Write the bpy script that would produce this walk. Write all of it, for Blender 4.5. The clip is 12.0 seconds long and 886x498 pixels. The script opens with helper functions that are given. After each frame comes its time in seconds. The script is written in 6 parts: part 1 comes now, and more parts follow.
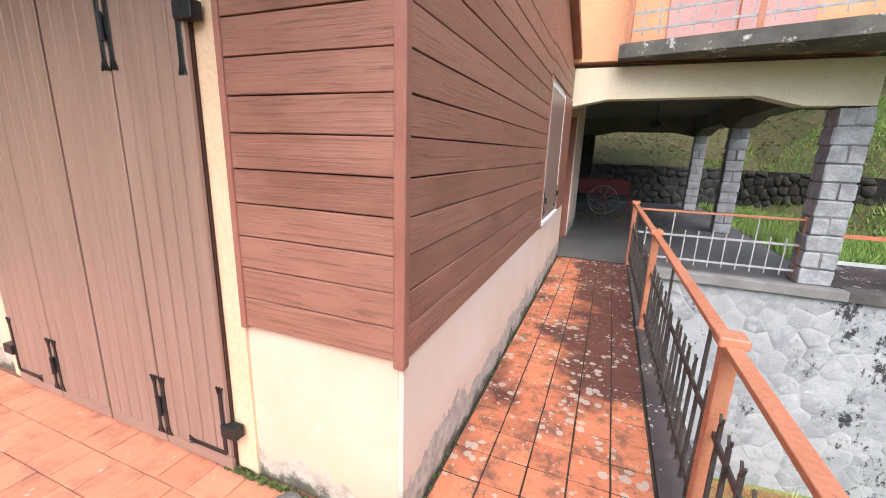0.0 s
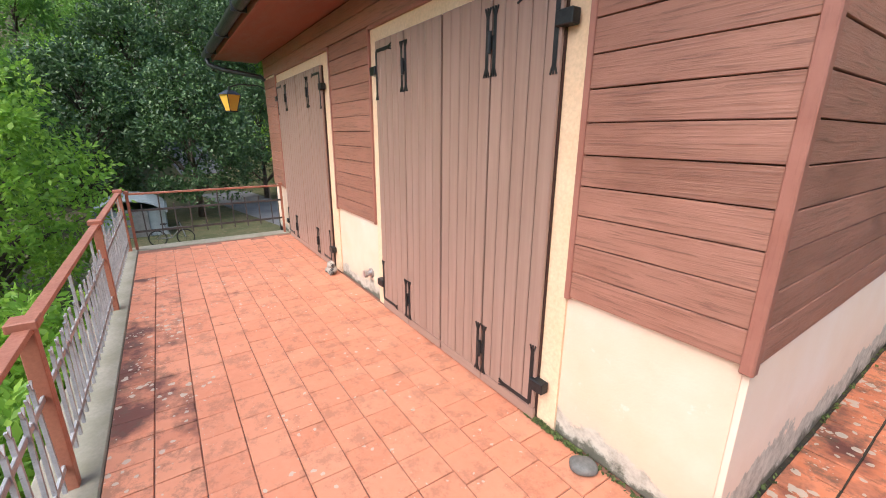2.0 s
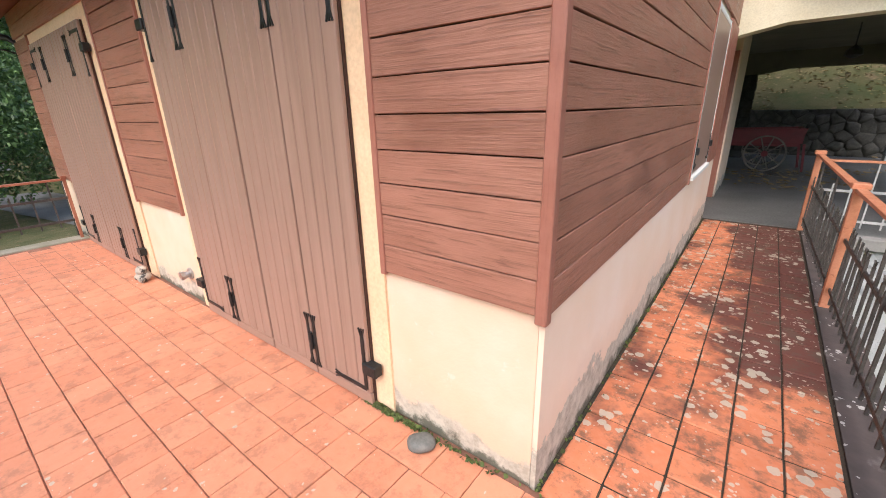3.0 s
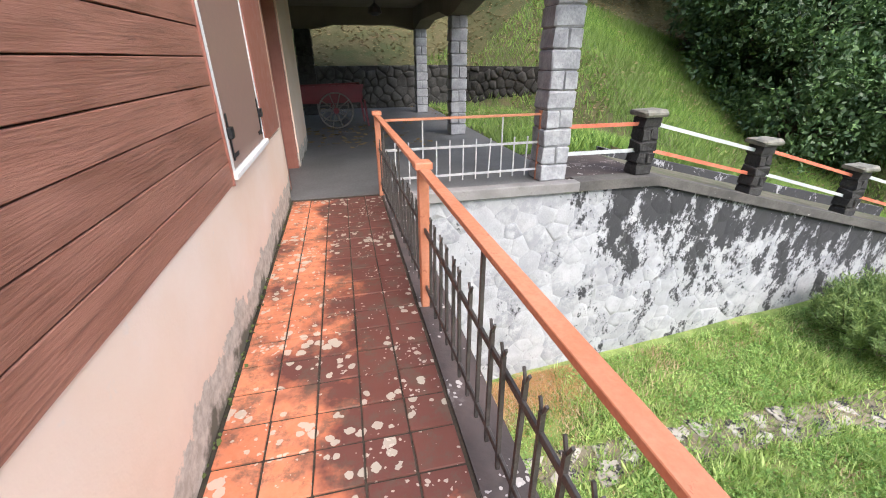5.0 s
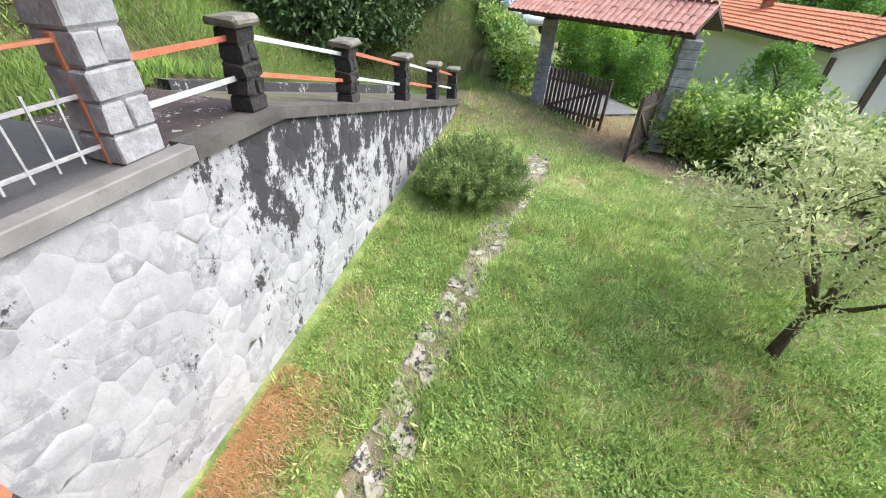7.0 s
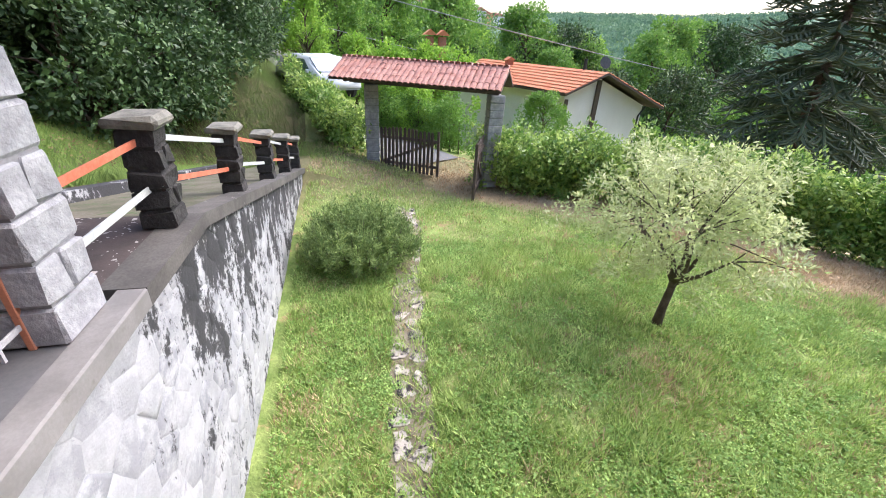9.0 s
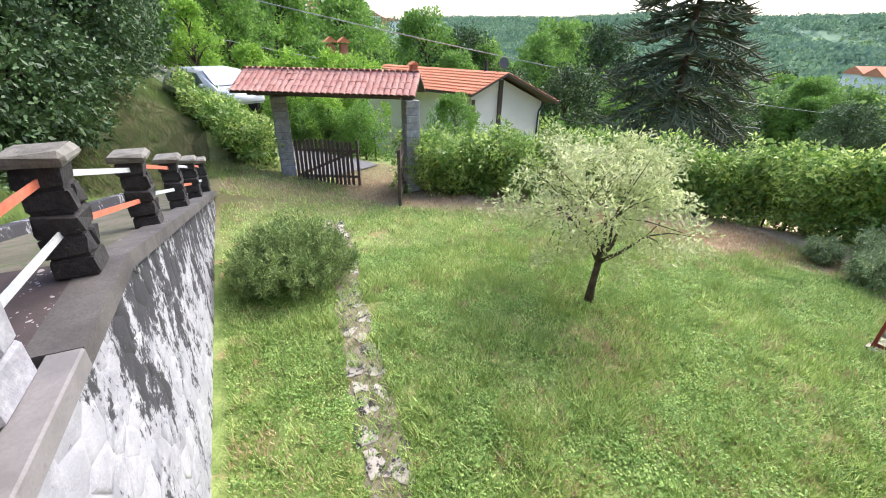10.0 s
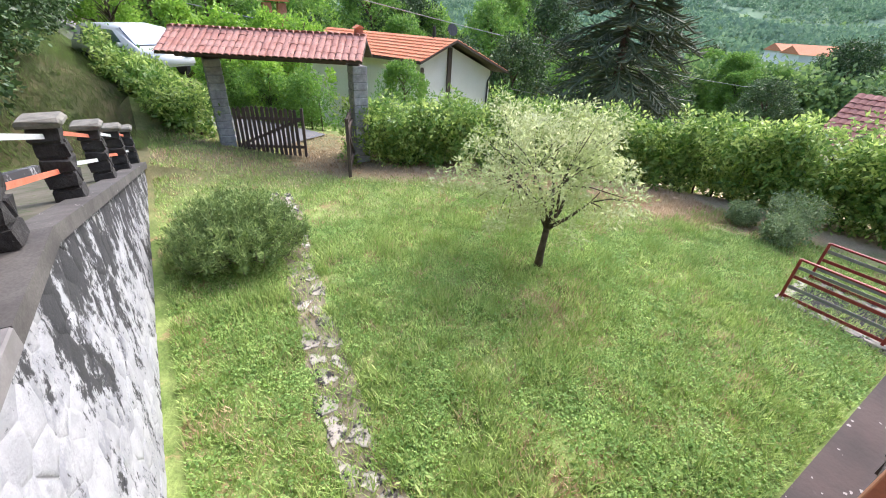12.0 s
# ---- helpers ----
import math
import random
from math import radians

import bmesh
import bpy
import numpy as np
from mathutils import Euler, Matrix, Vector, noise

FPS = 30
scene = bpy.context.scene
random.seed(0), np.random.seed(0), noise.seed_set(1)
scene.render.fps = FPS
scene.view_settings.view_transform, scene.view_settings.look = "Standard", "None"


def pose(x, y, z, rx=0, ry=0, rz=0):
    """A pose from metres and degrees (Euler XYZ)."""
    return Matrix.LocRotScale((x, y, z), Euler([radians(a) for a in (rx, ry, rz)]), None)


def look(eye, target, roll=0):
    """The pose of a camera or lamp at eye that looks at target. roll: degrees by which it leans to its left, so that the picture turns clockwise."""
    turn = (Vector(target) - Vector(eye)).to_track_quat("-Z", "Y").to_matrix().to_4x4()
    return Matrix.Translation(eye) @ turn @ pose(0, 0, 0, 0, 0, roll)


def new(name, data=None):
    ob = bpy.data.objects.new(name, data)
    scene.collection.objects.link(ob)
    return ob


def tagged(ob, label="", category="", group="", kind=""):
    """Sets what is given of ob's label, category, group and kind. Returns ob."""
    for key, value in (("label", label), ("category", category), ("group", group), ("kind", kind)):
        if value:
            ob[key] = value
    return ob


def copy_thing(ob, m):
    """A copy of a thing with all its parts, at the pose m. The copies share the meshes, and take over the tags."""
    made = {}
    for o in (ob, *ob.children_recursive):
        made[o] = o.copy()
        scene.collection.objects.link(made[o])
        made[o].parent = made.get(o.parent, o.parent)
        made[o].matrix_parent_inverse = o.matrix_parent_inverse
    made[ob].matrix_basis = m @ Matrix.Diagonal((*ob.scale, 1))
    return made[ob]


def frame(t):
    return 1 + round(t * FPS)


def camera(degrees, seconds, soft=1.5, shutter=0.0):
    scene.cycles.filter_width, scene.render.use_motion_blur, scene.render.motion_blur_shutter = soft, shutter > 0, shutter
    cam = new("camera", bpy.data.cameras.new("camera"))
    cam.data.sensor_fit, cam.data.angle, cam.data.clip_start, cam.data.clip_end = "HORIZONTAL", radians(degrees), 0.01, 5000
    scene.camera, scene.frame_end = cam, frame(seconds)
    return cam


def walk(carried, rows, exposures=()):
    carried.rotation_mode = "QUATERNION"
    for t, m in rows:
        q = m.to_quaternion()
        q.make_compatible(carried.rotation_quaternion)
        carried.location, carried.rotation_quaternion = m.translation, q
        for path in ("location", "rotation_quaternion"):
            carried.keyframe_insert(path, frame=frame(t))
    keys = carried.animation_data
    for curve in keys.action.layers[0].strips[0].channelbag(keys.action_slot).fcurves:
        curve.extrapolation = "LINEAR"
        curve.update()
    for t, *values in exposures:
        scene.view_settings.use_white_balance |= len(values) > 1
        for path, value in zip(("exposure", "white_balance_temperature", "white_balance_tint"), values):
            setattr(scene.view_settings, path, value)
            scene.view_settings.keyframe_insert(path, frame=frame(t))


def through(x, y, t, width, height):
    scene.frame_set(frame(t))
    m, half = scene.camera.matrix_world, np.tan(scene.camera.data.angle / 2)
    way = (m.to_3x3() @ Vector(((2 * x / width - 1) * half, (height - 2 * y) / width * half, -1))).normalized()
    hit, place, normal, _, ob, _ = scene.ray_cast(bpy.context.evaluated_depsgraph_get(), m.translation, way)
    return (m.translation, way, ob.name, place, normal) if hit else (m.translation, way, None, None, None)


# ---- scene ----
cam = camera(95.0, 12.0, 1.0)
PATH = [
    (0, (0.583, -1.119, 1.464), (-0.138, 0.684, 0.987), 1.8),
    (0.5, (0.473, -1.223, 1.439), (-0.624, 0.375, 0.944), 1.1),
    (1, (0.399, -1.342, 1.434), (-0.997, -0.006, 0.917), 0.9),
    (1.5, (0.377, -1.42, 1.445), (-1.182, -0.285, 0.916), 0.7),
    (2, (0.382, -1.435, 1.449), (-1.21, -0.352, 0.907), 0.4),
    (2.5, (0.388, -1.388, 1.432), (-1.092, -0.176, 0.85), -0.5),
    (3, (0.452, -1.096, 1.385), (-0.711, 0.394, 0.734), -1.4),
    (3.5, (0.563, -0.645, 1.362), (-0.149, 1.072, 0.624), -2.2),
    (3.7, (0.58, -0.5, 1.353), (0.03, 1.277, 0.603), -2.5),
    (5.3, (0.645, 0.77, 1.362), (1.285, 2.434, 0.455), -0.3),
    (5.5, (0.713, 0.942, 1.346), (1.511, 2.509, 0.393), -0.6),
    (6, (0.892, 1.384, 1.289), (2.057, 2.589, 0.197), -0.6),
    (6.5, (0.935, 1.711, 1.303), (2.351, 2.485, 0.122), 0.9),
    (7, (0.982, 2.145, 1.243), (2.554, 2.564, 0.081), 3.1),
    (7.2, (0.967, 2.307, 1.215), (2.583, 2.616, 0.078), 3.5),
    (8.8, (1.1, 3.494, 1.312), (2.833, 3.15, 0.375), 3.6),
    (9, (1.091, 3.603, 1.313), (2.818, 3.184, 0.394), 3.0),
    (9.5, (1.125, 3.774, 1.32), (2.819, 3.19, 0.432), 1.6),
    (10, (1.154, 3.852, 1.341), (2.769, 3.078, 0.451), 1.1),
    (10.5, (1.121, 3.911, 1.354), (2.632, 2.977, 0.436), 1.1),
    (11, (1.123, 3.896, 1.307), (2.539, 2.855, 0.354), 1.6),
    (11.5, (1.095, 3.832, 1.376), (2.456, 2.755, 0.381), 2.4),
    (12, (1.113, 3.895, 1.311), (2.56, 2.944, 0.311), 3.2),
]
walk(cam, [(t, look(eye, target, roll)) for t, eye, target, roll in PATH], [(0, 1.02, 6000, 10), (2.5, 0.87, 6050, 8), (3.7, 0.87, 6500, 9), (5.3, 1.32, 6050, 10), (7.2, 1.31, 6100, 10), (9, 1.4, 6050, 15), (12, 1.4, 6050, 15)])

# ---- sky and sun: bright overcast day ----
world = bpy.data.worlds.new("sky")
scene.world = world
world.use_nodes = True
wn = world.node_tree
sky = wn.nodes.new("ShaderNodeTexSky")
sky.sky_type = "NISHITA"
sky.sun_disc = False
sky.sun_elevation, sky.sun_rotation = radians(51), radians(164)
sky.dust_density, sky.air_density = 4.0, 1.2
wn.links.new(sky.outputs[0], wn.nodes["Background"].inputs[0])
wn.nodes["Background"].inputs[1].default_value = 0.15
sun = new("sun", bpy.data.lights.new("sun", "SUN"))
sun.data.energy, sun.data.angle, sun.data.color = 1.15, radians(55), (1.0, 0.95, 0.88)
sun.rotation_euler = (radians(39), 0, radians(16))


# ---- mesh helpers ----
def bm_box(bm, x0, x1, y0, y1, z0, z1, bevel=0.0):
    m = Matrix.Translation(((x0 + x1) / 2, (y0 + y1) / 2, (z0 + z1) / 2)) @ Matrix.Diagonal((x1 - x0, y1 - y0, z1 - z0, 1))
    made = bmesh.ops.create_cube(bm, size=1, matrix=m)
    if bevel:
        edges = list({e for v in made["verts"] for e in v.link_edges})
        bmesh.ops.bevel(bm, geom=edges, offset=bevel, segments=1, affect="EDGES")
    return bm


def box_bm(x0, x1, y0, y1, z0, z1, bevel=0.0):
    return bm_box(bmesh.new(), x0, x1, y0, y1, z0, z1, bevel)


def bar_bm(a, b, w, h, bm=None):
    """A straight bar of section w by h from a to b."""
    bm = bm or bmesh.new()
    a, b = Vector(a), Vector(b)
    d = b - a
    m = Matrix.Translation((a + b) / 2) @ d.to_track_quat("X", "Z").to_matrix().to_4x4() @ Matrix.Diagonal((d.length, w, h, 1))
    bmesh.ops.create_cube(bm, size=1, matrix=m)
    return bm


def tube_bm(points, radius, sides=8, bm=None):
    """A round tube along points; radius: one number or one for each point."""
    bm = bm or bmesh.new()
    pts = [Vector(p) for p in points]
    rings = []
    for i, p in enumerate(pts):
        d = (pts[min(i + 1, len(pts) - 1)] - pts[max(i - 1, 0)]).normalized()
        q = d.to_track_quat("Z", "Y").to_matrix()
        r = radius[i] if isinstance(radius, (list, tuple)) else radius
        rings.append([bm.verts.new(p + q @ Vector((math.cos(k * 2 * math.pi / sides) * r, math.sin(k * 2 * math.pi / sides) * r, 0))) for k in range(sides)])
    for a, b in zip(rings, rings[1:]):
        for k in range(sides):
            bm.faces.new((a[k], a[(k + 1) % sides], b[(k + 1) % sides], b[k]))
    bm.faces.new(rings[0][::-1])
    bm.faces.new(rings[-1])
    return bm


def mesh_of(name, bm, material, smooth=False):
    me = bpy.data.meshes.new(name)
    bmesh.ops.recalc_face_normals(bm, faces=bm.faces)
    bm.to_mesh(me)
    bm.free()
    me.materials.append(material)
    if smooth:
        me.shade_smooth()
    return me


def raw_mesh(name, verts, faces, material, smooth=False):
    me = bpy.data.meshes.new(name)
    me.from_pydata(verts, [], faces)
    me.materials.append(material)
    if smooth:
        me.shade_smooth()
    return me


def fast_mesh(name, verts, size, material):
    """A mesh of loose polygons with size corners each, from an array of their corners."""
    verts = np.asarray(verts, np.float32).reshape(-1, 3)
    n = len(verts)
    me = bpy.data.meshes.new(name)
    me.vertices.add(n)
    me.vertices.foreach_set("co", verts.ravel())
    me.loops.add(n)
    me.loops.foreach_set("vertex_index", np.arange(n, dtype=np.int32))
    me.polygons.add(n // size)
    me.polygons.foreach_set("loop_start", np.arange(0, n, size, dtype=np.int32))
    me.update(calc_edges=True)
    me.materials.append(material)
    return me


def part(name, bm, material, parent, label="", smooth=False):
    """One mesh object under a thing or under a part; bm may be a ready mesh."""
    me = mesh_of(name, bm, material, smooth) if isinstance(bm, bmesh.types.BMesh) else bm
    ob = new(name, me)
    ob.parent = parent
    return tagged(ob, label)


def structure(name, bm, material, label="", category=""):
    me = mesh_of(name, bm, material) if isinstance(bm, bmesh.types.BMesh) else bm
    return tagged(new(name, me), label, category, kind="structure")


def thing(name, label, category, group="", place=(0, 0, 0), turn=0.0):
    ob = new(name)
    ob.matrix_basis = pose(*place, 0, 0, turn)
    return tagged(ob, label, category, group)


# ---- materials ----
class Nodes:
    def __init__(self, name):
        self.m = bpy.data.materials.new(name)
        self.m.use_nodes = True
        self.t = self.m.node_tree
        self.b = self.t.nodes["Principled BSDF"]

    def add(self, kind, **values):
        n = self.t.nodes.new("ShaderNode" + kind)
        for k, v in values.items():
            if k not in n.inputs:
                pass
            else:
                n.inputs[k].default_value = v
        return n

    def link(self, a, b):
        self.t.links.new(a, b)

    def noise(self, vec, scale, detail=5.0, rough=0.6):
        n = self.add("TexNoise", Scale=scale, Detail=detail, Roughness=rough)
        self.link(vec, n.inputs["Vector"])
        return n.outputs["Fac"]

    def ramp(self, fac, lo, hi, a=0.0, b=1.0):
        n = self.add("MapRange")
        self.link(fac, n.inputs["Value"])
        for key, v in (("From Min", lo), ("From Max", hi), ("To Min", a), ("To Max", b)):
            n.inputs[key].default_value = v
        return n.outputs["Result"]

    def mix(self, fac, a, b, blend="MIX"):
        n = self.t.nodes.new("ShaderNodeMix")
        n.data_type, n.blend_type = "RGBA", blend
        for sock, v in ((n.inputs[0], fac), (n.inputs[6], a), (n.inputs[7], b)):
            if isinstance(v, (int, float)):
                sock.default_value = v
            elif isinstance(v, tuple):
                sock.default_value = (*v, 1)
            else:
                self.link(v, sock)
        return n.outputs[2]

    def math(self, op, a, b=0.0):
        n = self.t.nodes.new("ShaderNodeMath")
        n.operation = op
        for sock, v in ((n.inputs[0], a), (n.inputs[1], b)):
            if isinstance(v, (int, float)):
                sock.default_value = v
            else:
                self.link(v, sock)
        return n.outputs[0]

    def coords(self, kind="Object", scale=(1, 1, 1), shuffle=False):
        vec = self.t.nodes.new("ShaderNodeTexCoord").outputs[kind] if kind != "World" else self.t.nodes.new("ShaderNodeNewGeometry").outputs["Position"]
        m = self.t.nodes.new("ShaderNodeMapping")
        m.inputs["Scale"].default_value = scale
        self.link(vec, m.inputs["Vector"])
        if shuffle:
            info = self.t.nodes.new("ShaderNodeObjectInfo")
            v = self.t.nodes.new("ShaderNodeCombineXYZ")
            for i, k in enumerate((37.0, 91.0, 53.0)):
                self.link(self.math("MULTIPLY", info.outputs["Random"], k), v.inputs[i])
            self.link(v.outputs[0], m.inputs["Location"])
        return m.outputs[0]

    def random(self):
        return self.t.nodes.new("ShaderNodeObjectInfo").outputs["Random"]

    def island(self):
        return self.t.nodes.new("ShaderNodeNewGeometry").outputs["Random Per Island"]

    def bump(self, height, strength=0.3, distance=0.01):
        n = self.add("Bump", Strength=strength, Distance=distance)
        self.link(height, n.inputs["Height"])
        self.link(n.outputs[0], self.b.inputs["Normal"])

    def done(self, color, rough=0.8, metal=0.0, spec=None):
        if isinstance(color, tuple):
            self.b.inputs["Base Color"].default_value = (*color, 1)
        else:
            self.link(color, self.b.inputs["Base Color"])
        if isinstance(rough, (int, float)):
            self.b.inputs["Roughness"].default_value = rough
        else:
            self.link(rough, self.b.inputs["Roughness"])
        self.b.inputs["Metallic"].default_value = metal
        if spec is not None:
            self.b.inputs["Specular IOR Level"].default_value = spec
        return self.m


def surface(name, a, b, scale=6.0, rough=0.8, bump=0.3, fine=60.0, depth=0.006, kind="World", shuffle=False, metal=0.0, worn=None, worn_at=0.62):
    """Two tones in broad patches, with fine grain in colour and relief, and perhaps a third, worn tone."""
    n = Nodes(name)
    v = n.coords(kind, shuffle=shuffle)
    broad, grain = n.noise(v, scale), n.noise(v, fine, 3)
    c = n.mix(n.ramp(broad, 0.35, 0.65), a, b)
    c = n.mix(n.ramp(grain, 0.35, 0.75, 0.0, 0.35), c, tuple(x * 0.55 for x in a))
    if worn:
        c = n.mix(n.ramp(n.noise(v, scale * 2.7, 8, 0.7), worn_at, worn_at + 0.06), c, worn)
    n.bump(n.math("ADD", broad, n.math("MULTIPLY", grain, 0.5)), bump, depth)
    return n.done(c, n.ramp(grain, 0.2, 0.8, max(0.05, rough - 0.12), min(1, rough + 0.1)), metal)


def wood_paint(name, a, b, grain_along=(1.2, 30, 30), rough=0.55, crack=0.5, relief=0.7):
    """Painted sawn boards: the grain shows through as fine ridges along the board's length (local x)."""
    n = Nodes(name)
    v = n.coords("Object", grain_along, True)
    w = n.coords("Object", (1.0, 3.0, 3.0), True)
    warp = n.noise(w, 1.6, 4)
    add = n.t.nodes.new("ShaderNodeVectorMath")
    add.operation = "MULTIPLY_ADD"
    n.link(v, add.inputs[0])
    add.inputs[1].default_value = (1, 1, 1)
    n.link(warp, add.inputs[2])
    grain = n.noise(add.outputs[0], 3.0, 6, 0.65)
    patch = n.noise(w, 3.5, 5)
    c = n.mix(n.ramp(patch, 0.35, 0.7), a, b)
    c = n.mix(n.ramp(n.random(), 0, 1, 0.0, 0.45), c, tuple(x * 1.25 for x in b))
    c = n.mix(n.math("MULTIPLY", n.ramp(grain, 0.52, 0.66), crack), c, tuple(x * 0.35 for x in a))
    n.bump(grain, relief, 0.006)
    return n.done(c, n.ramp(patch, 0.3, 0.7, rough - 0.1, rough + 0.12))


def shutter_paint(name, a, b):
    """Smooth satin paint on planed boards: faint streaks along each board, small differences between boards."""
    n = Nodes(name)
    streak = n.noise(n.coords("Object", (0.4, 9, 9), True), 3.0, 3)
    c = n.mix(n.ramp(streak, 0.35, 0.65), a, b)
    c = n.mix(n.ramp(n.random(), 0, 1, 0.0, 0.3), c, b)
    n.bump(n.noise(n.coords("Object", (2, 40, 40), True), 4.0, 2), 0.04, 0.002)
    return n.done(c, n.ramp(streak, 0.3, 0.7, 0.33, 0.4))


def tile_mat(name, lichen, dirt_at, outer=0.0, low=(0.57, 0.215, 0.122), high=(0.63, 0.265, 0.157)):
    """Terracotta tiles: each of its own tone, with mould patches and pale lichen spots."""
    n = Nodes(name)
    v = n.coords("World")
    c = n.mix(n.random(), low, high)
    broad = n.noise(v, 1.3, 6)
    c = n.mix(n.ramp(n.noise(v, 22, 5), 0.35, 0.8, 0, 0.4), c, (0.7, 0.32, 0.21))
    sep = n.t.nodes.new("ShaderNodeSeparateXYZ")
    n.link(v, sep.inputs[0])
    stain = n.math("ADD", broad, n.math("MULTIPLY", n.math("MULTIPLY", n.ramp(sep.outputs[0], 0.25, 0.7), n.ramp(sep.outputs[1], 0.7, 1.5, -0.4, 1.0)), outer))
    stain = n.math("ADD", stain, n.math("MULTIPLY", n.noise(v, 11, 6, 0.7), 0.12))
    c = n.mix(n.math("MULTIPLY", n.ramp(stain, dirt_at + 0.06, dirt_at + 0.16), 0.88), c, (0.06, 0.02, 0.022))
    c = n.mix(n.math("MULTIPLY", n.ramp(n.noise(v, 7, 8, 0.75), 0.5, 0.6), 0.7 * lichen), c, (0.1, 0.07, 0.05))
    vor = n.add("TexVoronoi", Scale=15.0, Randomness=1.0)
    vv = n.t.nodes.new("ShaderNodeVectorMath")
    vv.operation = "MULTIPLY_ADD"
    wob = n.add("TexNoise", Scale=30.0)
    n.link(v, wob.inputs["Vector"])
    n.link(wob.outputs["Color"], vv.inputs[0])
    vv.inputs[1].default_value = (0.03, 0.03, 0.03)
    n.link(v, vv.inputs[2])
    n.link(vv.outputs[0], vor.inputs["Vector"])
    spots = n.math("LESS_THAN", vor.outputs["Distance"], n.ramp(n.noise(v, 2.4, 3), 0.36, 0.62, 0.0, 0.42 * lichen))
    c = n.mix(n.math("MULTIPLY", spots, 0.75), c, (0.5, 0.46, 0.38))
    small = n.add("TexVoronoi", Scale=34.0, Randomness=1.0)
    n.link(vv.outputs[0], small.inputs["Vector"])
    dots = n.math("LESS_THAN", small.outputs["Distance"], n.ramp(n.noise(v, 3.3, 3), 0.45, 0.7, 0.0, 0.4 * lichen))
    c = n.mix(n.math("MULTIPLY", dots, 0.7), c, (0.56, 0.5, 0.42))
    n.bump(n.noise(v, 45, 5), 0.25, 0.004)
    return n.done(c, n.ramp(broad, 0.3, 0.7, 0.5, 0.8))


def whitewash(name):
    """Whitewashed rubble, black with lichen in runs down from the coping."""
    n = Nodes(name)
    v = n.coords("World")
    run = n.coords("World", (1.0, 1.0, 0.5))
    broad = n.noise(v, 2.2, 6)
    c = n.mix(n.ramp(broad, 0.35, 0.7), (0.49, 0.495, 0.515), (0.37, 0.375, 0.4))
    c = n.mix(n.math("MULTIPLY", n.ramp(n.random(), 0.35, 0.9, 0.0, 0.85), n.ramp(n.noise(v, 6, 5, 0.7), 0.42, 0.56)), c, (0.26, 0.265, 0.29))
    c = n.mix(n.ramp(n.noise(v, 4.2, 9, 0.8), 0.48, 0.62, 0.0, 0.6), c, (0.33, 0.335, 0.35))
    fleck = n.noise(n.coords("World", (1.0, 1.0, 2.6)), 7, 9, 0.85)
    c = n.mix(n.ramp(fleck, 0.63, 0.67, 0.0, 0.8), c, (0.09, 0.085, 0.08))
    sep = n.t.nodes.new("ShaderNodeSeparateXYZ")
    n.link(n.coords("World"), sep.inputs[0])
    lee = n.math("MULTIPLY", n.ramp(sep.outputs[0], 2.9, 4.0), n.ramp(sep.outputs[0], 9.5, 12.5, 1.0, 0.6))
    black = n.math("ADD", n.noise(run, 2.9, 10, 0.75), n.math("MULTIPLY", lee, 0.13))
    deep = n.math("ADD", sep.outputs[2], n.math("MULTIPLY", n.ramp(sep.outputs[0], 4.4, 12.4, 0.0, 8.0), 0.242))
    black = n.math("ADD", black, n.math("MULTIPLY", lee, n.ramp(deep, -1.7, -0.1, -0.07, 0.075)))
    black = n.math("ADD", black, n.math("MULTIPLY", n.ramp(n.noise(v, 13, 7, 0.75), 0.3, 0.7, -0.5, 0.5), 0.13))
    c = n.mix(n.math("MULTIPLY", n.ramp(black, 0.605, 0.65), 0.94), c, (0.025, 0.025, 0.028))
    n.bump(n.noise(v, 38, 6), 0.5, 0.012)
    return n.done(c, 0.9)


def stucco(name, a, b, stain, reach=0.34):
    """Painted render; a ragged grey band of damp and lost paint along the foot of the wall."""
    n = Nodes(name)
    v = n.coords("World")
    broad = n.noise(v, 1.8, 5)
    c = n.mix(n.ramp(broad, 0.3, 0.7), a, b)
    c = n.mix(n.ramp(n.noise(v, 9, 7, 0.7), 0.62, 0.68, 0.0, 0.5), c, (0.74, 0.66, 0.6))
    sep = n.t.nodes.new("ShaderNodeSeparateXYZ")
    n.link(v, sep.inputs[0])
    edge = n.math("SUBTRACT", n.math("MULTIPLY", n.noise(v, 5 if reach < 0.4 else 2.6, 9, 0.7), reach), sep.outputs[2])
    c = n.mix(n.ramp(edge, -0.12, 0.05, 0.0, 0.4), c, tuple(x * 0.82 for x in a))
    c = n.mix(n.ramp(edge, 0.05, 0.065, 0.0, stain), c, n.mix(n.ramp(n.noise(v, 16, 6, 0.7), 0.4, 0.62), (0.36, 0.33, 0.28), (0.56, 0.52, 0.45)))
    c = n.mix(n.ramp(edge, 0.13 if reach < 0.4 else 0.19, 0.16 if reach < 0.4 else 0.24, 0.0, stain), c, (0.1, 0.095, 0.07))
    n.bump(n.math("ADD", n.noise(v, 70, 4), n.math("MULTIPLY", broad, 1.5)), 0.22, 0.006)
    return n.done(c, 0.88)


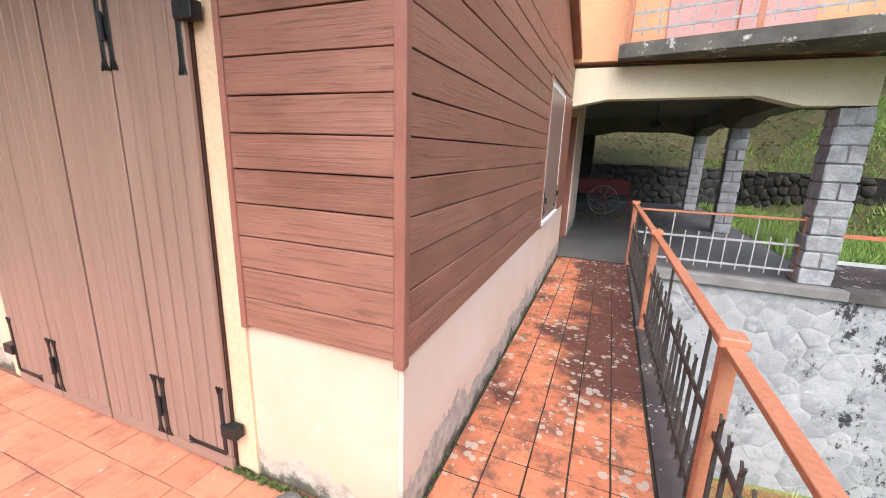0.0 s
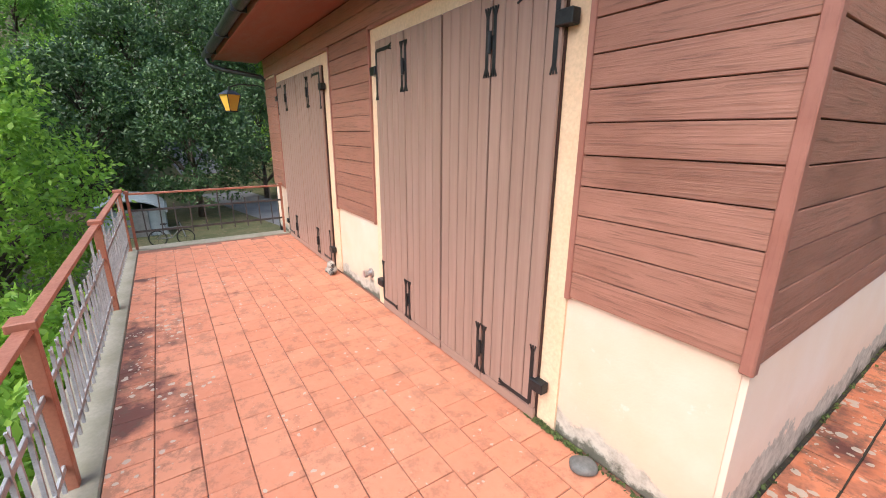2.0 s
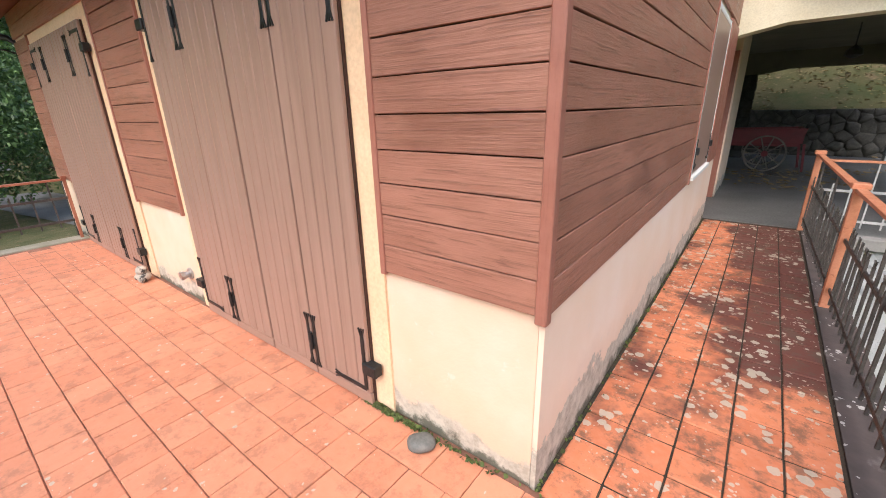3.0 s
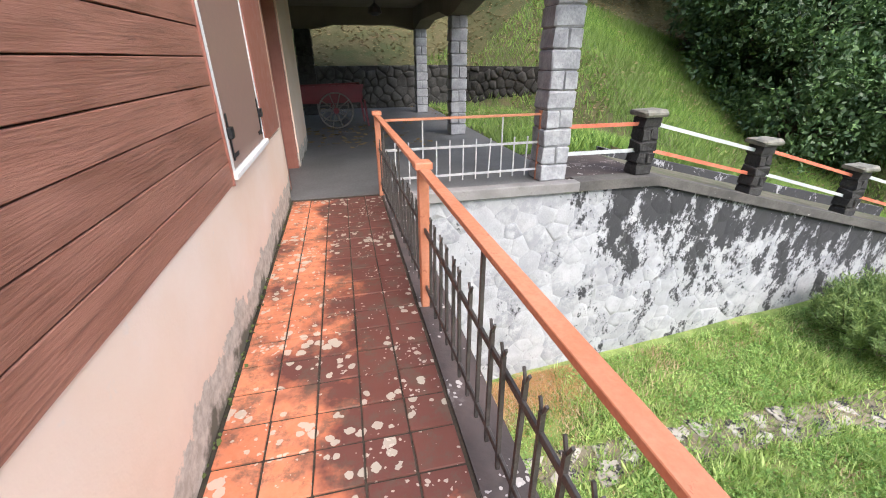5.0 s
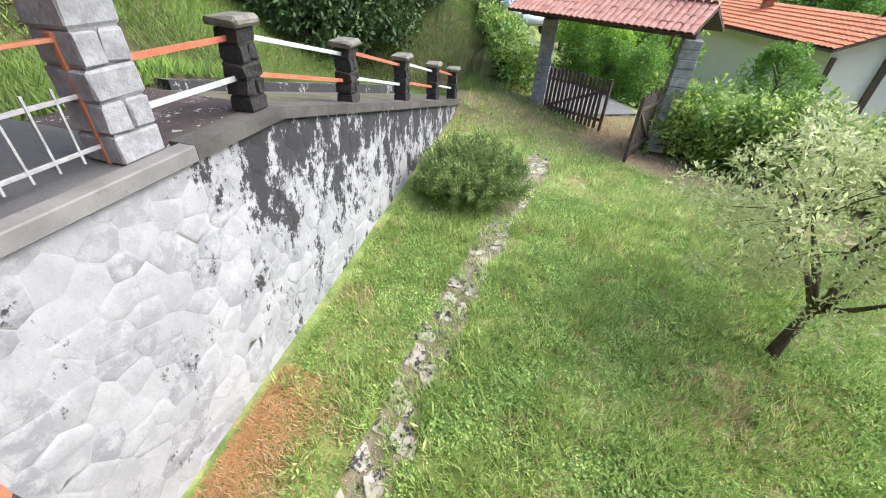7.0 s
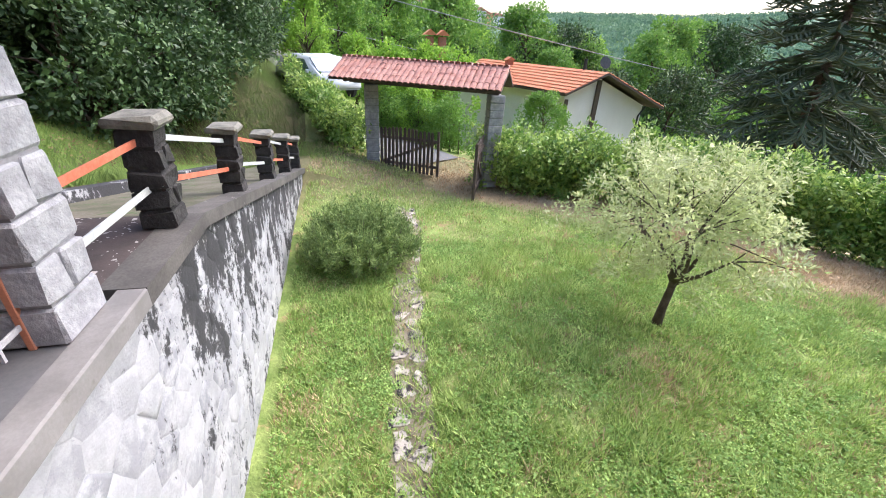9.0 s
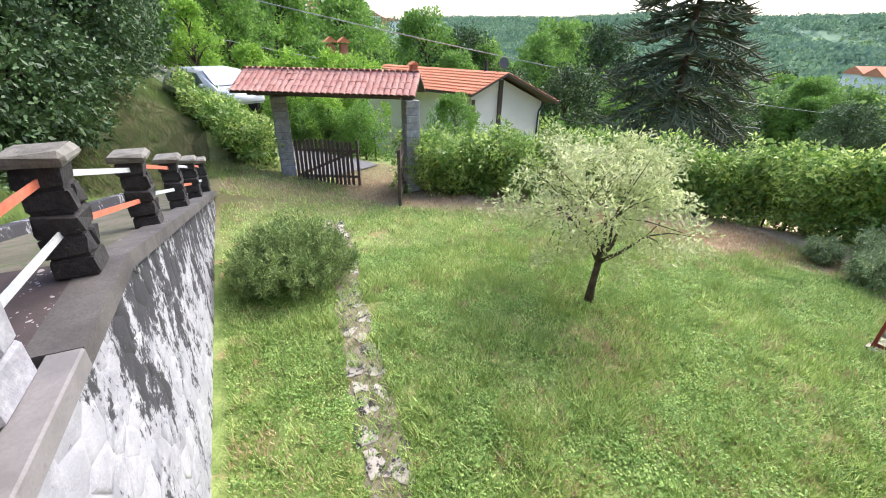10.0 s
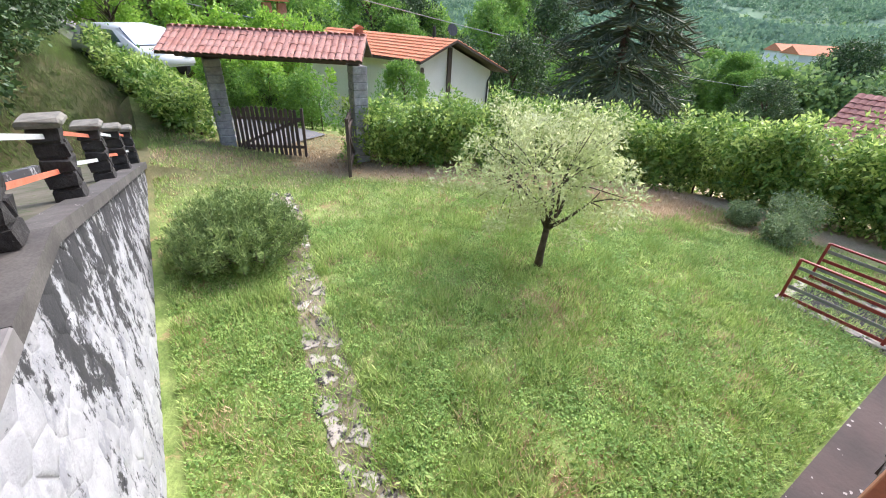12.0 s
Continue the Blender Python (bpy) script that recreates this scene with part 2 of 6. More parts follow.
def leaf_mat(name, a, b, dark, rough=0.5, through=0.25, patch=1.4):
    """Leaves: each one of its own green, letting some light through."""
    n = Nodes(name)
    c = n.mix(n.island(), a, b)
    c = n.mix(n.ramp(n.noise(n.coords("World"), patch, 3), 0.35, 0.65, 0.0, 0.8), c, dark)
    m = n.done(c, rough)
    tr = n.t.nodes.new("ShaderNodeBsdfTranslucent")
    n.link(c, tr.inputs[0])
    mx = n.t.nodes.new("ShaderNodeMixShader")
    mx.inputs[0].default_value = through
    n.link(n.b.outputs[0], mx.inputs[1])
    n.link(tr.outputs[0], mx.inputs[2])
    n.link(mx.outputs[0], n.t.nodes["Material Output"].inputs["Surface"])
    return m


PLANK = wood_paint("brown_plank_paint", (0.24, 0.105, 0.071), (0.375, 0.178, 0.128), (1.0, 34, 34), rough=0.42, crack=0.55)
SHUTTER = shutter_paint("mauve_brown_shutter_paint", (0.285, 0.18, 0.142), (0.345, 0.222, 0.18))
TRIM = wood_paint("brown_trim_paint", (0.3, 0.11, 0.08), (0.37, 0.15, 0.11), rough=0.5, crack=0.3)
TRIM_UP = wood_paint("brown_upright_trim_paint", (0.27, 0.105, 0.076), (0.34, 0.145, 0.108), (30, 30, 1.2), 0.45, 0.2, 0.3)
PEACH = surface("peach_render", (0.8, 0.56, 0.36), (0.84, 0.63, 0.43), 3, 0.85)
# near-black backing colour, stands for shade in the gaps between boards
GAP_SHADE = surface("painted_gap_shade", (0.05, 0.02, 0.016), (0.07, 0.03, 0.02))
STUCCO = stucco("cream_render", (0.7, 0.52, 0.37), (0.76, 0.61, 0.5), 0.9)
STUCCO_SIDE = stucco("pale_pink_render", (0.8, 0.61, 0.47), (0.84, 0.69, 0.59), 0.95, 0.5)
REVEAL = surface("orange_render", (0.84, 0.5, 0.27), (0.88, 0.56, 0.33), 3, 0.85)
ORANGE_WALL = surface("orange_upper_render", (0.78, 0.4, 0.22), (0.84, 0.48, 0.28), 1.5, 0.9, worn=(0.35, 0.3, 0.27), worn_at=0.66)
BEAM = surface("cream_concrete", (0.72, 0.64, 0.47), (0.8, 0.73, 0.58), 1.4, 0.9, worn=(0.4, 0.33, 0.24), worn_at=0.66)
SLAB = surface("weathered_balcony_concrete", (0.16, 0.15, 0.13), (0.07, 0.066, 0.06), 2.2, 0.9, worn=(0.55, 0.53, 0.5), worn_at=0.58)
CONCRETE = surface("grey_porch_concrete", (0.17, 0.17, 0.175), (0.11, 0.11, 0.115), 1.2, 0.55, fine=40)
EDGE = surface("pale_edge_concrete", (0.32, 0.305, 0.3), (0.2, 0.19, 0.185), 2.0, 0.85, worn=(0.2, 0.19, 0.18), worn_at=0.6)
COPING = surface("black_stained_coping", (0.075, 0.07, 0.066), (0.14, 0.13, 0.12), 2.4, 0.9, worn=(0.5, 0.48, 0.45), worn_at=0.64)
def spotted_concrete(name, a, b, most):
    """Damp concrete with round pale lichen spots of many sizes."""
    n = Nodes(name)
    v = n.coords("World")
    c = n.mix(n.ramp(n.noise(v, 3.0, 6), 0.35, 0.65), a, b)
    c = n.mix(n.ramp(n.noise(v, 1.7, 7, 0.7), 0.6, 0.7, 0.0, 0.6), c, (0.3, 0.26, 0.25))
    wob = n.add("TexNoise", Scale=26.0)
    n.link(v, wob.inputs["Vector"])
    at = n.t.nodes.new("ShaderNodeVectorMath")
    at.operation = "MULTIPLY_ADD"
    n.link(wob.outputs["Color"], at.inputs[0])
    at.inputs[1].default_value = (0.035, 0.035, 0.035)
    n.link(v, at.inputs[2])
    for scale, k in ((11.0, 1.0), (27.0, 0.8)):
        vor = n.add("TexVoronoi", Scale=scale, Randomness=1.0)
        n.link(at.outputs[0], vor.inputs["Vector"])
        spots = n.math("LESS_THAN", vor.outputs["Distance"], n.ramp(n.noise(v, 4.1, 3), 0.42, 0.68, 0.0, most * k))
        c = n.mix(n.math("MULTIPLY", spots, 0.8), c, (0.52, 0.49, 0.47))
    n.bump(n.noise(v, 50, 5), 0.4, 0.006)
    return n.done(c, 0.85)


LEDGE = spotted_concrete("spotted_ledge_concrete", (0.1, 0.075, 0.07), (0.055, 0.045, 0.044), 0.42)
LEDGE_FRONT = surface("grey_ledge_concrete", (0.36, 0.33, 0.27), (0.24, 0.23, 0.17), 3.5, 0.9, worn=(0.5, 0.48, 0.42), worn_at=0.63)
GROUT = surface("tile_joint", (0.18, 0.085, 0.06), (0.34, 0.16, 0.11), 5)
GROUT_MOSSY = surface("mossy_tile_joint", (0.03, 0.028, 0.02), (0.07, 0.05, 0.035), 6)
TILE = tile_mat("terracotta_clean", 0.45, 0.62)
TILE_EDGE = tile_mat("terracotta_stained", 0.75, 0.5)
TILE_MOSSY = tile_mat("terracotta_mossy", 1.0, 0.5, 0.26, (0.52, 0.16, 0.072), (0.64, 0.22, 0.105))
STONE_GREY = surface("split_grey_stone", (0.27, 0.275, 0.29), (0.44, 0.445, 0.465), 7, 0.9, 0.9, 34, 0.02, "World", False, worn=(0.25, 0.25, 0.27))
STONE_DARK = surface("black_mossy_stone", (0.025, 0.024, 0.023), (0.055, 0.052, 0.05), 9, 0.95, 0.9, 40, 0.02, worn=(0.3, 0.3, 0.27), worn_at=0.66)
STONE_CAP = surface("pale_cap_stone", (0.27, 0.26, 0.22), (0.14, 0.135, 0.115), 9, 0.95, 0.8, 40, 0.015, worn=(0.1, 0.1, 0.09))
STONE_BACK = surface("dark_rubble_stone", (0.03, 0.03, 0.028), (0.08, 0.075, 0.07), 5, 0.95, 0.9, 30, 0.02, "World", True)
STONE_JOINT = surface("grey_stone_joint", (0.2, 0.2, 0.21), (0.28, 0.28, 0.29), 9, 0.95)
MORTAR = surface("pale_mortar", (0.5, 0.5, 0.5), (0.3, 0.3, 0.3), 6, 0.95, worn=(0.05, 0.05, 0.05), worn_at=0.58)
WASH = whitewash("whitewashed_rubble")
RAIL_PAINT = surface("orange_brown_rail_paint", (0.5, 0.19, 0.1), (0.57, 0.25, 0.15), 5, 0.5, 0.25, 70, 0.003, worn=(0.22, 0.06, 0.03), worn_at=0.63)
RAIL_FRONT = surface("brown_rail_paint", (0.36, 0.13, 0.08), (0.44, 0.18, 0.11), 5, 0.5, 0.25, 70, 0.003, worn=(0.2, 0.07, 0.04), worn_at=0.64)
IRON = surface("weathered_black_iron", (0.055, 0.05, 0.048), (0.1, 0.09, 0.085), 14, 0.5, 0.5, 120, 0.003, metal=0.3)
IRON_PALE = surface("pale_grey_iron", (0.34, 0.34, 0.35), (0.5, 0.5, 0.52), 12, 0.5, 0.4, 120, 0.003, worn=(0.2, 0.17, 0.15))
STRAP = surface("black_strap_iron", (0.02, 0.02, 0.021), (0.04, 0.04, 0.042), 20, 0.42, 0.4, 140, 0.002, metal=0.4)
BAR_RED = surface("orange_red_bar_paint", (0.6, 0.16, 0.09), (0.68, 0.24, 0.15), 8, 0.5)
BAR_PALE = surface("pale_grey_bar_paint", (0.5, 0.53, 0.53), (0.6, 0.62, 0.62), 8, 0.5)
SOFFIT = wood_paint("rust_soffit_paint", (0.2, 0.056, 0.032), (0.27, 0.085, 0.052), rough=0.6, crack=0.2)
GUTTER = surface("dark_grey_gutter_metal", (0.06, 0.065, 0.07), (0.09, 0.095, 0.1), 8, 0.4, metal=0.6)
ROOF_TILE = surface("terracotta_roof_tile", (0.4, 0.15, 0.1), (0.52, 0.24, 0.17), 3, 0.85, worn=(0.22, 0.15, 0.12), worn_at=0.6)
ROOF_ORANGE = surface("orange_roof_tile", (0.6, 0.2, 0.09), (0.68, 0.28, 0.15), 2, 0.85, worn=(0.4, 0.18, 0.1))
ROOF_PLUM = surface("dull_red_roof_tile", (0.3, 0.13, 0.11), (0.38, 0.19, 0.16), 2, 0.85, worn=(0.2, 0.11, 0.1))
HOUSE_WHITE = surface("white_house_render", (0.78, 0.77, 0.75), (0.84, 0.83, 0.82), 1.0, 0.9)
DARK_WOOD = wood_paint("weathered_dark_picket_wood", (0.075, 0.055, 0.045), (0.13, 0.1, 0.085), rough=0.85, crack=0.6)
BARK = surface("brown_bark", (0.07, 0.05, 0.035), (0.13, 0.1, 0.075), 9, 0.95, 1.0, 40, 0.03)
CAR_PAINT = surface("pale_silver_car_paint", (0.62, 0.66, 0.7), (0.66, 0.7, 0.73), 0.5, 0.25, 0.0)
RED_CART = surface("dark_red_cart_paint", (0.16, 0.012, 0.022), (0.11, 0.012, 0.02), 5, 0.6)
SHED_METAL = surface("pale_grey_sheet_metal", (0.4, 0.45, 0.48), (0.3, 0.34, 0.36), 3, 0.5, worn=(0.2, 0.2, 0.19))
ASPHALT = surface("grey_road_asphalt", (0.14, 0.14, 0.145), (0.2, 0.2, 0.2), 0.8, 0.9)
OLIVE = leaf_mat("olive_leaf", (0.36, 0.42, 0.17), (0.86, 0.88, 0.58), (0.42, 0.5, 0.2), 0.5, 0.6)
LAUREL = leaf_mat("laurel_leaf", (0.07, 0.19, 0.03), (0.82, 0.95, 0.3), (0.13, 0.27, 0.05), 0.35, 0.38)
ROSEMARY = leaf_mat("rosemary_needle", (0.09, 0.17, 0.045), (0.46, 0.58, 0.2), (0.15, 0.23, 0.07), 0.7, 0.25)
TREE_GREEN = leaf_mat("tree_leaf", (0.12, 0.27, 0.045), (0.34, 0.54, 0.1), (0.11, 0.23, 0.045), 0.5, 0.48)
TREE_BRIGHT = leaf_mat("bright_tree_leaf", (0.2, 0.4, 0.045), (0.48, 0.68, 0.1), (0.19, 0.36, 0.05), 0.5, 0.5)
TREE_DARK = leaf_mat("dark_tree_leaf", (0.045, 0.1, 0.035), (0.16, 0.27, 0.08), (0.025, 0.055, 0.02), 0.5, 0.15)
ARAUCARIA = leaf_mat("araucaria_scale", (0.05, 0.09, 0.04), (0.12, 0.16, 0.07), (0.06, 0.08, 0.04), 0.6, 0.05)
GRASS = leaf_mat("grass_blade", (0.14, 0.27, 0.045), (0.84, 0.95, 0.39), (0.3, 0.42, 0.1), 0.6, 0.45, 2.0)
CLOVER = leaf_mat("clover_leaf", (0.09, 0.21, 0.035), (0.6, 0.8, 0.26), (0.22, 0.38, 0.09), 0.6, 0.42, 2.0)
MOSS = leaf_mat("dark_moss", (0.05, 0.07, 0.02), (0.16, 0.22, 0.05), (0.05, 0.05, 0.02), 0.8, 0.1)
BANK = leaf_mat("dull_bank_grass_blade", (0.07, 0.17, 0.025), (0.31, 0.46, 0.09), (0.13, 0.19, 0.045), 0.7, 0.3, 0.5)
DEAD_LEAF = leaf_mat("fallen_leaf", (0.22, 0.15, 0.07), (0.36, 0.27, 0.13), (0.17, 0.12, 0.06), 0.8, 0.1)
STRAW = leaf_mat("dry_grass_blade", (0.46, 0.34, 0.19), (0.78, 0.66, 0.44), (0.52, 0.35, 0.21), 0.8, 0.3)
GLASS_AMBER = Nodes("amber_lantern_glass").done((0.85, 0.5, 0.08), 0.25)
GLASS_DARK = Nodes("dark_car_glass").done((0.2, 0.26, 0.32), 0.08)
RUBBER = surface("black_rubber", (0.02, 0.02, 0.02), (0.03, 0.03, 0.03), 9, 0.8)
PEBBLE = surface("grey_pebble", (0.1, 0.1, 0.095), (0.2, 0.2, 0.19), 14, 0.6)
CHROME = surface("dull_pipe_steel", (0.4, 0.4, 0.42), (0.55, 0.55, 0.57), 14, 0.35, metal=0.9)
WIRE = surface("grey_cable", (0.3, 0.31, 0.31), (0.4, 0.41, 0.4), 4, 0.6)
PALE_STONE = surface("lichened_path_stone", (0.62, 0.57, 0.5), (0.36, 0.32, 0.27), 3, 0.95, 0.8, 40, 0.01, worn=(0.05, 0.045, 0.045), worn_at=0.5)


# ---- the low house: walls, boards, shutters, eaves ----
def prism(poly, axis, c0, c1, bm=None):
    """A polygon, given in the two other axes, drawn out along axis from c0 to c1."""
    bm = bm or bmesh.new()
    put = {"x": lambda u, v, c: (c, u, v), "y": lambda u, v, c: (u, c, v), "z": lambda u, v, c: (u, v, c)}[axis]
    a = [bm.verts.new(put(u, v, c0)) for u, v in poly]
    b = [bm.verts.new(put(u, v, c1)) for u, v in poly]
    bm.faces.new(a)
    bm.faces.new(b[::-1])
    for i in range(len(poly)):
        j = (i + 1) % len(poly)
        bm.faces.new((a[i], a[j], b[j], b[i]))
    return bm


def rough_box(w, d, h, jitter, seed, bevel):
    """A hewn block about its centre: a bevelled box with each corner moved a little."""
    rnd = random.Random(seed)
    bm = box_bm(-w / 2, w / 2, -d / 2, d / 2, -h / 2, h / 2, bevel)
    for v in bm.verts:
        v.co += Vector([rnd.uniform(-jitter, jitter) for _ in range(3)])
    return bm


WALL_TOP = 2.5
PLANK_H = 0.126
wall_front = structure("wall_front", box_bm(-6.5, -0.03, 0.025, 0.3, 0, WALL_TOP), STUCCO, "cream painted house wall with damp stained foot", "wall")
wall_side = structure("wall_side", box_bm(-0.3, -0.025, 0.028, 4.85, 0, WALL_TOP), STUCCO_SIDE, "pale pink rendered house wall beside the walkway", "wall")
structure("wall_end", box_bm(-6.5, -6.25, 0.3, 4.85, 0, WALL_TOP), STUCCO, "cream rendered end wall of the house", "wall")


def plank_mesh(length, seed, h=PLANK_H):
    rnd = random.Random(seed)
    bm = bmesh.new()
    n = max(2, int(length / 0.3))
    rows = []
    for i in range(n + 1):
        x = length * i / n
        lo, hi = 0.001 + rnd.uniform(0, 0.0025), h - 0.0012 - rnd.uniform(0, 0.002)
        rows.append([bm.verts.new((x, y, z)) for y, z in ((0.022, lo), (0.003, lo), (0.0, lo + 0.002), (0.0005, hi - 0.003), (0.004, hi), (0.022, hi))])
    for a, b in zip(rows, rows[1:]):
        for k in range(5):
            bm.faces.new((a[k], b[k], b[k + 1], a[k + 1]))
    bm.faces.new(rows[0])
    bm.faces.new(rows[-1][::-1])
    return mesh_of("plank", bm, PLANK)


def plank_panel(parent, x0, x1, z0, z1, place, turn, seed):
    """Rows of boards from z0 up; place and turn take the local x axis along the wall."""
    rows = int(round((z1 - z0) / PLANK_H))
    meshes = [plank_mesh(x1 - x0, seed + k) for k in range(4)]
    base = pose(*place, 0, 0, turn)
    for i in range(rows):
        ob = part("plank", meshes[(i * 3 + i // 4) % 4], PLANK, parent)
        ob.matrix_basis = base @ pose(x0, random.uniform(-0.001, 0.001), z0 + i * PLANK_H)


plank_panel(wall_front, -0.735, -0.034, 0.742, WALL_TOP, (0, 0, 0), 0, 10)
plank_panel(wall_front, -3.66, -2.77, 0.715, 2.2, (0, 0, 0), 0, 20)
plank_panel(wall_front, -6.5, -5.81, 0.69, 2.2, (0, 0, 0), 0, 30)
plank_panel(wall_front, -6.5, -0.76, 2.235, 2.5, (0, 0, 0), 0, 40)
plank_panel(wall_side, 0.034, 2.85, 0.742, WALL_TOP, (0, 0, 0), 90, 50)
plank_panel(wall_side, 2.85, 4.8, 2.16, WALL_TOP, (0, 0, 0), 90, 70)
part("plinth", box_bm(-0.026, -0.006, 0.02, 4.85, 0.0, 0.742), STUCCO_SIDE, wall_side)
# near-black strips behind the boards that paint the shadow lines in their gaps
part("backing", box_bm(-0.735, -0.04, 0.016, 0.024, 0.75, WALL_TOP), GAP_SHADE, wall_front)
part("backing", box_bm(-3.66, -2.77, 0.016, 0.024, 0.72, 2.2), GAP_SHADE, wall_front)
part("backing", box_bm(-6.5, -5.81, 0.016, 0.024, 0.7, 2.2), GAP_SHADE, wall_front)
part("backing", box_bm(-6.5, -0.76, 0.016, 0.024, 2.24, 2.5), GAP_SHADE, wall_front)
part("backing", box_bm(-0.024, -0.016, 0.045, 2.85, 0.75, WALL_TOP), GAP_SHADE, wall_side)
# edge boards
trim = structure("trim", box_bm(-0.034, 0.008, -0.008, 0.034, 0.72, WALL_TOP, 0.004), TRIM_UP, "brown painted timber corner board", "trim")
for x, z0, z1 in ((-0.735, 0.735, 2.23), (-2.775, 0.705, 2.23), (-3.685, 0.705, 2.23), (-5.825, 0.68, 2.23)):
    part("edge_board", box_bm(x, x + 0.028, -0.008, 0.024, z0, z1, 0.003), TRIM_UP, trim)
for x0, x1 in ((-2.745, -0.76), (-5.795, -3.685)):
    part("edge_board", box_bm(x0, x1, -0.008, 0.024, 2.205, 2.233, 0.003), TRIM_UP, trim)
part("edge_board", box_bm(-0.024, 0.01, 2.851, 2.868, 0.735, 2.16, 0.003), TRIM_UP, trim)
for x0, x1 in ((-2.747, -0.735), (-5.797, -3.685)):
    part("reveal", box_bm(x0, x1, 0.012, 0.026, 0.0, 2.205), PEACH, trim)


def strap_h(parent, x, z, h, y=-0.027):
    """A pair of upright forked straps joined by a knuckle, over the joint of two leaves."""
    bm = bmesh.new()
    for s in (-1, 1):
        cx = x + s * 0.027
        bm_box(bm, cx - 0.011, cx + 0.011, y - 0.005, y, z - h / 2, z + h / 2, 0.002)
        for e in (-1, 1):
            for k in (-1, 0, 1):
                bar_bm((cx + k * 0.004, y - 0.003, z + e * h * 0.48), (cx + k * 0.02, y - 0.003, z + e * (h / 2 + 0.035)), 0.006, 0.008, bm)
        bm_box(bm, min(x, cx), max(x, cx), y - 0.006, y, z - 0.03, z + 0.03)
    ob = part("strap_hinge", bm, STRAP, parent, "black forged iron hinge")
    part("knuckle", tube_bm([(x, y - 0.012, z - 0.05), (x, y - 0.012, z + 0.05)], 0.011), STRAP, ob)


def strap_l(parent, x, z, sx, sz, y=-0.027):
    """An angle strap in a corner of a leaf: sx, sz give the way of its arms; its pin sits on the wall."""
    bm = bmesh.new()
    zz = sorted((z, z + sz * 0.3))
    xx = sorted((x, x + sx * 0.2))
    bm_box(bm, x - 0.012, x + 0.012, y - 0.005, y, *zz, 0.002)
    bm_box(bm, *xx, y - 0.004, y + 0.001, z - 0.012, z + 0.012, 0.002)
    for k in (-1, 0, 1):
        bar_bm((x + k * 0.003, y - 0.003, z + sz * 0.29), (x + k * 0.018, y - 0.003, z + sz * 0.335), 0.006, 0.007, bm)
        bar_bm((x + sx * 0.19, y - 0.003, z + k * 0.003), (x + sx * 0.235, y - 0.003, z + k * 0.018), 0.006, 0.007, bm)
    ob = part("angle_strap", bm, STRAP, parent, "black forged iron angle strap")
    zp = z + sz * 0.13
    part("wall_pin", box_bm(min(x, x - sx * 0.09), max(x, x - sx * 0.09), y - 0.02, y + 0.03, zp - 0.03, zp + 0.03, 0.004), STRAP, ob)


def shutter_door(name, x0, x1, label):
    door = tagged(new(name), label, "door", kind="structure")
    w = (x1 - x0) / 4
    for k in range(4):
        a, b = x0 + k * w + (0.004 if k != 2 else 0.012), x0 + (k + 1) * w - 0.004
        # backing in the gap colour, so the grooves between boards look shaded
        leaf = part("leaf", box_bm(a, b, -0.004, 0.01, 0.012, 2.098), GAP_SHADE, door)
        n = 5
        for i in range(n):
            u, v = a + (b - a) * i / n, a + (b - a) * (i + 1) / n
            board = mesh_of("board", box_bm(-(2.02) / 2, 2.02 / 2, -0.011, 0.011, -(v - u) / 2 + 0.0026, (v - u) / 2 - 0.0026, 0.004), SHUTTER)
            ob = part("board", board, SHUTTER, leaf)
            ob.matrix_basis = Matrix.Translation(((u + v) / 2, -0.0155, 1.088)) @ Euler((0, -math.pi / 2, 0)).to_matrix().to_4x4()
        part("bottom_rail", box_bm(a, b, -0.024, -0.005, 0.014, 0.074, 0.003), SHUTTER, leaf)
    for k in (1, 3):
        strap_h(door, x0 + k * w, 0.23, 0.24)
        strap_h(door, x0 + k * w, 1.88, 0.24)
    strap_l(door, x0 + 0.03, 0.1, 1, 1)
    strap_l(door, x1 - 0.03, 0.1, -1, 1)
    strap_l(door, x0 + 0.03, 2.03, 1, -1)
    strap_l(door, x1 - 0.03, 2.03, -1, -1)
    return door


shutter_door("door_1", -2.6, -0.845, "closed mauve-brown boarded shutter door with black straps")
shutter_door("door_2", -5.68, -3.86, "closed mauve-brown boarded shutter door with black straps")
structure("doorstep", box_bm(-2.6, -0.84, -0.012, 0.02, 0.002, 0.014), TRIM, "worn brown door sill strip", "sill")

# ---- window on the walkway side ----
window = tagged(new("window_1"), "closed grey-brown window shutters in a white frame", "window", kind="structure")
part("window_frame", box_bm(-0.02, 0.006, 2.87, 2.93, 0.8, 2.1, 0.003), HOUSE_WHITE, window, "white painted frame")
part("window_frame", box_bm(-0.02, 0.002, 2.93, 3.92, 2.06, 2.1, 0.003), HOUSE_WHITE, window)
part("window_frame", box_bm(-0.02, 0.006, 3.92, 3.955, 0.8, 2.1, 0.003), HOUSE_WHITE, window)
part("window_sill", box_bm(-0.02, 0.03, 2.86, 3.97, 0.765, 0.8, 0.004), HOUSE_WHITE, window, "white stone sill")
leaf = part("shutter_leaf", box_bm(-0.018, 0.004, 2.935, 3.915, 0.806, 2.055, 0.003), SHUTTER, window)
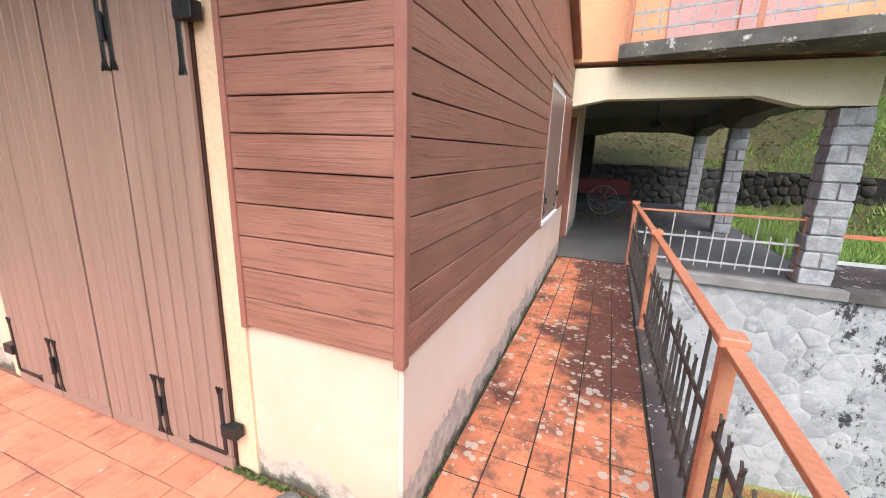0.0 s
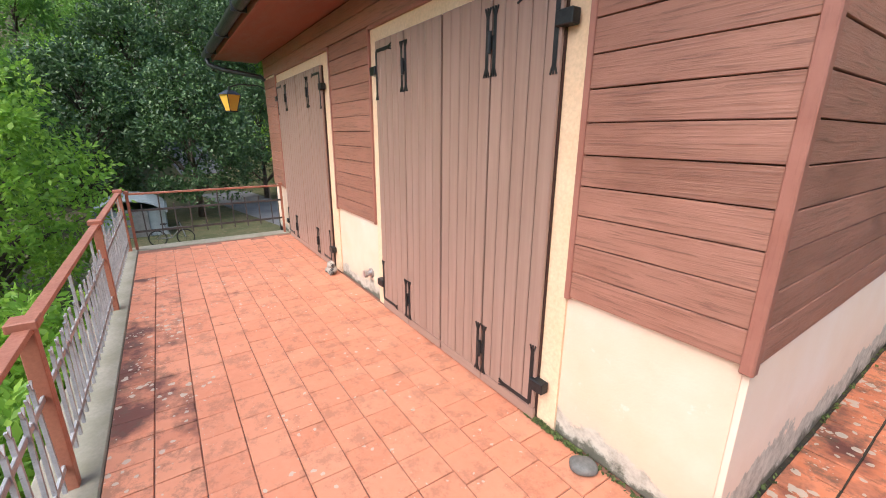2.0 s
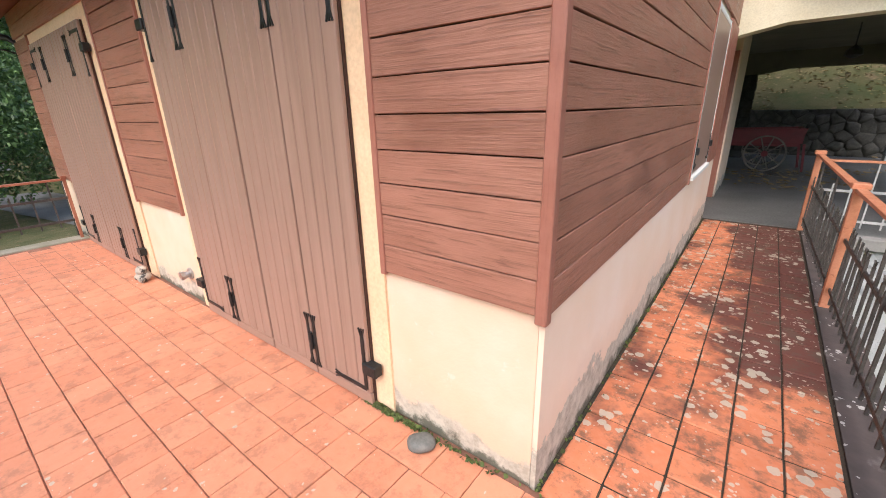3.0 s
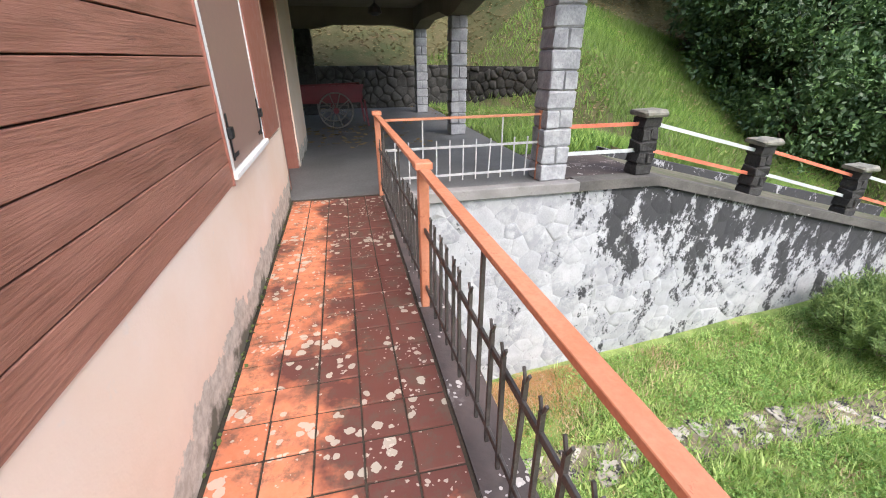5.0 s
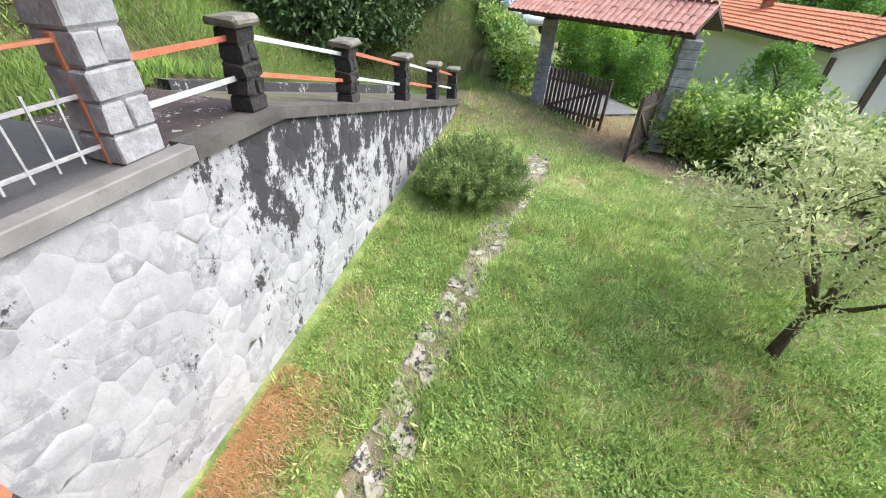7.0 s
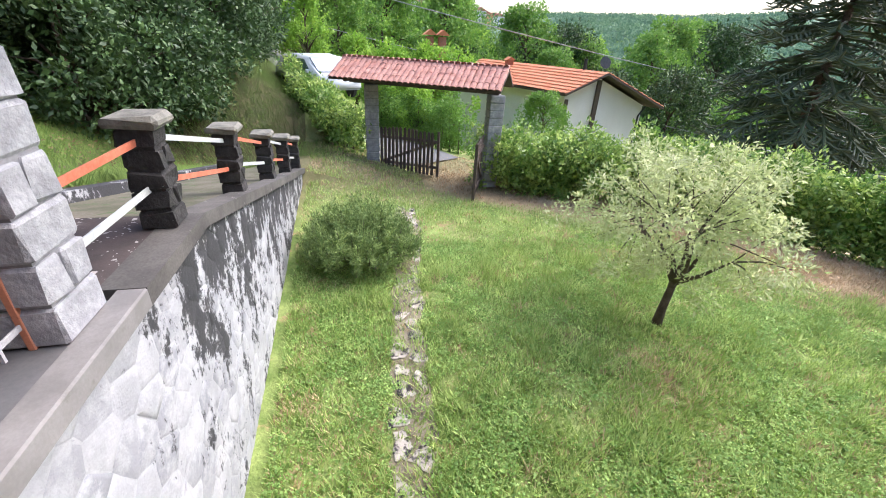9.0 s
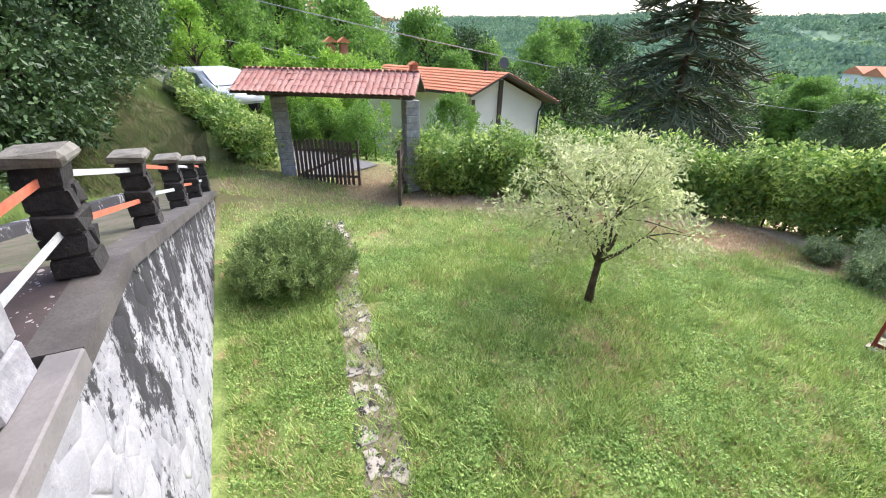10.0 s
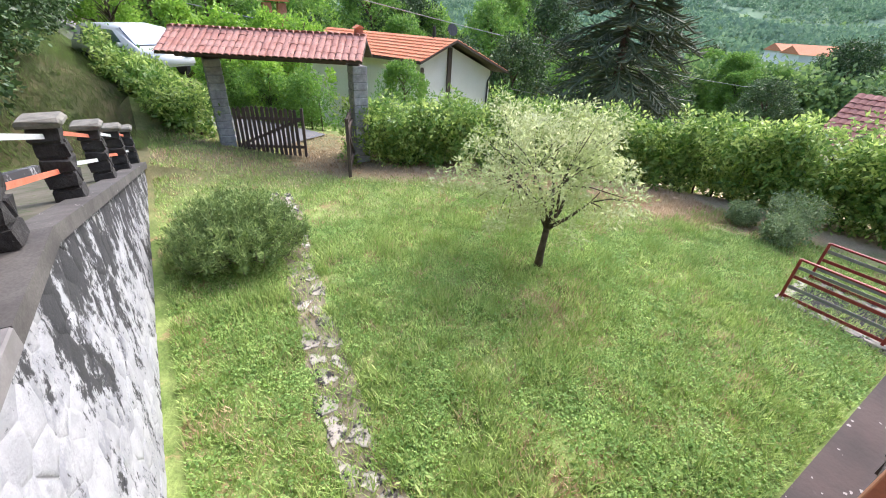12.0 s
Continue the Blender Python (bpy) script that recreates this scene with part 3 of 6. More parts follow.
for y0, w in ((2.95, 1), (3.885, -1)):
    part("strap", box_bm(0.005, 0.011, min(y0, y0 + w * 0.025), max(y0, y0 + w * 0.025), 0.85, 1.1, 0.002), STRAP, leaf, "black iron strap")
    part("strap", box_bm(0.0045, 0.01, min(y0, y0 + w * 0.13), max(y0, y0 + w * 0.13), 0.86, 0.885, 0.002), STRAP, leaf)
    part("latch", box_bm(0.005, 0.03, y0 - 0.02, y0 + 0.04, 0.97, 1.03, 0.004), STRAP, leaf)
part("side_panel", box_bm(-0.018, 0.012, 3.972, 4.76, 0.77, 2.13, 0.004), TRIM_UP, window, "dark brown painted panel")

# ---- eaves over the shutters ----
roof = structure("roof", prism([(-0.6, 2.56), (2.4, 3.65), (5.0, 2.7), (5.0, 2.62), (2.4, 3.5), (-0.6, 2.5)], "x", -7.0, 0.06), ROOF_TILE, "low pitched tiled house roof", "roof")
part("soffit", box_bm(-6.98, 0.05, -0.58, 0.02, 2.5, 2.52), SOFFIT, roof, "rust painted eaves boarding")
part("fascia", box_bm(-6.99, 0.055, -0.605, -0.582, 2.47, 2.58, 0.003), SOFFIT, roof)
part("gable_wall", prism([(0.03, 2.5), (2.4, 3.48), (4.8, 2.62), (4.8, 2.5)], "x", -6.45, -0.03), PLANK, roof)
gutter = thing("gutter", "dark metal half-round gutter along the eaves", "gutter")
bm = bmesh.new()
arc = [(-0.67 + 0.062 * math.cos(math.pi + math.pi * k / 8), 2.56 + 0.062 * math.sin(math.pi + math.pi * k / 8)) for k in range(9)]
arc += [(-0.67 + 0.055 * math.cos(math.pi + math.pi * k / 8), 2.56 + 0.055 * math.sin(math.pi + math.pi * k / 8)) for k in range(8, -1, -1)]
part("trough", prism(arc, "x", -7.02, 0.07), GUTTER, gutter)
for x in (-6.4, -5.2, -4.0, -2.8, -1.6, -0.4):
    part("bracket", box_bm(x - 0.012, x + 0.012, -0.737, -0.605, 2.49, 2.575), GUTTER, gutter)
part("downpipe", tube_bm([(-6.93, -0.67, 2.5), (-6.93, -0.66, 2.42), (-6.86, -0.5, 2.36), (-6.58, -0.02, 2.26), (-6.545, 0.05, 2.18), (-6.545, 0.06, -2.4)], 0.034, 10), GUTTER, gutter, smooth=True)

lantern = thing("wall_lantern", "black iron lantern with amber glass on a wall arm", "lantern", place=(-6.86, -0.44, 1.78))
lantern.scale = (1.3,) * 3
lantern.rotation_euler = (0, 0, 0.45)
bm = bmesh.new()
low = [bm.verts.new((sx * 0.045, sy * 0.045, 0.0)) for sx, sy in ((-1, -1), (1, -1), (1, 1), (-1, 1))]
high = [bm.verts.new((sx * 0.082, sy * 0.082, 0.175)) for sx, sy in ((-1, -1), (1, -1), (1, 1), (-1, 1))]
bm.faces.new(low[::-1]), bm.faces.new(high)
for k in range(4):
    bm.faces.new((low[k], low[(k + 1) % 4], high[(k + 1) % 4], high[k]))
part("glass", bm, GLASS_AMBER, lantern, "amber glass")
bm = bmesh.new()
ring = [bm.verts.new((sx * 0.1, sy * 0.1, 0.175)) for sx, sy in ((-1, -1), (1, -1), (1, 1), (-1, 1))]
tip = [bm.verts.new((sx * 0.03, sy * 0.03, 0.225)) for sx, sy in ((-1, -1), (1, -1), (1, 1), (-1, 1))]
bm.faces.new(ring[::-1]), bm.faces.new(tip)
for k in range(4):
    bm.faces.new((ring[k], ring[(k + 1) % 4], tip[(k + 1) % 4], tip[k]))
part("cap", bm, STRAP, lantern)
for sx, sy in ((-1, -1), (1, -1), (1, 1), (-1, 1)):
    part("corner_bar", bar_bm((sx * 0.046, sy * 0.046, 0), (sx * 0.083, sy * 0.083, 0.178), 0.009, 0.009), STRAP, lantern)
part("foot", box_bm(-0.05, 0.05, -0.05, 0.05, -0.012, 0.0, 0.003), STRAP, lantern)
part("arm", tube_bm([(0, 0, 0.22), (0, 0, 0.26), (0.06, 0.1, 0.3), (0.18, 0.25, 0.29), (0.24, 0.3, 0.26)], 0.009, 6), STRAP, lantern)

# ---- terrace, walkway and its ledges ----
floor = structure("floor", box_bm(-5.9, 0.945, -1.85, 0.03, -0.2, -0.008), GROUT, "terracotta tiled terrace in front of the house", "floor")
walkway = structure("walkway_floor", box_bm(-0.03, 0.945, 0.03, 4.9, -0.2, -0.008), GROUT_MOSSY, "mossy terracotta tiled walkway beside the house", "floor")
structure("terrace_base", box_bm(-6.1, 1.0, -2.05, 4.81, -3.2, -0.25), EDGE, "rendered base below the terrace", "wall")
structure("front_ledge", box_bm(-6.1, 1.12, -2.1, -1.852, -0.25, 0.004, 0.008), LEDGE_FRONT, "lichen-spotted grey concrete terrace edge", "ledge")
structure("end_ledge", box_bm(-6.12, -5.902, -1.85, 0.02, -0.25, 0.006, 0.008), LEDGE_FRONT, "grey concrete terrace edge", "ledge")
structure("side_ledge", prism([(0.947, -1.85), (1.2, -1.85), (1.14, 0.45), (1.13, 2.5), (1.16, 3.7), (1.16, 4.9), (0.947, 4.9)], "z", -0.25, 0.004), LEDGE, "dark lichen-spotted concrete walkway edge", "ledge")


def railing(name, label, a, b, posts, top, mid, low, spacing, paint, iron, tall=8, group="railings", fork=True, post_w=0.055):
    """A run of railing from a to b: painted posts with caps, a flat top rail, two iron rails and pickets."""
    a, b = Vector(a), Vector(b)
    d = b - a
    turn = math.degrees(math.atan2(d.y, d.x))
    rail = thing(name, label, "railing", group, a, turn)
    n = d.length
    for s in posts:
        x = s * n
        post = part("post", box_bm(x - post_w / 2, x + post_w / 2, -post_w / 2, post_w / 2, 0.0, top - 0.02, 0.003), paint, rail)
        part("cap", box_bm(x - post_w * 0.85, x + post_w * 0.85, -post_w * 0.85, post_w * 0.85, top - 0.02, top + 0.018, 0.005), paint, post)
    stops = sorted(posts)
    for s, t in zip(stops, stops[1:]):
        u, v = s * n + post_w / 2, t * n - post_w / 2
        part("top_rail", box_bm(u, v, -0.026, 0.026, top - 0.035, top - 0.012, 0.002), paint, rail)
        for z in (mid, low):
            part("cross_rail", box_bm(u, v, -0.006, 0.006, z - 0.014, z + 0.014, 0.002), iron, rail)
    bm = box_bm(-0.007, 0.007, -0.007, 0.007, 0.0, mid + 0.075 - (low - 0.07))
    if fork:
        h = mid + 0.075 - (low - 0.07)
        for k in (-1, 1):
            bar_bm((0, 0, h - 0.01), (k * 0.018, 0, h + 0.035), 0.008, 0.008, bm)
    short = mesh_of("picket", bm, iron)
    long = mesh_of("picket", box_bm(-0.007, 0.007, -0.007, 0.007, 0.0, top - 0.035 - (low - 0.07)), iron)
    count = int(n / spacing)
    for i in range(1, count):
        x = i * n / count
        if any(abs(x - s * n) < post_w for s in posts):
            continue
        ob = part("picket", long if tall and i % tall == tall // 2 else short, iron, rail)
        ob.matrix_basis = Matrix.Translation((x, random.uniform(-0.002, 0.002), low - 0.07)) @ Euler((random.gauss(0, 0.01), random.gauss(0, 0.012), 0)).to_matrix().to_4x4()
    return rail


railing("railing", "orange-brown painted railing with black iron pickets", (0.94, 4.87, 0), (1.085, -1.95, 0), [0.004, 0.336, 0.648, 0.965], 0.86, 0.5, 0.14, 0.115, RAIL_PAINT, IRON)
railing("railing", "brown painted terrace railing with grey iron pickets", (1.06, -1.96, 0), (-5.96, -1.94, 0), [0.045, 0.385, 0.692, 0.996], 0.76, 0.45, 0.12, 0.1, RAIL_FRONT, IRON_PALE)
railing("railing", "brown topped railing with broad dark iron pickets", (-5.97, -1.9, 0), (-5.97, -0.02, 0), [0.02, 0.99], 0.735, 0.5, 0.23, 0.17, RAIL_FRONT, IRON, 4, fork=False, post_w=0.03)

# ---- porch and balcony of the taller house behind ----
# concrete of the inner porch, its colour darkened to stand for the shade there
PORCH_SHADE = surface("shade_darkened_porch_concrete", (0.15, 0.135, 0.095), (0.22, 0.195, 0.14), 1.4, 0.9)
platform = structure("porch_floor", box_bm(-3.2, 3.2, 4.9, 13.5, -0.3, 0.0), CONCRETE, "smooth grey concrete porch floor", "floor")
structure("porch_edge", box_bm(1.162, 3.3, 4.75, 4.905, -0.12, 0.006, 0.01), EDGE, "pale concrete porch edge", "ledge")
structure("landing", box_bm(3.2, 4.4, 5.005, 6.4, -0.3, -0.006), LEDGE, "dark stained concrete landing above the ramp", "floor")
structure("wall_porch", box_bm(-0.35, -0.05, 4.86, 5.25, 0, 2.06), STUCCO_SIDE, "pale pink wall beside the porch", "wall")
structure("wall_porch", box_bm(-0.6, -0.3, 5.25, 6.4, 0, 2.4), REVEAL, "orange painted recess in the porch wall", "wall")
structure("wall_porch", box_bm(-0.45, -0.03, 6.4, 8.0, 0, 2.4), STUCCO_SIDE, "pale pink porch wall", "wall")
structure("wall_porch", box_bm(-3.2, -0.45, 7.8, 8.0, 0, 2.4), STUCCO_SIDE, "pale rendered wall closing the porch", "wall")
door3 = structure("door_3", box_bm(-0.3, -0.26, 5.4, 6.25, 0, 2.0, 0.004), TRIM, "closed brown porch door", "door")
part("door_frame", box_bm(-0.3, -0.05, 5.25, 5.33, 0, 2.06), TRIM_UP, door3, "red-brown jamb")
part("door_frame", box_bm(-0.3, -0.05, 6.33, 6.4, 0, 2.06), TRIM_UP, door3)
structure("porch_beam", prism([(-0.35, 2.05), (-0.13, 2.05), (0.42, 2.16), (2.05, 2.18), (2.5, 2.06), (3.14, 2.06), (3.14, 2.55), (-0.35, 2.55)], "y", 4.88, 5.13), BEAM, "cream concrete porch beam with sloping haunches", "beam")
# inner beams and ceiling have shade in their colour; the front beam stays cream
structure("porch_beam", prism([(5.13, 2.04), (5.7, 2.16), (7.6, 2.16), (8.3, 2.03), (8.65, 2.03), (9.3, 2.16), (11.3, 2.16), (12.0, 2.03), (12.3, 2.03), (12.3, 2.5), (5.13, 2.5)], "x", 2.6, 2.95), PORCH_SHADE, "concrete side beam of the porch with shade in its colour", "beam")
structure("porch_beam", prism([(-0.6, 2.02), (0.1, 2.02), (0.6, 2.12), (2.1, 2.12), (2.6, 2.02), (2.9, 2.02), (2.9, 2.5), (-0.6, 2.5)], "y", 12.3, 12.6), PORCH_SHADE, "concrete back beam of the porch with shade in its colour", "beam")
structure("ceiling", box_bm(-3.2, 3.14, 5.13, 12.8, 2.5, 2.62), PORCH_SHADE, "concrete porch ceiling with shade in its colour", "ceiling")
upper = structure("wall_upper", box_bm(-3.2, 3.14, 4.86, 5.1, 2.622, 5.4), ORANGE_WALL, "orange rendered upper wall with grey patches", "wall")
structure("wall_upper", box_bm(-3.2, 3.14, 12.5, 12.75, 2.622, 5.4), ORANGE_WALL, "orange rendered upper back wall", "wall")
structure("wall_upper", box_bm(2.9, 3.13, 5.1, 12.5, 2.622, 5.4), ORANGE_WALL, "orange rendered upper side wall", "wall")
structure("roof_upper", prism([(4.2, 5.2), (8.8, 7.0), (13.4, 5.2), (13.4, 5.4), (8.8, 7.2), (4.2, 5.4)], "x", -3.6, 3.7), ROOF_TILE, "tiled roof of the taller house", "roof")
PINK = surface("pink_shutter_paint", (0.62, 0.33, 0.3), (0.68, 0.4, 0.36), 3, 0.6)
for x in (1.0, 1.72):
    part("balcony_shutter", box_bm(x, x + 0.7, 4.82, 4.858, 2.78, 4.7, 0.006), PINK, upper, "pink painted balcony shutter")
structure("balcony_slab", prism([(0.5, 4.62), (4.2, 3.65), (4.2, 4.858), (0.5, 4.858)], "z", 2.6, 2.76), SLAB, "blackened concrete balcony slab", "balcony")
railing("balcony_railing", "pale iron balcony railing with a rusty end post", (0.56, 4.66, 2.76), (4.15, 3.72, 2.76), [0.008, 0.35, 0.68, 0.99], 0.9, 0.32, 0.14, 0.17, RAIL_PAINT, IRON_PALE, 0, fork=False)
railing("porch_railing", "pale iron picket railing with an orange top bar", (0.96, 4.97, 0), (2.84, 5.03, 0), [0.0, 1.0], 0.79, 0.45, 0.13, 0.15, RAIL_PAINT, IRON_PALE, 6, fork=False, post_w=0.03)


def stone_pillar(name, label, x, y, w, courses, h, mat, cap=None, group="", z=0.0):
    """Courses of hewn blocks, one long block and two half blocks by turns, about a mortar core."""
    pillar = thing(name, label, "pillar", group, (x, y, z))
    part("core", box_bm(-w / 2 + 0.02, w / 2 - 0.02, -w / 2 + 0.02, w / 2 - 0.02, 0, courses * h - 0.01), STONE_JOINT if mat is STONE_GREY else mat, pillar)
    worn_by = 0.013 if mat is STONE_DARK else 0.007
    whole = [mesh_of("stone", rough_box(w, w, h - 0.012, worn_by, s, 0.016), mat) for s in (1, 2, 3)]
    half = [mesh_of("stone", rough_box(w / 2 - 0.008, w, h - 0.012, worn_by, s, 0.014), mat) for s in (4, 5, 6)]
    for i in range(courses):
        if i % 2:
            for k, s in enumerate((-1, 1)):
                ob = part("stone", half[(i + k) % 3], mat, pillar)
                ob.matrix_basis = pose(s * w / 4, random.uniform(-0.004, 0.004), (i + 0.5) * h)
        else:
            ob = part("stone", whole[i % 3], mat, pillar)
            ob.matrix_basis = pose(0, 0, (i + 0.5) * h, 0, 0, 180 * (i % 4 // 2))
    if cap:
        ob = part("cap", rough_box(w + 0.085, w + 0.085, 0.075, 0.012, 9, 0.02), cap, pillar, "pale lichened cap stone")
        ob.matrix_basis = pose(0, 0, courses * h + 0.035)
    return pillar


stone_pillar("stone_pillar", "grey split-stone porch pillar on the concrete edge", 3.0, 5.05, 0.34, 10, 0.205, STONE_GREY, None, "porch pillars")
stone_pillar("stone_pillar", "grey split-stone porch pillar in the shade", 2.75, 8.47, 0.3, 10, 0.203, STONE_GREY, None, "porch pillars")
stone_pillar("stone_pillar", "grey split-stone porch pillar in the shade", 2.74, 12.15, 0.3, 10, 0.203, STONE_GREY, None, "porch pillars")
stone_pillar("dark_pillar", "near-black stone pillar at the back of the porch", -0.18, 12.45, 0.4, 10, 0.202, STONE_DARK, None, "porch pillars")

# ---- whitewashed retaining wall, its coping and the ramp behind ----
X_KINK, X_END, SLOPE = 4.4, 12.3, 0.242


def coping_top(x):
    return 0.0 if x < X_KINK else -SLOPE * (x - X_KINK)


RAMP = surface("mossy_ramp_concrete", (0.1, 0.1, 0.06), (0.19, 0.17, 0.13), 2.0, 0.95, 0.6, 30, 0.01, worn=(0.08, 0.12, 0.04), worn_at=0.56)
retaining = structure("retaining_wall", prism([(0.96, -3.2), (X_END, -3.2), (X_END, coping_top(X_END) - 0.1), (X_KINK, -0.1), (0.96, -0.1)], "y", 4.82, 5.0), WASH, "whitewashed rubble retaining wall with black lichen runs", "wall")
structure("coping", prism([(3.302, 0.004), (X_KINK, 0.004), (X_END + 0.05, coping_top(X_END) - 0.01), (X_END + 0.05, coping_top(X_END) - 0.14), (X_KINK, -0.115), (3.302, -0.115)], "y", 4.755, 5.005), COPING, "black stained concrete coping", "coping")
structure("ramp", prism([(X_KINK, -0.02), (X_END + 2, coping_top(X_END + 2) - 0.02), (X_END + 2, -3.2), (X_KINK, -3.2)], "y", 5.006, 6.3), RAMP, "mossy concrete ramp", "ramp")
structure("ramp_wall", prism([(4.6, 0.04), (11.5, -1.55), (11.5, -3), (4.6, -3)], "y", 6.3, 6.5), WASH, "low stained wall along the ramp", "wall")


def clip(poly, px, pz, nx, nz):
    """The part of a polygon on the side of the line through p against its normal n."""
    out = []
    for (ax, az), (bx, bz) in zip(poly, poly[1:] + poly[:1]):
        da, db = (ax - px) * nx + (az - pz) * nz, (bx - px) * nx + (bz - pz) * nz
        if da <= 0:
            out.append((ax, az))
        if da * db < 0:
            t = da / (da - db)
            out.append((ax + t * (bx - ax), az + t * (bz - az)))
    return out


def rubble(parent, material, seed, x0, x1, z0, top, step, m, gap=0.012, bulge=0.03):
    """Fits irregular stones to a wall face in its own x and z; m takes the face into the world."""
    rnd = random.Random(seed)
    seeds = []
    for i in range(int((x1 - x0) / step) + 2):
        for j in range(int((top(x0) - z0) / (step * 0.8)) + 2):
            x, z = x0 + (i + 0.5 * (j % 2)) * step + rnd.uniform(-0.36, 0.36) * step, z0 + j * step * 0.8 + rnd.uniform(-0.3, 0.3) * step
            seeds.append((x, z))
    for k, (x, z) in enumerate(seeds):
        if not (x0 < x < x1 and z0 - 0.1 < z < top(x) + 0.02):
            continue
        poly = [(x - step, z - step), (x + step, z - step), (x + step, z + step), (x - step, z + step)]
        for u, v in seeds:
            if (u, v) != (x, z) and abs(u - x) < 2 * step and abs(v - z) < 2 * step and poly:
                l = math.hypot(u - x, v - z)
                nx, nz = (u - x) / l, (v - z) / l
                poly = clip(poly, (x + u) / 2 - nx * gap / 2, (z + v) / 2 - nz * gap / 2, nx, nz)
        t0, t1 = top(x - 0.2), top(x + 0.2)
        l = math.hypot(0.4, t1 - t0)
        for px, pz, nx, nz in ((x, (t0 + t1) / 2, -(t1 - t0) / l, 0.4 / l), (x0, 0, -1, 0), (x1, 0, 1, 0), (0, z0, 0, -1)):
            poly = clip(poly, px, pz, nx, nz) if len(poly) > 2 else poly
        if len(poly) < 3:
            continue
        cx, cz = sum(p[0] for p in poly) / len(poly), sum(p[1] for p in poly) / len(poly)
        out = rnd.uniform(0.4, 1.0) * bulge
        n = len(poly)
        rings = []
        for f, d in ((1.0, 0.0), (0.88, out * 0.6), (0.6, out)):
            rings.append([((px - cx) * f + rnd.uniform(-0.006, 0.006), -d + rnd.uniform(-0.003, 0.003), (pz - cz) * f + rnd.uniform(-0.006, 0.006)) for px, pz in poly])
        verts = rings[0] + rings[1] + rings[2] + [(0, -out * 1.04, 0)]
        faces = [(r * n + i, r * n + (i + 1) % n, (r + 1) * n + (i + 1) % n, (r + 1) * n + i) for r in (0, 1) for i in range(n)]
        faces += [(2 * n + i, 2 * n + (i + 1) % n, 3 * n) for i in range(n)]
        ob = part("stone", raw_mesh("stone", verts, faces, material, True), material, parent)
        ob.matrix_basis = m @ Matrix.Translation((cx, 0, cz))


for i, (x, z) in enumerate(((4.22, 0.0), (6.12, -0.43), (8.1, -0.91), (9.95, -1.36), (11.6, -1.76))):
    stone_pillar("ramp_post", "black mossy stone post with a pale cap", x, 4.965, 0.235, 5, 0.143, STONE_DARK, STONE_CAP, "ramp posts", z)
POSTS = ((3.17, 0.0), (4.07, 0.0), (4.37, 0.0), (5.97, -0.42), (6.27, -0.42), (7.95, -0.9), (8.25, -0.9), (9.8, -1.35), (10.1, -1.35), (11.45, -1.75))
for i in range(5):
    (xa, za), (xb, zb) = POSTS[2 * i], POSTS[2 * i + 1]
    for k, dz in enumerate((0.62, 0.3)):
        red = (i + k) % 2 == 0
        bar = bar_bm((xa - 0.06, 4.965, za + dz), (xb + 0.06, 4.965, zb + dz), 0.012, 0.045)
        tagged(new("ramp_bar", mesh_of("ramp_bar", bar, BAR_RED if red else BAR_PALE)), "orange-red painted flat bar between stone posts" if red else "pale grey painted flat bar between stone posts", "rail", "ramp bars")

BACK_TOP = 1.15
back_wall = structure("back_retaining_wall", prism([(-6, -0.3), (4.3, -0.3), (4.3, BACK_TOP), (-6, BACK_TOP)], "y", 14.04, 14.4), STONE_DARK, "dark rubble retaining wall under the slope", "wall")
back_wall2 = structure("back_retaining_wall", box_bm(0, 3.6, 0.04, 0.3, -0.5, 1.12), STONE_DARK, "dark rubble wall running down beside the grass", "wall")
back_wall2.matrix_basis = pose(4.2, 14.1, 0, 0, 0, -52)


# ---- ground ----
def smooth(v, lo, hi):
    t = min(1.0, max(0.0, (v - lo) / (hi - lo)))
    return t * t * (3 - 2 * t)


def ground_z(x, y):
    s = 0.6 * x - 0.8 * y
    z = -2.5 - 0.25 * max(0.0, min(s, 28) - 9.3) - 0.085 * max(0.0, min(s, 320) - 28)
    if s > 400:
        z += 135 * smooth(s, 400, 1900) + 30 * noise.noise((x / 420, y / 420, 3.0)) * smooth(s, 500, 1200)
    z += 42 * math.exp(-(((x - 320) / 90) ** 2 + ((y + 55) / 140) ** 2))
    if x < -6:
        z -= 0.6 * smooth(-x, 6, 12)
        z += 0.5 * min(110.0, max(0.0, -x - 36 + 0.5 * max(0, -y - 6)))
    upper = -0.06 if x < 5 else max(-2.35, -0.2725 * (x - 5))
    if x < -6.6:
        upper = -3.1 + 3.1 * smooth(x, -9, -6.6)
    start = 14.3 if x < 3.6 else 14.3 - 6.6 * smooth(x, 3.6, 8.0)
    if x > 13:
        start -= 5.0 * smooth(x, 13, 17)
    rise = min(0.55 * max(0.0, y - start), 60.0)
    if x < 4.6 and y > 14.25:
        rise += 1.05
    k = smooth(y, 6.3, 6.6) if x < 11.5 else smooth(y, 2.8 - 0.2 * (x - 12), 7.2)
    z = z * (1 - k) + max(upper, z) * k + rise
    if 0.5 < x < 16 and -8 < y < 5.2:
        z += (-0.35 + 0.097 * (min(x, 12.5) - 3.3)) * smooth(y, 0.8, 4.5)
        z += 0.05 * noise.noise((x * 0.5, y * 0.5, 0)) + 0.02 * noise.noise((x * 1.9, y * 1.9, 5))
    return z


def stretch(lo, hi, step, far, grow=1.13):
    mid = list(np.arange(lo, hi, step))
    out, d = [], step
    while not out or out[-1] < far:
        d *= grow
        out.append((out[-1] if out else 0) + d)
    return [lo - v for v in out[::-1]] + mid + [mid[-1] + v for v in out]


gx, gy = stretch(-7.5, 18, 0.35, 2600), stretch(-9, 16, 0.35, 2600)
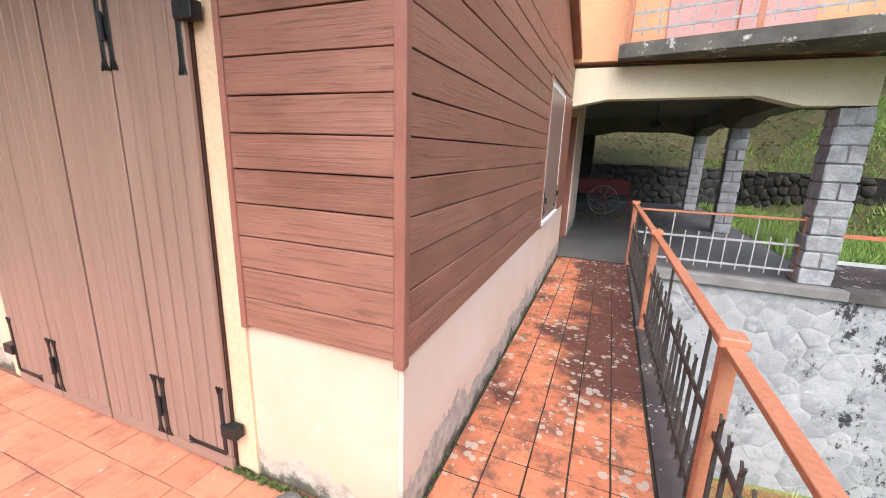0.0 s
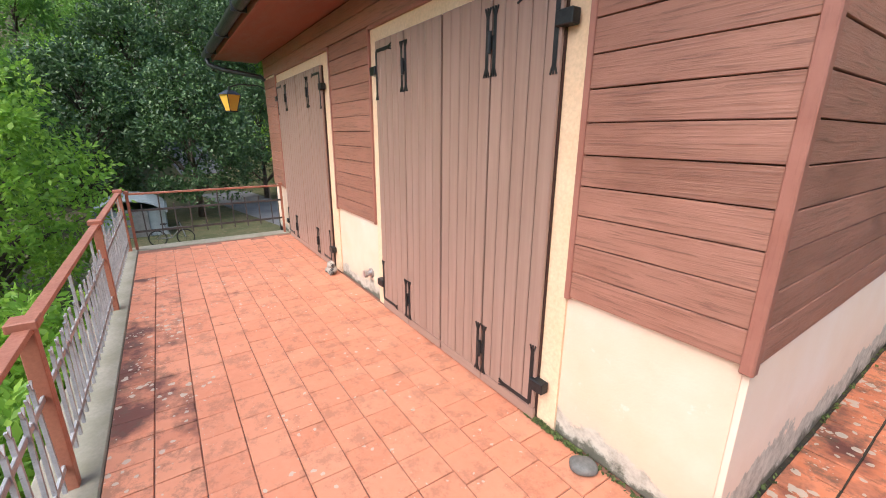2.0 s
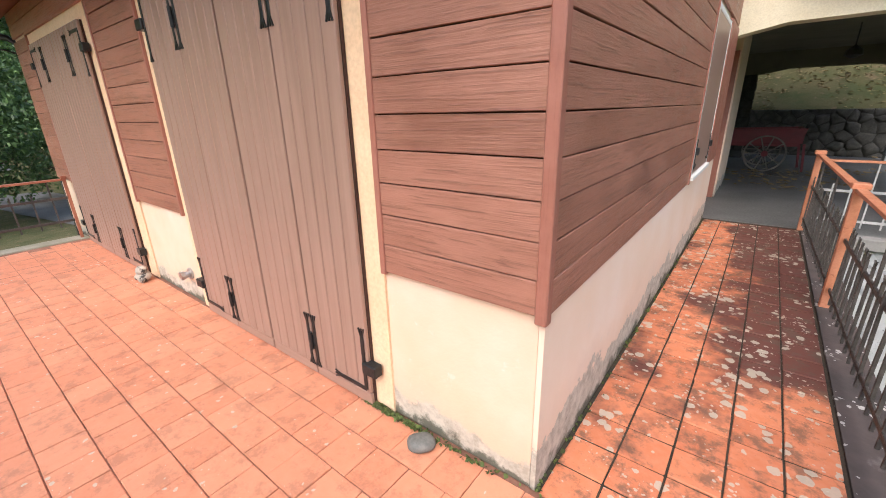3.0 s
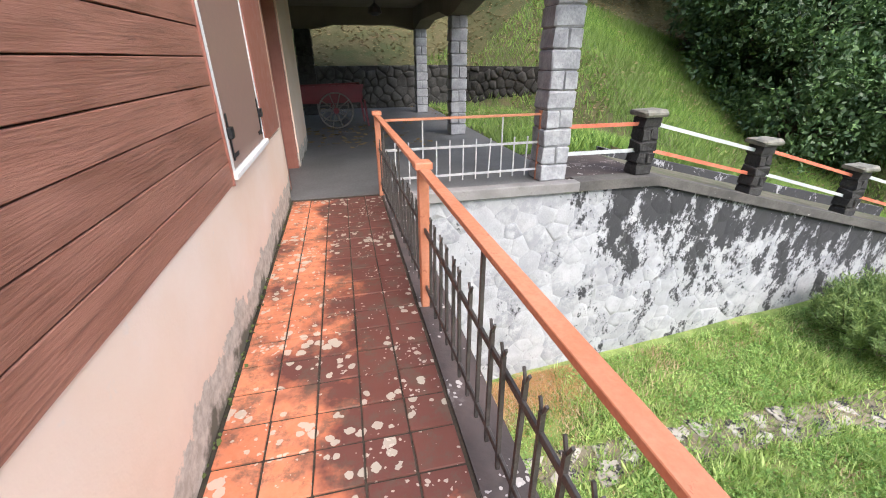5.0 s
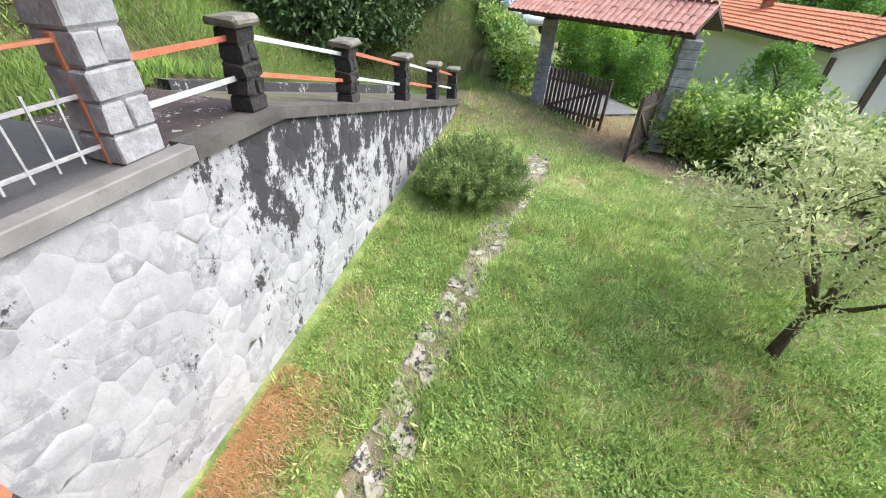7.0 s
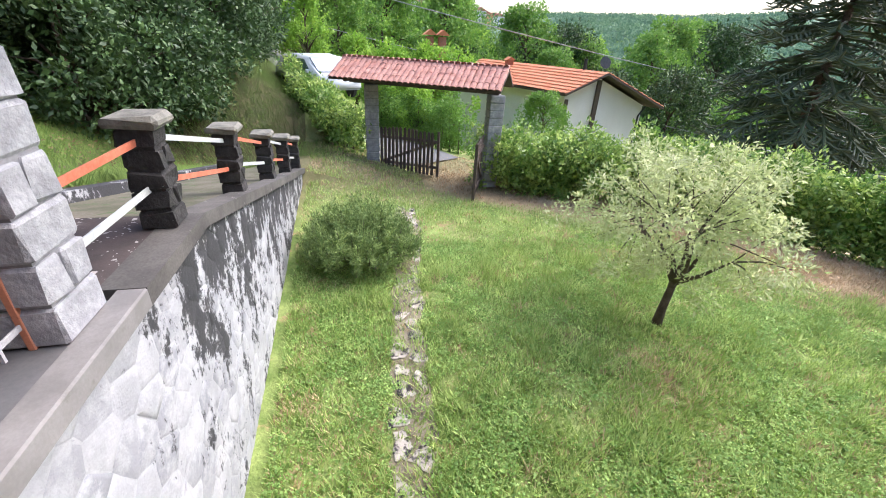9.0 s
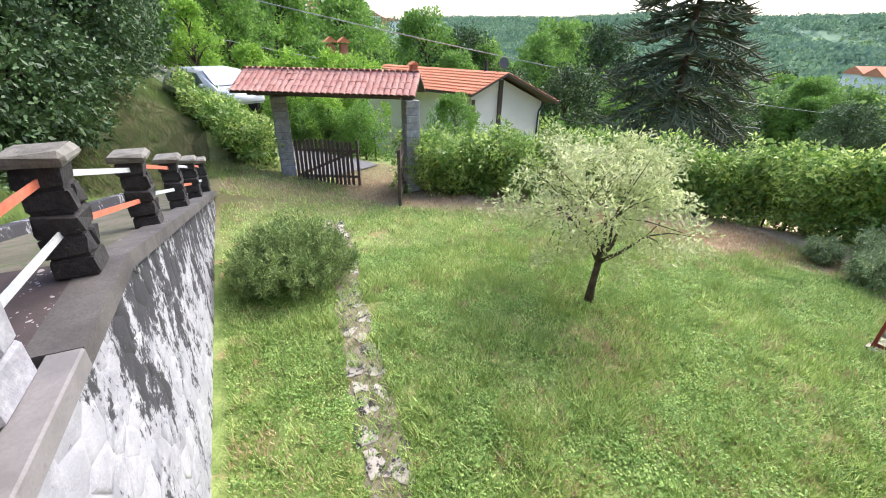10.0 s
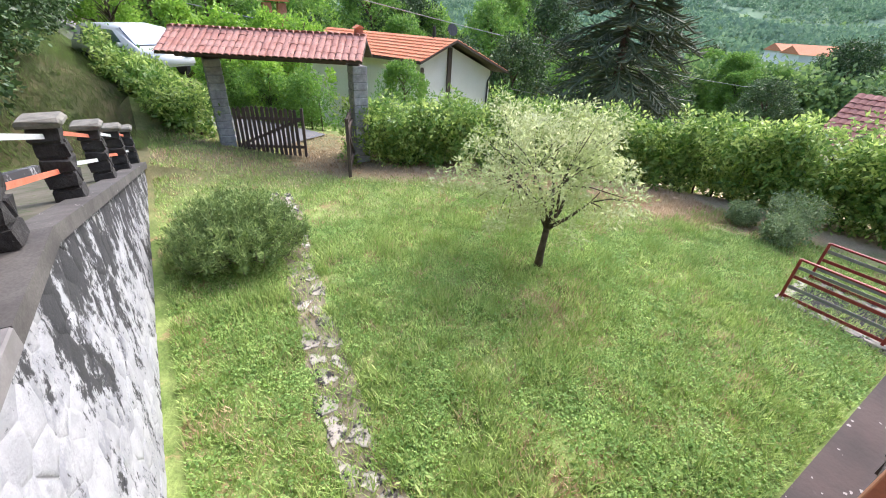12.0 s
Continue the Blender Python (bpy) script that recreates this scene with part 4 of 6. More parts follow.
verts = [(x, y, ground_z(x, y)) for y in gy for x in gx]
nx = len(gx)
faces = [(j * nx + i, j * nx + i + 1, (j + 1) * nx + i + 1, (j + 1) * nx + i) for j in range(len(gy) - 1) for i in range(nx - 1)]


def lawn_mat():
    n = Nodes("rough_lawn")
    v = n.coords("World")
    broad, mid, fine = n.noise(v, 0.35, 4), n.noise(v, 1.9, 6, 0.65), n.noise(v, 28, 4)
    c = n.mix(n.ramp(mid, 0.4, 0.6), (0.14, 0.22, 0.045), (0.32, 0.4, 0.12))
    c = n.mix(n.ramp(broad, 0.5, 0.68, 0, 0.55), c, (0.34, 0.3, 0.14))
    c = n.mix(n.ramp(fine, 0.4, 0.7, 0, 0.45), c, (0.06, 0.075, 0.022))
    c = n.mix(n.ramp(n.noise(v, 2.1, 7, 0.7), 0.57, 0.64, 0, 0.85), c, (0.4, 0.27, 0.15))
    sep = n.t.nodes.new("ShaderNodeSeparateXYZ")
    n.link(v, sep.inputs[0])
    s = n.math("SUBTRACT", n.math("MULTIPLY", sep.outputs[0], 0.6), n.math("MULTIPLY", sep.outputs[1], 0.8))
    band = n.math("MULTIPLY", n.ramp(n.math("ADD", s, n.math("MULTIPLY", mid, 1.4)), 7.6, 8.4), n.math("MULTIPLY", n.ramp(s, 10.5, 12.0, 1.0, 0.0), n.ramp(sep.outputs[0], 11.2, 12.2, 1.0, 0.0)))
    c = n.mix(n.math("MULTIPLY", band, 0.85), c, n.mix(n.ramp(fine, 0.35, 0.65), (0.66, 0.48, 0.33), (0.46, 0.33, 0.21)))
    q = n.math("SUBTRACT", n.math("MULTIPLY", sep.outputs[0], 0.82), n.math("MULTIPLY", sep.outputs[1], 0.57))
    strip = n.math("MULTIPLY", n.ramp(n.math("ADD", q, n.math("MULTIPLY", mid, 0.8)), 8.8, 9.4), n.math("MULTIPLY", n.ramp(sep.outputs[1], 0.8, 1.8, 1.0, 0.0), n.ramp(sep.outputs[0], 13.0, 14.0, 1.0, 0.0)))
    c = n.mix(n.math("MULTIPLY", strip, 0.8), c, n.mix(n.ramp(fine, 0.35, 0.65), (0.6, 0.43, 0.3), (0.4, 0.28, 0.18)))
    entry = n.math("MULTIPLY", n.ramp(n.math("ADD", sep.outputs[0], n.math("MULTIPLY", mid, 2.0)), 11.0, 12.6), n.ramp(sep.outputs[0], 14.5, 16.0, 1.0, 0.0))
    c = n.mix(n.math("MULTIPLY", entry, 0.75), c, n.mix(n.ramp(fine, 0.35, 0.65), (0.22, 0.16, 0.1), (0.14, 0.12, 0.06)))
    n.bump(n.math("ADD", fine, mid), 0.6, 0.03)
    return n.done(c, 0.95)


def hills_mat():
    n = Nodes("haze_tinted_wooded_hills")
    v = n.coords("World")
    wood, field = n.noise(v, 0.022, 8, 0.65), n.noise(v, 0.006, 5)
    # bluish greens: the haze of distance is mixed into the base colour
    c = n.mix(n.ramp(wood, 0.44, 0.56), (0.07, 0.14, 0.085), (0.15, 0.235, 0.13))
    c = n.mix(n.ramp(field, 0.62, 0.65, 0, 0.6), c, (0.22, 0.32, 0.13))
    return n.done(c, 1.0)


LAWN, HILLS = lawn_mat(), hills_mat()
me = raw_mesh("ground", verts, faces, LAWN, True)
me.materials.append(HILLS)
# leaf-strewn bank earth, its tones also darkened for the shade under trees
me.materials.append(surface("leaf_strewn_shade_darkened_earth", (0.065, 0.08, 0.026), (0.13, 0.11, 0.05), 1.4, 0.95, 0.8, 22, 0.03, worn=(0.17, 0.12, 0.07), worn_at=0.58))
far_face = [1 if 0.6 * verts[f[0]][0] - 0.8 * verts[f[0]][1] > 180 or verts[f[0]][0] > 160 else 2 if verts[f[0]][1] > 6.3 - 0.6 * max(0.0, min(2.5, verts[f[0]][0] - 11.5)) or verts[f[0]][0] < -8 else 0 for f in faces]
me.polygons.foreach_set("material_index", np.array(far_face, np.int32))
tagged(new("ground", me), "rough green lawn and wooded valley", "ground", kind="structure")


def sheet(name, left, right, material, label, category, lift=0.03):
    """A strip of ground between two lines, laid just over the ground."""
    vs, fs = [], []
    for (ax, ay), (bx, by) in zip(left, right):
        for k in range(5):
            x, y = ax + (bx - ax) * k / 4, ay + (by - ay) * k / 4
            vs.append((x, y, ground_z(x, y) + lift))
    for i in range(len(left) - 1):
        for k in range(4):
            fs.append((5 * i + k, 5 * i + k + 1, 5 * i + k + 6, 5 * i + k + 5))
    return tagged(new(name, raw_mesh(name, vs, fs, material, True)), label, category, kind="structure")


def along(points, step):
    """Points at even steps along a line of corners."""
    out = []
    for (ax, ay), (bx, by) in zip(points, points[1:]):
        n = max(1, int(math.hypot(bx - ax, by - ay) / step))
        out += [(ax + (bx - ax) * k / n, ay + (by - ay) * k / n) for k in range(n)]
    return out + [points[-1]]


drive_l = along([(13.6, 2.4), (16.0, 3.0), (18.5, 4.0), (22, 6.5), (28, 10)], 0.6)
drive_r = [(x + 0.9 * 1.6, y - 2.6) for x, y in drive_l]
sheet("driveway", drive_l, drive_r, ASPHALT, "pale grey asphalt drive rising beyond the gate", "driveway", 0.05)
road_l = along([(-18, 3.6), (-28, 1.6), (-36, 0.4), (-48, -3)], 1.0)
sheet("road", road_l, [(x + 1.0, y + 3.6) for x, y in road_l], ASPHALT, "grey asphalt lane below the terrace", "road", 0.06)


# ---- grass ----
def bare(x, y):
    """How bare the lawn is: along the hedge, under the wall and in dry patches."""
    v = 0.5 * smooth(noise.noise((x * 0.6, y * 0.6, 7.0)), 0.05, 0.4) + 0.6 * smooth(noise.noise((x * 2.2, y * 2.2, 17.0)), 0.2, 0.4)
    s = 0.6 * x - 0.8 * y + 0.3 * max(0.0, 4.5 - x)
    v += 0.9 * smooth(s + 0.5 * noise.noise((x * 0.8, y * 0.8, 1.0)), 6.9, 7.7) * smooth(x, 1.0, 2.5)
    if y < 1.6:
        v += 0.9 * smooth(0.82 * x - 0.57 * y + 0.4 * noise.noise((x, y, 6.0)), 8.4, 9.0)
    v += 0.5 * smooth(x + 1.2 * noise.noise((x, y, 3.0)), 10.0, 11.8)
    v += 1.2 * smooth(y, 3.8, 4.3) * (1 - smooth(x, 2.6, 3.6))
    return v


def path_mid(x):
    return 3.2 - 0.3 * smooth(x, 2.5, 6.5) - 0.48 * smooth(x, 6.0, 9.5)


rnd = np.random.RandomState(3)


def blades(count, region, dry, tall):
    """Grass blades as slim bent triangles over a stretch of lawn."""
    x0, x1, y0, y1 = region
    xs, ys = rnd.uniform(x0, x1, count), rnd.uniform(y0, y1, count)
    out = []
    for x, y in zip(xs, ys):
        b = bare(x, y)
        u = random.random()
        if abs(y - path_mid(x)) < 0.22 + 0.2 * noise.noise((x * 2.5, y * 2.5, 9.0)) and x < 10 and random.random() < 0.6:
            continue
        if (dry and u > b * 0.85 + 0.1) or (not dry and u < b * 0.75):
            continue
        thick = 0.6 * noise.noise((x * 1.3, y * 1.3, 2.0)) + 0.6 * noise.noise((x * 5.0, y * 5.0, 12.0))
        if not dry and random.random() < 0.55 - 1.1 * noise.noise((x * 7.0, y * 7.0, 5.0)) - 0.5:
            continue
        h = tall * (0.4 + 1.2 * random.random()) * max(0.3, 1 + 1.3 * thick)
        a = random.uniform(0, 6.283)
        w = random.uniform(0.005, 0.014)
        z = ground_z(x, y) - 0.01
        lean = random.uniform(0.2, 1.1) * h
        dx, dy = math.cos(a), math.sin(a)
        out.append(((x - dy * w, y + dx * w, z), (x + dy * w, y - dx * w, z), (x + dx * lean, y + dy * lean, z + h)))
    return out


def cover(count, region):
    """Small flat clover leaves between the blades."""
    x0, x1, y0, y1 = region
    out = []
    for x, y in zip(rnd.uniform(x0, x1, count), rnd.uniform(y0, y1, count)):
        if noise.noise((x * 0.9, y * 0.9, 11.0)) + 0.5 * noise.noise((x * 3.5, y * 3.5, 15.0)) < random.uniform(-0.4, 0.25) or random.random() < bare(x, y) or (abs(y - path_mid(x)) < 0.24 and x < 10 and noise.noise((x * 2.2, y * 2.2, 41.0)) < 0.12):
            continue
        z, a, r = ground_z(x, y) + random.uniform(0.02, 0.08), random.uniform(0, 6.28), random.uniform(0.007, 0.019)
        t = random.uniform(-0.7, 0.7)
        out.append([(x + r * math.cos(a + k * 1.5708), y + r * math.sin(a + k * 1.5708), z + t * r * (1 if k in (0, 1) else -1)) for k in range(4)])
    return out


NEAR, FAR_LAWN = (1.2, 8.5, -6.8, 4.65), (8.0, 15.5, -6.0, 4.7)
tagged(new("grass", fast_mesh("grass", blades(230000, NEAR, False, 0.085) + blades(80000, FAR_LAWN, False, 0.07), 3, GRASS)), "rough green grass blades on the lawn", "grass", kind="stuff")
tagged(new("dry_grass", fast_mesh("dry_grass", blades(140000, NEAR, True, 0.06) + blades(50000, FAR_LAWN, True, 0.05), 3, STRAW)), "dry straw and dead leaves on the lawn", "grass", kind="stuff")
tagged(new("clover", fast_mesh("clover", cover(190000, NEAR) + cover(50000, FAR_LAWN), 4, CLOVER)), "low clover leaves in the lawn", "grass", kind="stuff")
hill = []
for _ in range(160000):
    x, y = random.uniform(3.3, 26), random.uniform(4.2, 15)
    if y < (6.6 if x < 11.5 else max(4.2, 6.6 - 1.6 * (x - 11.5))):
        continue
    if x < 7 and y > 8.5 and random.random() < 0.65:
        continue
    z, a, h = ground_z(x, y) - 0.01, random.uniform(0, 6.28), random.uniform(0.07, 0.24)
    w = random.uniform(0.008, 0.02)
    hill.append(((x - w, y, z), (x + w, y, z), (x + 0.6 * h * math.cos(a), y + 0.6 * h * math.sin(a), z + h)))
tagged(new("bank_grass", fast_mesh("bank_grass", hill, 3, BANK)), "long grass on the bank above the ramp", "grass", kind="stuff")
fallen = []
for _ in range(16000):
    x, y = random.uniform(-5, 14), random.uniform(7.5, 21)
    if noise.noise((x * 0.4, y * 0.4, 21.0)) < (0.1 if y < 14.3 and x < 9 else -0.25):
        continue
    z, a, r = ground_z(x, y) + random.uniform(0.02, 0.1), random.uniform(0, 6.28), random.uniform(0.03, 0.07)
    fallen.append([(x + r * math.cos(a + k * 1.5708), y + r * math.sin(a + k * 1.5708) * 0.6, z + random.uniform(-0.02, 0.02)) for k in range(4)])
tagged(new("fallen_leaves", fast_mesh("fallen_leaves", fallen, 4, DEAD_LEAF)), "brown fallen leaves on the bank", "leaves", kind="stuff")
mulch = []
for _ in range(11000):
    x, y = random.uniform(1.3, 3.5), 4.7 - abs(random.gauss(0, 0.42))
    z, a, r = ground_z(x, y) + random.uniform(0.005, 0.05), random.uniform(0, 6.28), random.uniform(0.02, 0.06)
    mulch.append(((x, y, z), (x + 0.012, y, z), (x + r * math.cos(a), y + r * math.sin(a), z + random.uniform(-0.01, 0.02))))
tagged(new("straw_mulch", fast_mesh("straw_mulch", mulch, 3, leaf_mat("orange_straw", (0.5, 0.28, 0.11), (0.6, 0.37, 0.17), (0.42, 0.22, 0.09), 0.8, 0.15))), "orange dead straw at the foot of the wall", "grass", kind="stuff")


# ---- foliage ----
def leaves(centres, radii, per, size, seed, ratio=0.5, droop=0.0):
    """Pointed leaves scattered in clumps: each a four-cornered kite, lying any way."""
    r = np.random.RandomState(seed)
    c = np.repeat(np.asarray(centres, float), per, 0)
    rad = np.repeat(np.asarray(radii, float), per)
    n = len(c)
    d = r.normal(size=(n, 3))
    d /= np.linalg.norm(d, axis=1, keepdims=True)
    p = c + d * (rad * r.uniform(0.35, 1.0, n) ** 0.6)[:, None]
    u = d * 0.8 + r.normal(size=(n, 3)) * 0.7
    u[:, 2] -= droop
    u /= np.linalg.norm(u, axis=1, keepdims=True)
    v = np.cross(u, r.normal(size=(n, 3)))
    v /= np.linalg.norm(v, axis=1, keepdims=True)
    s = size * r.uniform(0.6, 1.3, n)[:, None]
    return np.stack([p, p + u * s * 0.5 + v * s * ratio * 0.5, p + u * s, p + u * s * 0.5 - v * s * ratio * 0.5], 1).reshape(-1, 3)


def tree(name, label, material, height, spread, seed, clumps, per, size, base=0.3, group="", trunk=0.16, lean=0.0):
    """A tapered trunk with limbs and a crown of leaf clumps of uneven outline."""
    rnd2 = random.Random(seed)
    ob = thing(name, label, "tree", group)
    bm = tube_bm([(0, 0, -0.3), (0.02, 0.03, height * 0.15), (lean * 0.5, 0.0, height * base), (lean, 0.1, height * 0.75)], [trunk * 1.3, trunk, trunk * 0.8, trunk * 0.25], 8)
    centres, radii = [], []
    for k in range(clumps):
        a, t = rnd2.uniform(0, 6.283), rnd2.random()
        z = height * (base + (1 - base) * t)
        r = spread * (0.25 + 0.75 * math.sin(math.pi * min(0.97, 0.18 + 0.8 * t))) * math.sqrt(rnd2.uniform(0.25, 1.0)) * rnd2.uniform(0.75, 1.15)
        p = (lean + r * math.cos(a), r * math.sin(a), z)
        centres.append(p)
        radii.append(spread * rnd2.uniform(0.1, 0.34))
        if k % 3 == 0:
            q = (lean * 0.7, 0.0, max(height * base * 0.75, z - r * 0.7))
            tube_bm([q, ((q[0] + p[0]) / 2, (q[1] + p[1]) / 2, (q[2] + p[2]) / 2 + 0.06 * height), p], [trunk * 0.4, trunk * 0.22, trunk * 0.06], 5, bm)
    part("trunk", bm, BARK, ob, smooth=True)
    part("crown", fast_mesh("crown", leaves(centres, radii, per, size, seed), 4, material), material, ob)
    return ob


# olive tree on the lawn
olive = thing("olive_tree", "small silvery olive tree on the lawn", "tree", place=(5.3, -0.88, ground_z(5.3, -0.88)))
bm = tube_bm([(0, 0, -0.1), (0.02, -0.03, 0.3), (0.04, -0.08, 0.62), (0.05, -0.1, 0.78)], [0.085, 0.062, 0.055, 0.06], 9)
rnd3 = random.Random(8)
centres, radii = [], []
tips = []
for k in range(7):
    a = k * 0.9 + rnd3.uniform(-0.2, 0.2)
    r, z = rnd3.uniform(0.45, 0.85), rnd3.uniform(1.35, 2.1)
    e = (0.18 + r * math.cos(a), 0.0 + r * math.sin(a), z)
    tube_bm([(0.05, -0.1, 0.72), (0.05 + 0.4 * r * math.cos(a), -0.1 + 0.4 * r * math.sin(a), 1.0 + 0.2 * (z - 1.3)), e], [0.045, 0.03, 0.01], 6, bm)
    tips.append(e)
for k in range(140):
    a, t = rnd3.uniform(0, 6.283), rnd3.random()
    z = 0.98 + 1.62 * t
    r = (0.55 + 1.0 * math.sin(math.pi * (0.22 + 0.66 * t))) * math.sqrt(rnd3.random()) * rnd3.uniform(0.8, 1.12)
    p = (0.24 + r * math.cos(a), 0.02 + r * math.sin(a), z)
    centres.append(p), radii.append(rnd3.uniform(0.14, 0.26))
    if k % 2 == 0:
        e = min(tips, key=lambda q: (Vector(q) - Vector(p)).length)
        tube_bm([e, ((e[0] + p[0]) / 2, (e[1] + p[1]) / 2, (e[2] + p[2]) / 2 + 0.05), p], [0.012, 0.008, 0.004], 4, bm)
part("trunk", bm, BARK, olive, "dark forked trunk", smooth=True)
part("crown", fast_mesh("crown", leaves(centres, radii, 105, 0.078, 9, 0.34), 4, OLIVE), OLIVE, olive, "pale silvery green leaves")

# rosemary bush beside the path
ROSEMARY_SPREAD = 1.12
rosemary = thing("rosemary_bush", "dense dark green rosemary bush beside the path", "bush", place=(8.0, 3.5, ground_z(8, 3.5)))
sprigs, twigs = [], bmesh.new()
for k in range(430):
    a, r = rnd3.uniform(0, 6.283), math.sqrt(rnd3.random())
    lump = 1 + 0.22 * noise.noise((3 * math.cos(a) * r, 3 * math.sin(a) * r, 4.0))
    tip = Vector((ROSEMARY_SPREAD * r * math.cos(a), ROSEMARY_SPREAD * r * math.sin(a), (0.26 + 0.6 * math.sqrt(max(0.0, 1 - r * r))) * lump * rnd3.uniform(0.72, 1.25)))
    root = Vector((tip.x * 0.55, tip.y * 0.55, tip.z * 0.2))
    mid = (root + tip) / 2 + Vector((tip.x * 0.12, tip.y * 0.12, -0.04))
    if k % 3 == 0:
        tube_bm([tuple(root), tuple(mid), tuple(tip)], [0.008, 0.006, 0.002], 4, twigs)
    for q in range(9):
        t = 0.35 + 0.65 * q / 8
        sprigs.append(tuple(root.lerp(mid, t).lerp(mid.lerp(tip, t), t)))
part("stems", twigs, BARK, rosemary)
part("foliage", fast_mesh("foliage", leaves(sprigs, [0.032] * len(sprigs), 10, 0.085, 14, 0.17, -0.9), 4, ROSEMARY), ROSEMARY, rosemary)


def hedge(label, points, width, height, count, size, seed, material=LAUREL, place_z=None):
    """A clipped row of laurel: an uneven shell of leaves over dark stems."""
    ob = thing("hedge", label, "hedge", "garden hedges")
    r = random.Random(seed)
    centres, radii = [], []
    line = along(points, 0.1)
    stems = bmesh.new()
    for k in range(count):
        x, y = r.choice(line)
        x, y = x + r.uniform(-0.5, 0.5) * width, y + r.uniform(-0.5, 0.5) * width
        z0 = ground_z(x, y) if place_z is None else place_z
        lump = 1 + 0.3 * noise.noise((x * 0.9, y * 0.9, seed)) + 0.16 * noise.noise((x * 2.6, y * 2.6, seed))
        t = r.random()
        centres.append((x, y, z0 + 0.12 + (height * lump - 0.2) * t)), radii.append(r.uniform(0.12, 0.36))
    for x, y in along(points, 0.45):
        z0 = ground_z(x, y) if place_z is None else place_z
        tube_bm([(x, y, z0 - 0.1), (x + r.uniform(-0.1, 0.1), y + r.uniform(-0.1, 0.1), z0 + height * 0.7)], [0.03, 0.012], 5, stems)
    part("stems", stems, BARK, ob)
    part("foliage", fast_mesh("foliage", leaves(centres, radii, 46, size, seed, 0.45), 4, material), material, ob)
    return ob


hedge("clipped glossy laurel hedge beside the gate", [(12.3, -0.6), (11.2, -2.2), (10.3, -3.5)], 1.4, 1.6, 560, 0.13, 31)
hedge("tall laurel hedge at the edge of the lawn", [(10.4, -4.2), (8.7, -6.2), (7.0, -7.4)], 1.3, 1.8, 800, 0.13, 32)
hedge("tall laurel hedge at the edge of the lawn", [(6.8, -7.6), (4.6, -8.25), (2.4, -8.6), (-0.5, -8.9)], 1.5, 2.1, 1150, 0.13, 33)
hedge("laurel hedge climbing the bank beyond the gate pillar", [(14.5, 3.5), (16.2, 4.2), (18.4, 5.2)], 1.2, 1.25, 380, 0.14, 34)
hedge("tall hedge along the far side of the drive", [(17.4, -0.8), (19.5, 0.6), (22, 2.4)], 1.0, 1.9, 480, 0.11, 35, TREE_GREEN)
hedge("leafy shrub row below the terrace", [(-7.0, -3.2), (-4.8, -3.3), (-2.2, -3.3)], 1.1, 1.9, 330, 0.14, 36, TREE_BRIGHT)


def round_shrub(label, x, y, r, seed, material=LAUREL, size=0.05, count=90):
    ob = thing("round_shrub", label, "shrub", "round shrubs", (x, y, ground_z(x, y)))
    q = random.Random(seed)
    cs = []
    while len(cs) < count:
        v = Vector([q.uniform(-1, 1) for _ in range(3)])
        if 0.45 < v.length < 1:
            cs.append((v.x * r * 0.85, v.y * r * 0.85, r * 0.85 + v.z * r * 0.85))
    part("foliage", fast_mesh("foliage", leaves(cs, [r * 0.24] * len(cs), 60, size, seed, 0.5), 4, material), material, ob)
    part("stem", tube_bm([(0, 0, -0.05), (0, 0, r)], [0.03, 0.01], 6), BARK, ob)
    return ob


SHRUB = leaf_mat("grey_green_shrub_leaf", (0.2, 0.3, 0.13), (0.55, 0.64, 0.36), (0.2, 0.28, 0.12), 0.4, 0.3)
round_shrub("clipped round grey-green shrub on dry ground", 3.6, -6.0, 0.4, 41, SHRUB)
round_shrub("larger clipped grey-green shrub by the hedge", 3.75, -6.75, 0.58, 42, SHRUB)
round_shrub("small clipped grey-green shrub by the hedge", 4.55, -6.4, 0.34, 43, SHRUB)
for k, (x, y, s) in enumerate(((2.5, 3.9, 0.09), (3.2, 2.75, 0.12), (4.4, 2.6, 0.1), (5.6, 2.2, 0.09), (7.6, 1.2, 0.1), (6.4, -2.2, 0.1), (7.4, -3.0, 0.12), (4.5, -2.6, 0.12))):
    ob = thing("weed_tuft", "bright green broad-leaved weed tuft in the lawn", "weed", "weeds", (x, y, ground_z(x, y)))
    part("foliage", fast_mesh("foliage", leaves([(0, 0, 0.03)], [s * 1.2], 70, 0.13, 60 + k, 0.2), 4, GRASS), GRASS, ob)

# ---- trees on the bank, in the valley and on the slope behind the house ----
kinds = [
    tree("broadleaf_tree", "dark green broadleaf tree on the slope", TREE_DARK, 8.0, 3.2, 51, 110, 130, 0.22, 0.22, "trees"),
    tree("broadleaf_tree", "leafy green tree on the slope", TREE_GREEN, 8.0, 3.0, 52, 105, 120, 0.23, 0.2, "trees"),
    tree("broadleaf_tree", "bright green young tree", TREE_BRIGHT, 6.5, 2.4, 53, 85, 75, 0.27, 0.18, "trees"),
]
near_kinds = [
    tree("broadleaf_tree", "dark glossy evergreen tree on the bank", TREE_DARK, 6.5, 2.7, 54, 115, 190, 0.18, 0.2, "trees"),
    tree("broadleaf_tree", "fresh green tree beside the terrace", TREE_BRIGHT, 7.5, 3.0, 55, 120, 120, 0.19, 0.15, "trees"),
]
spots = []


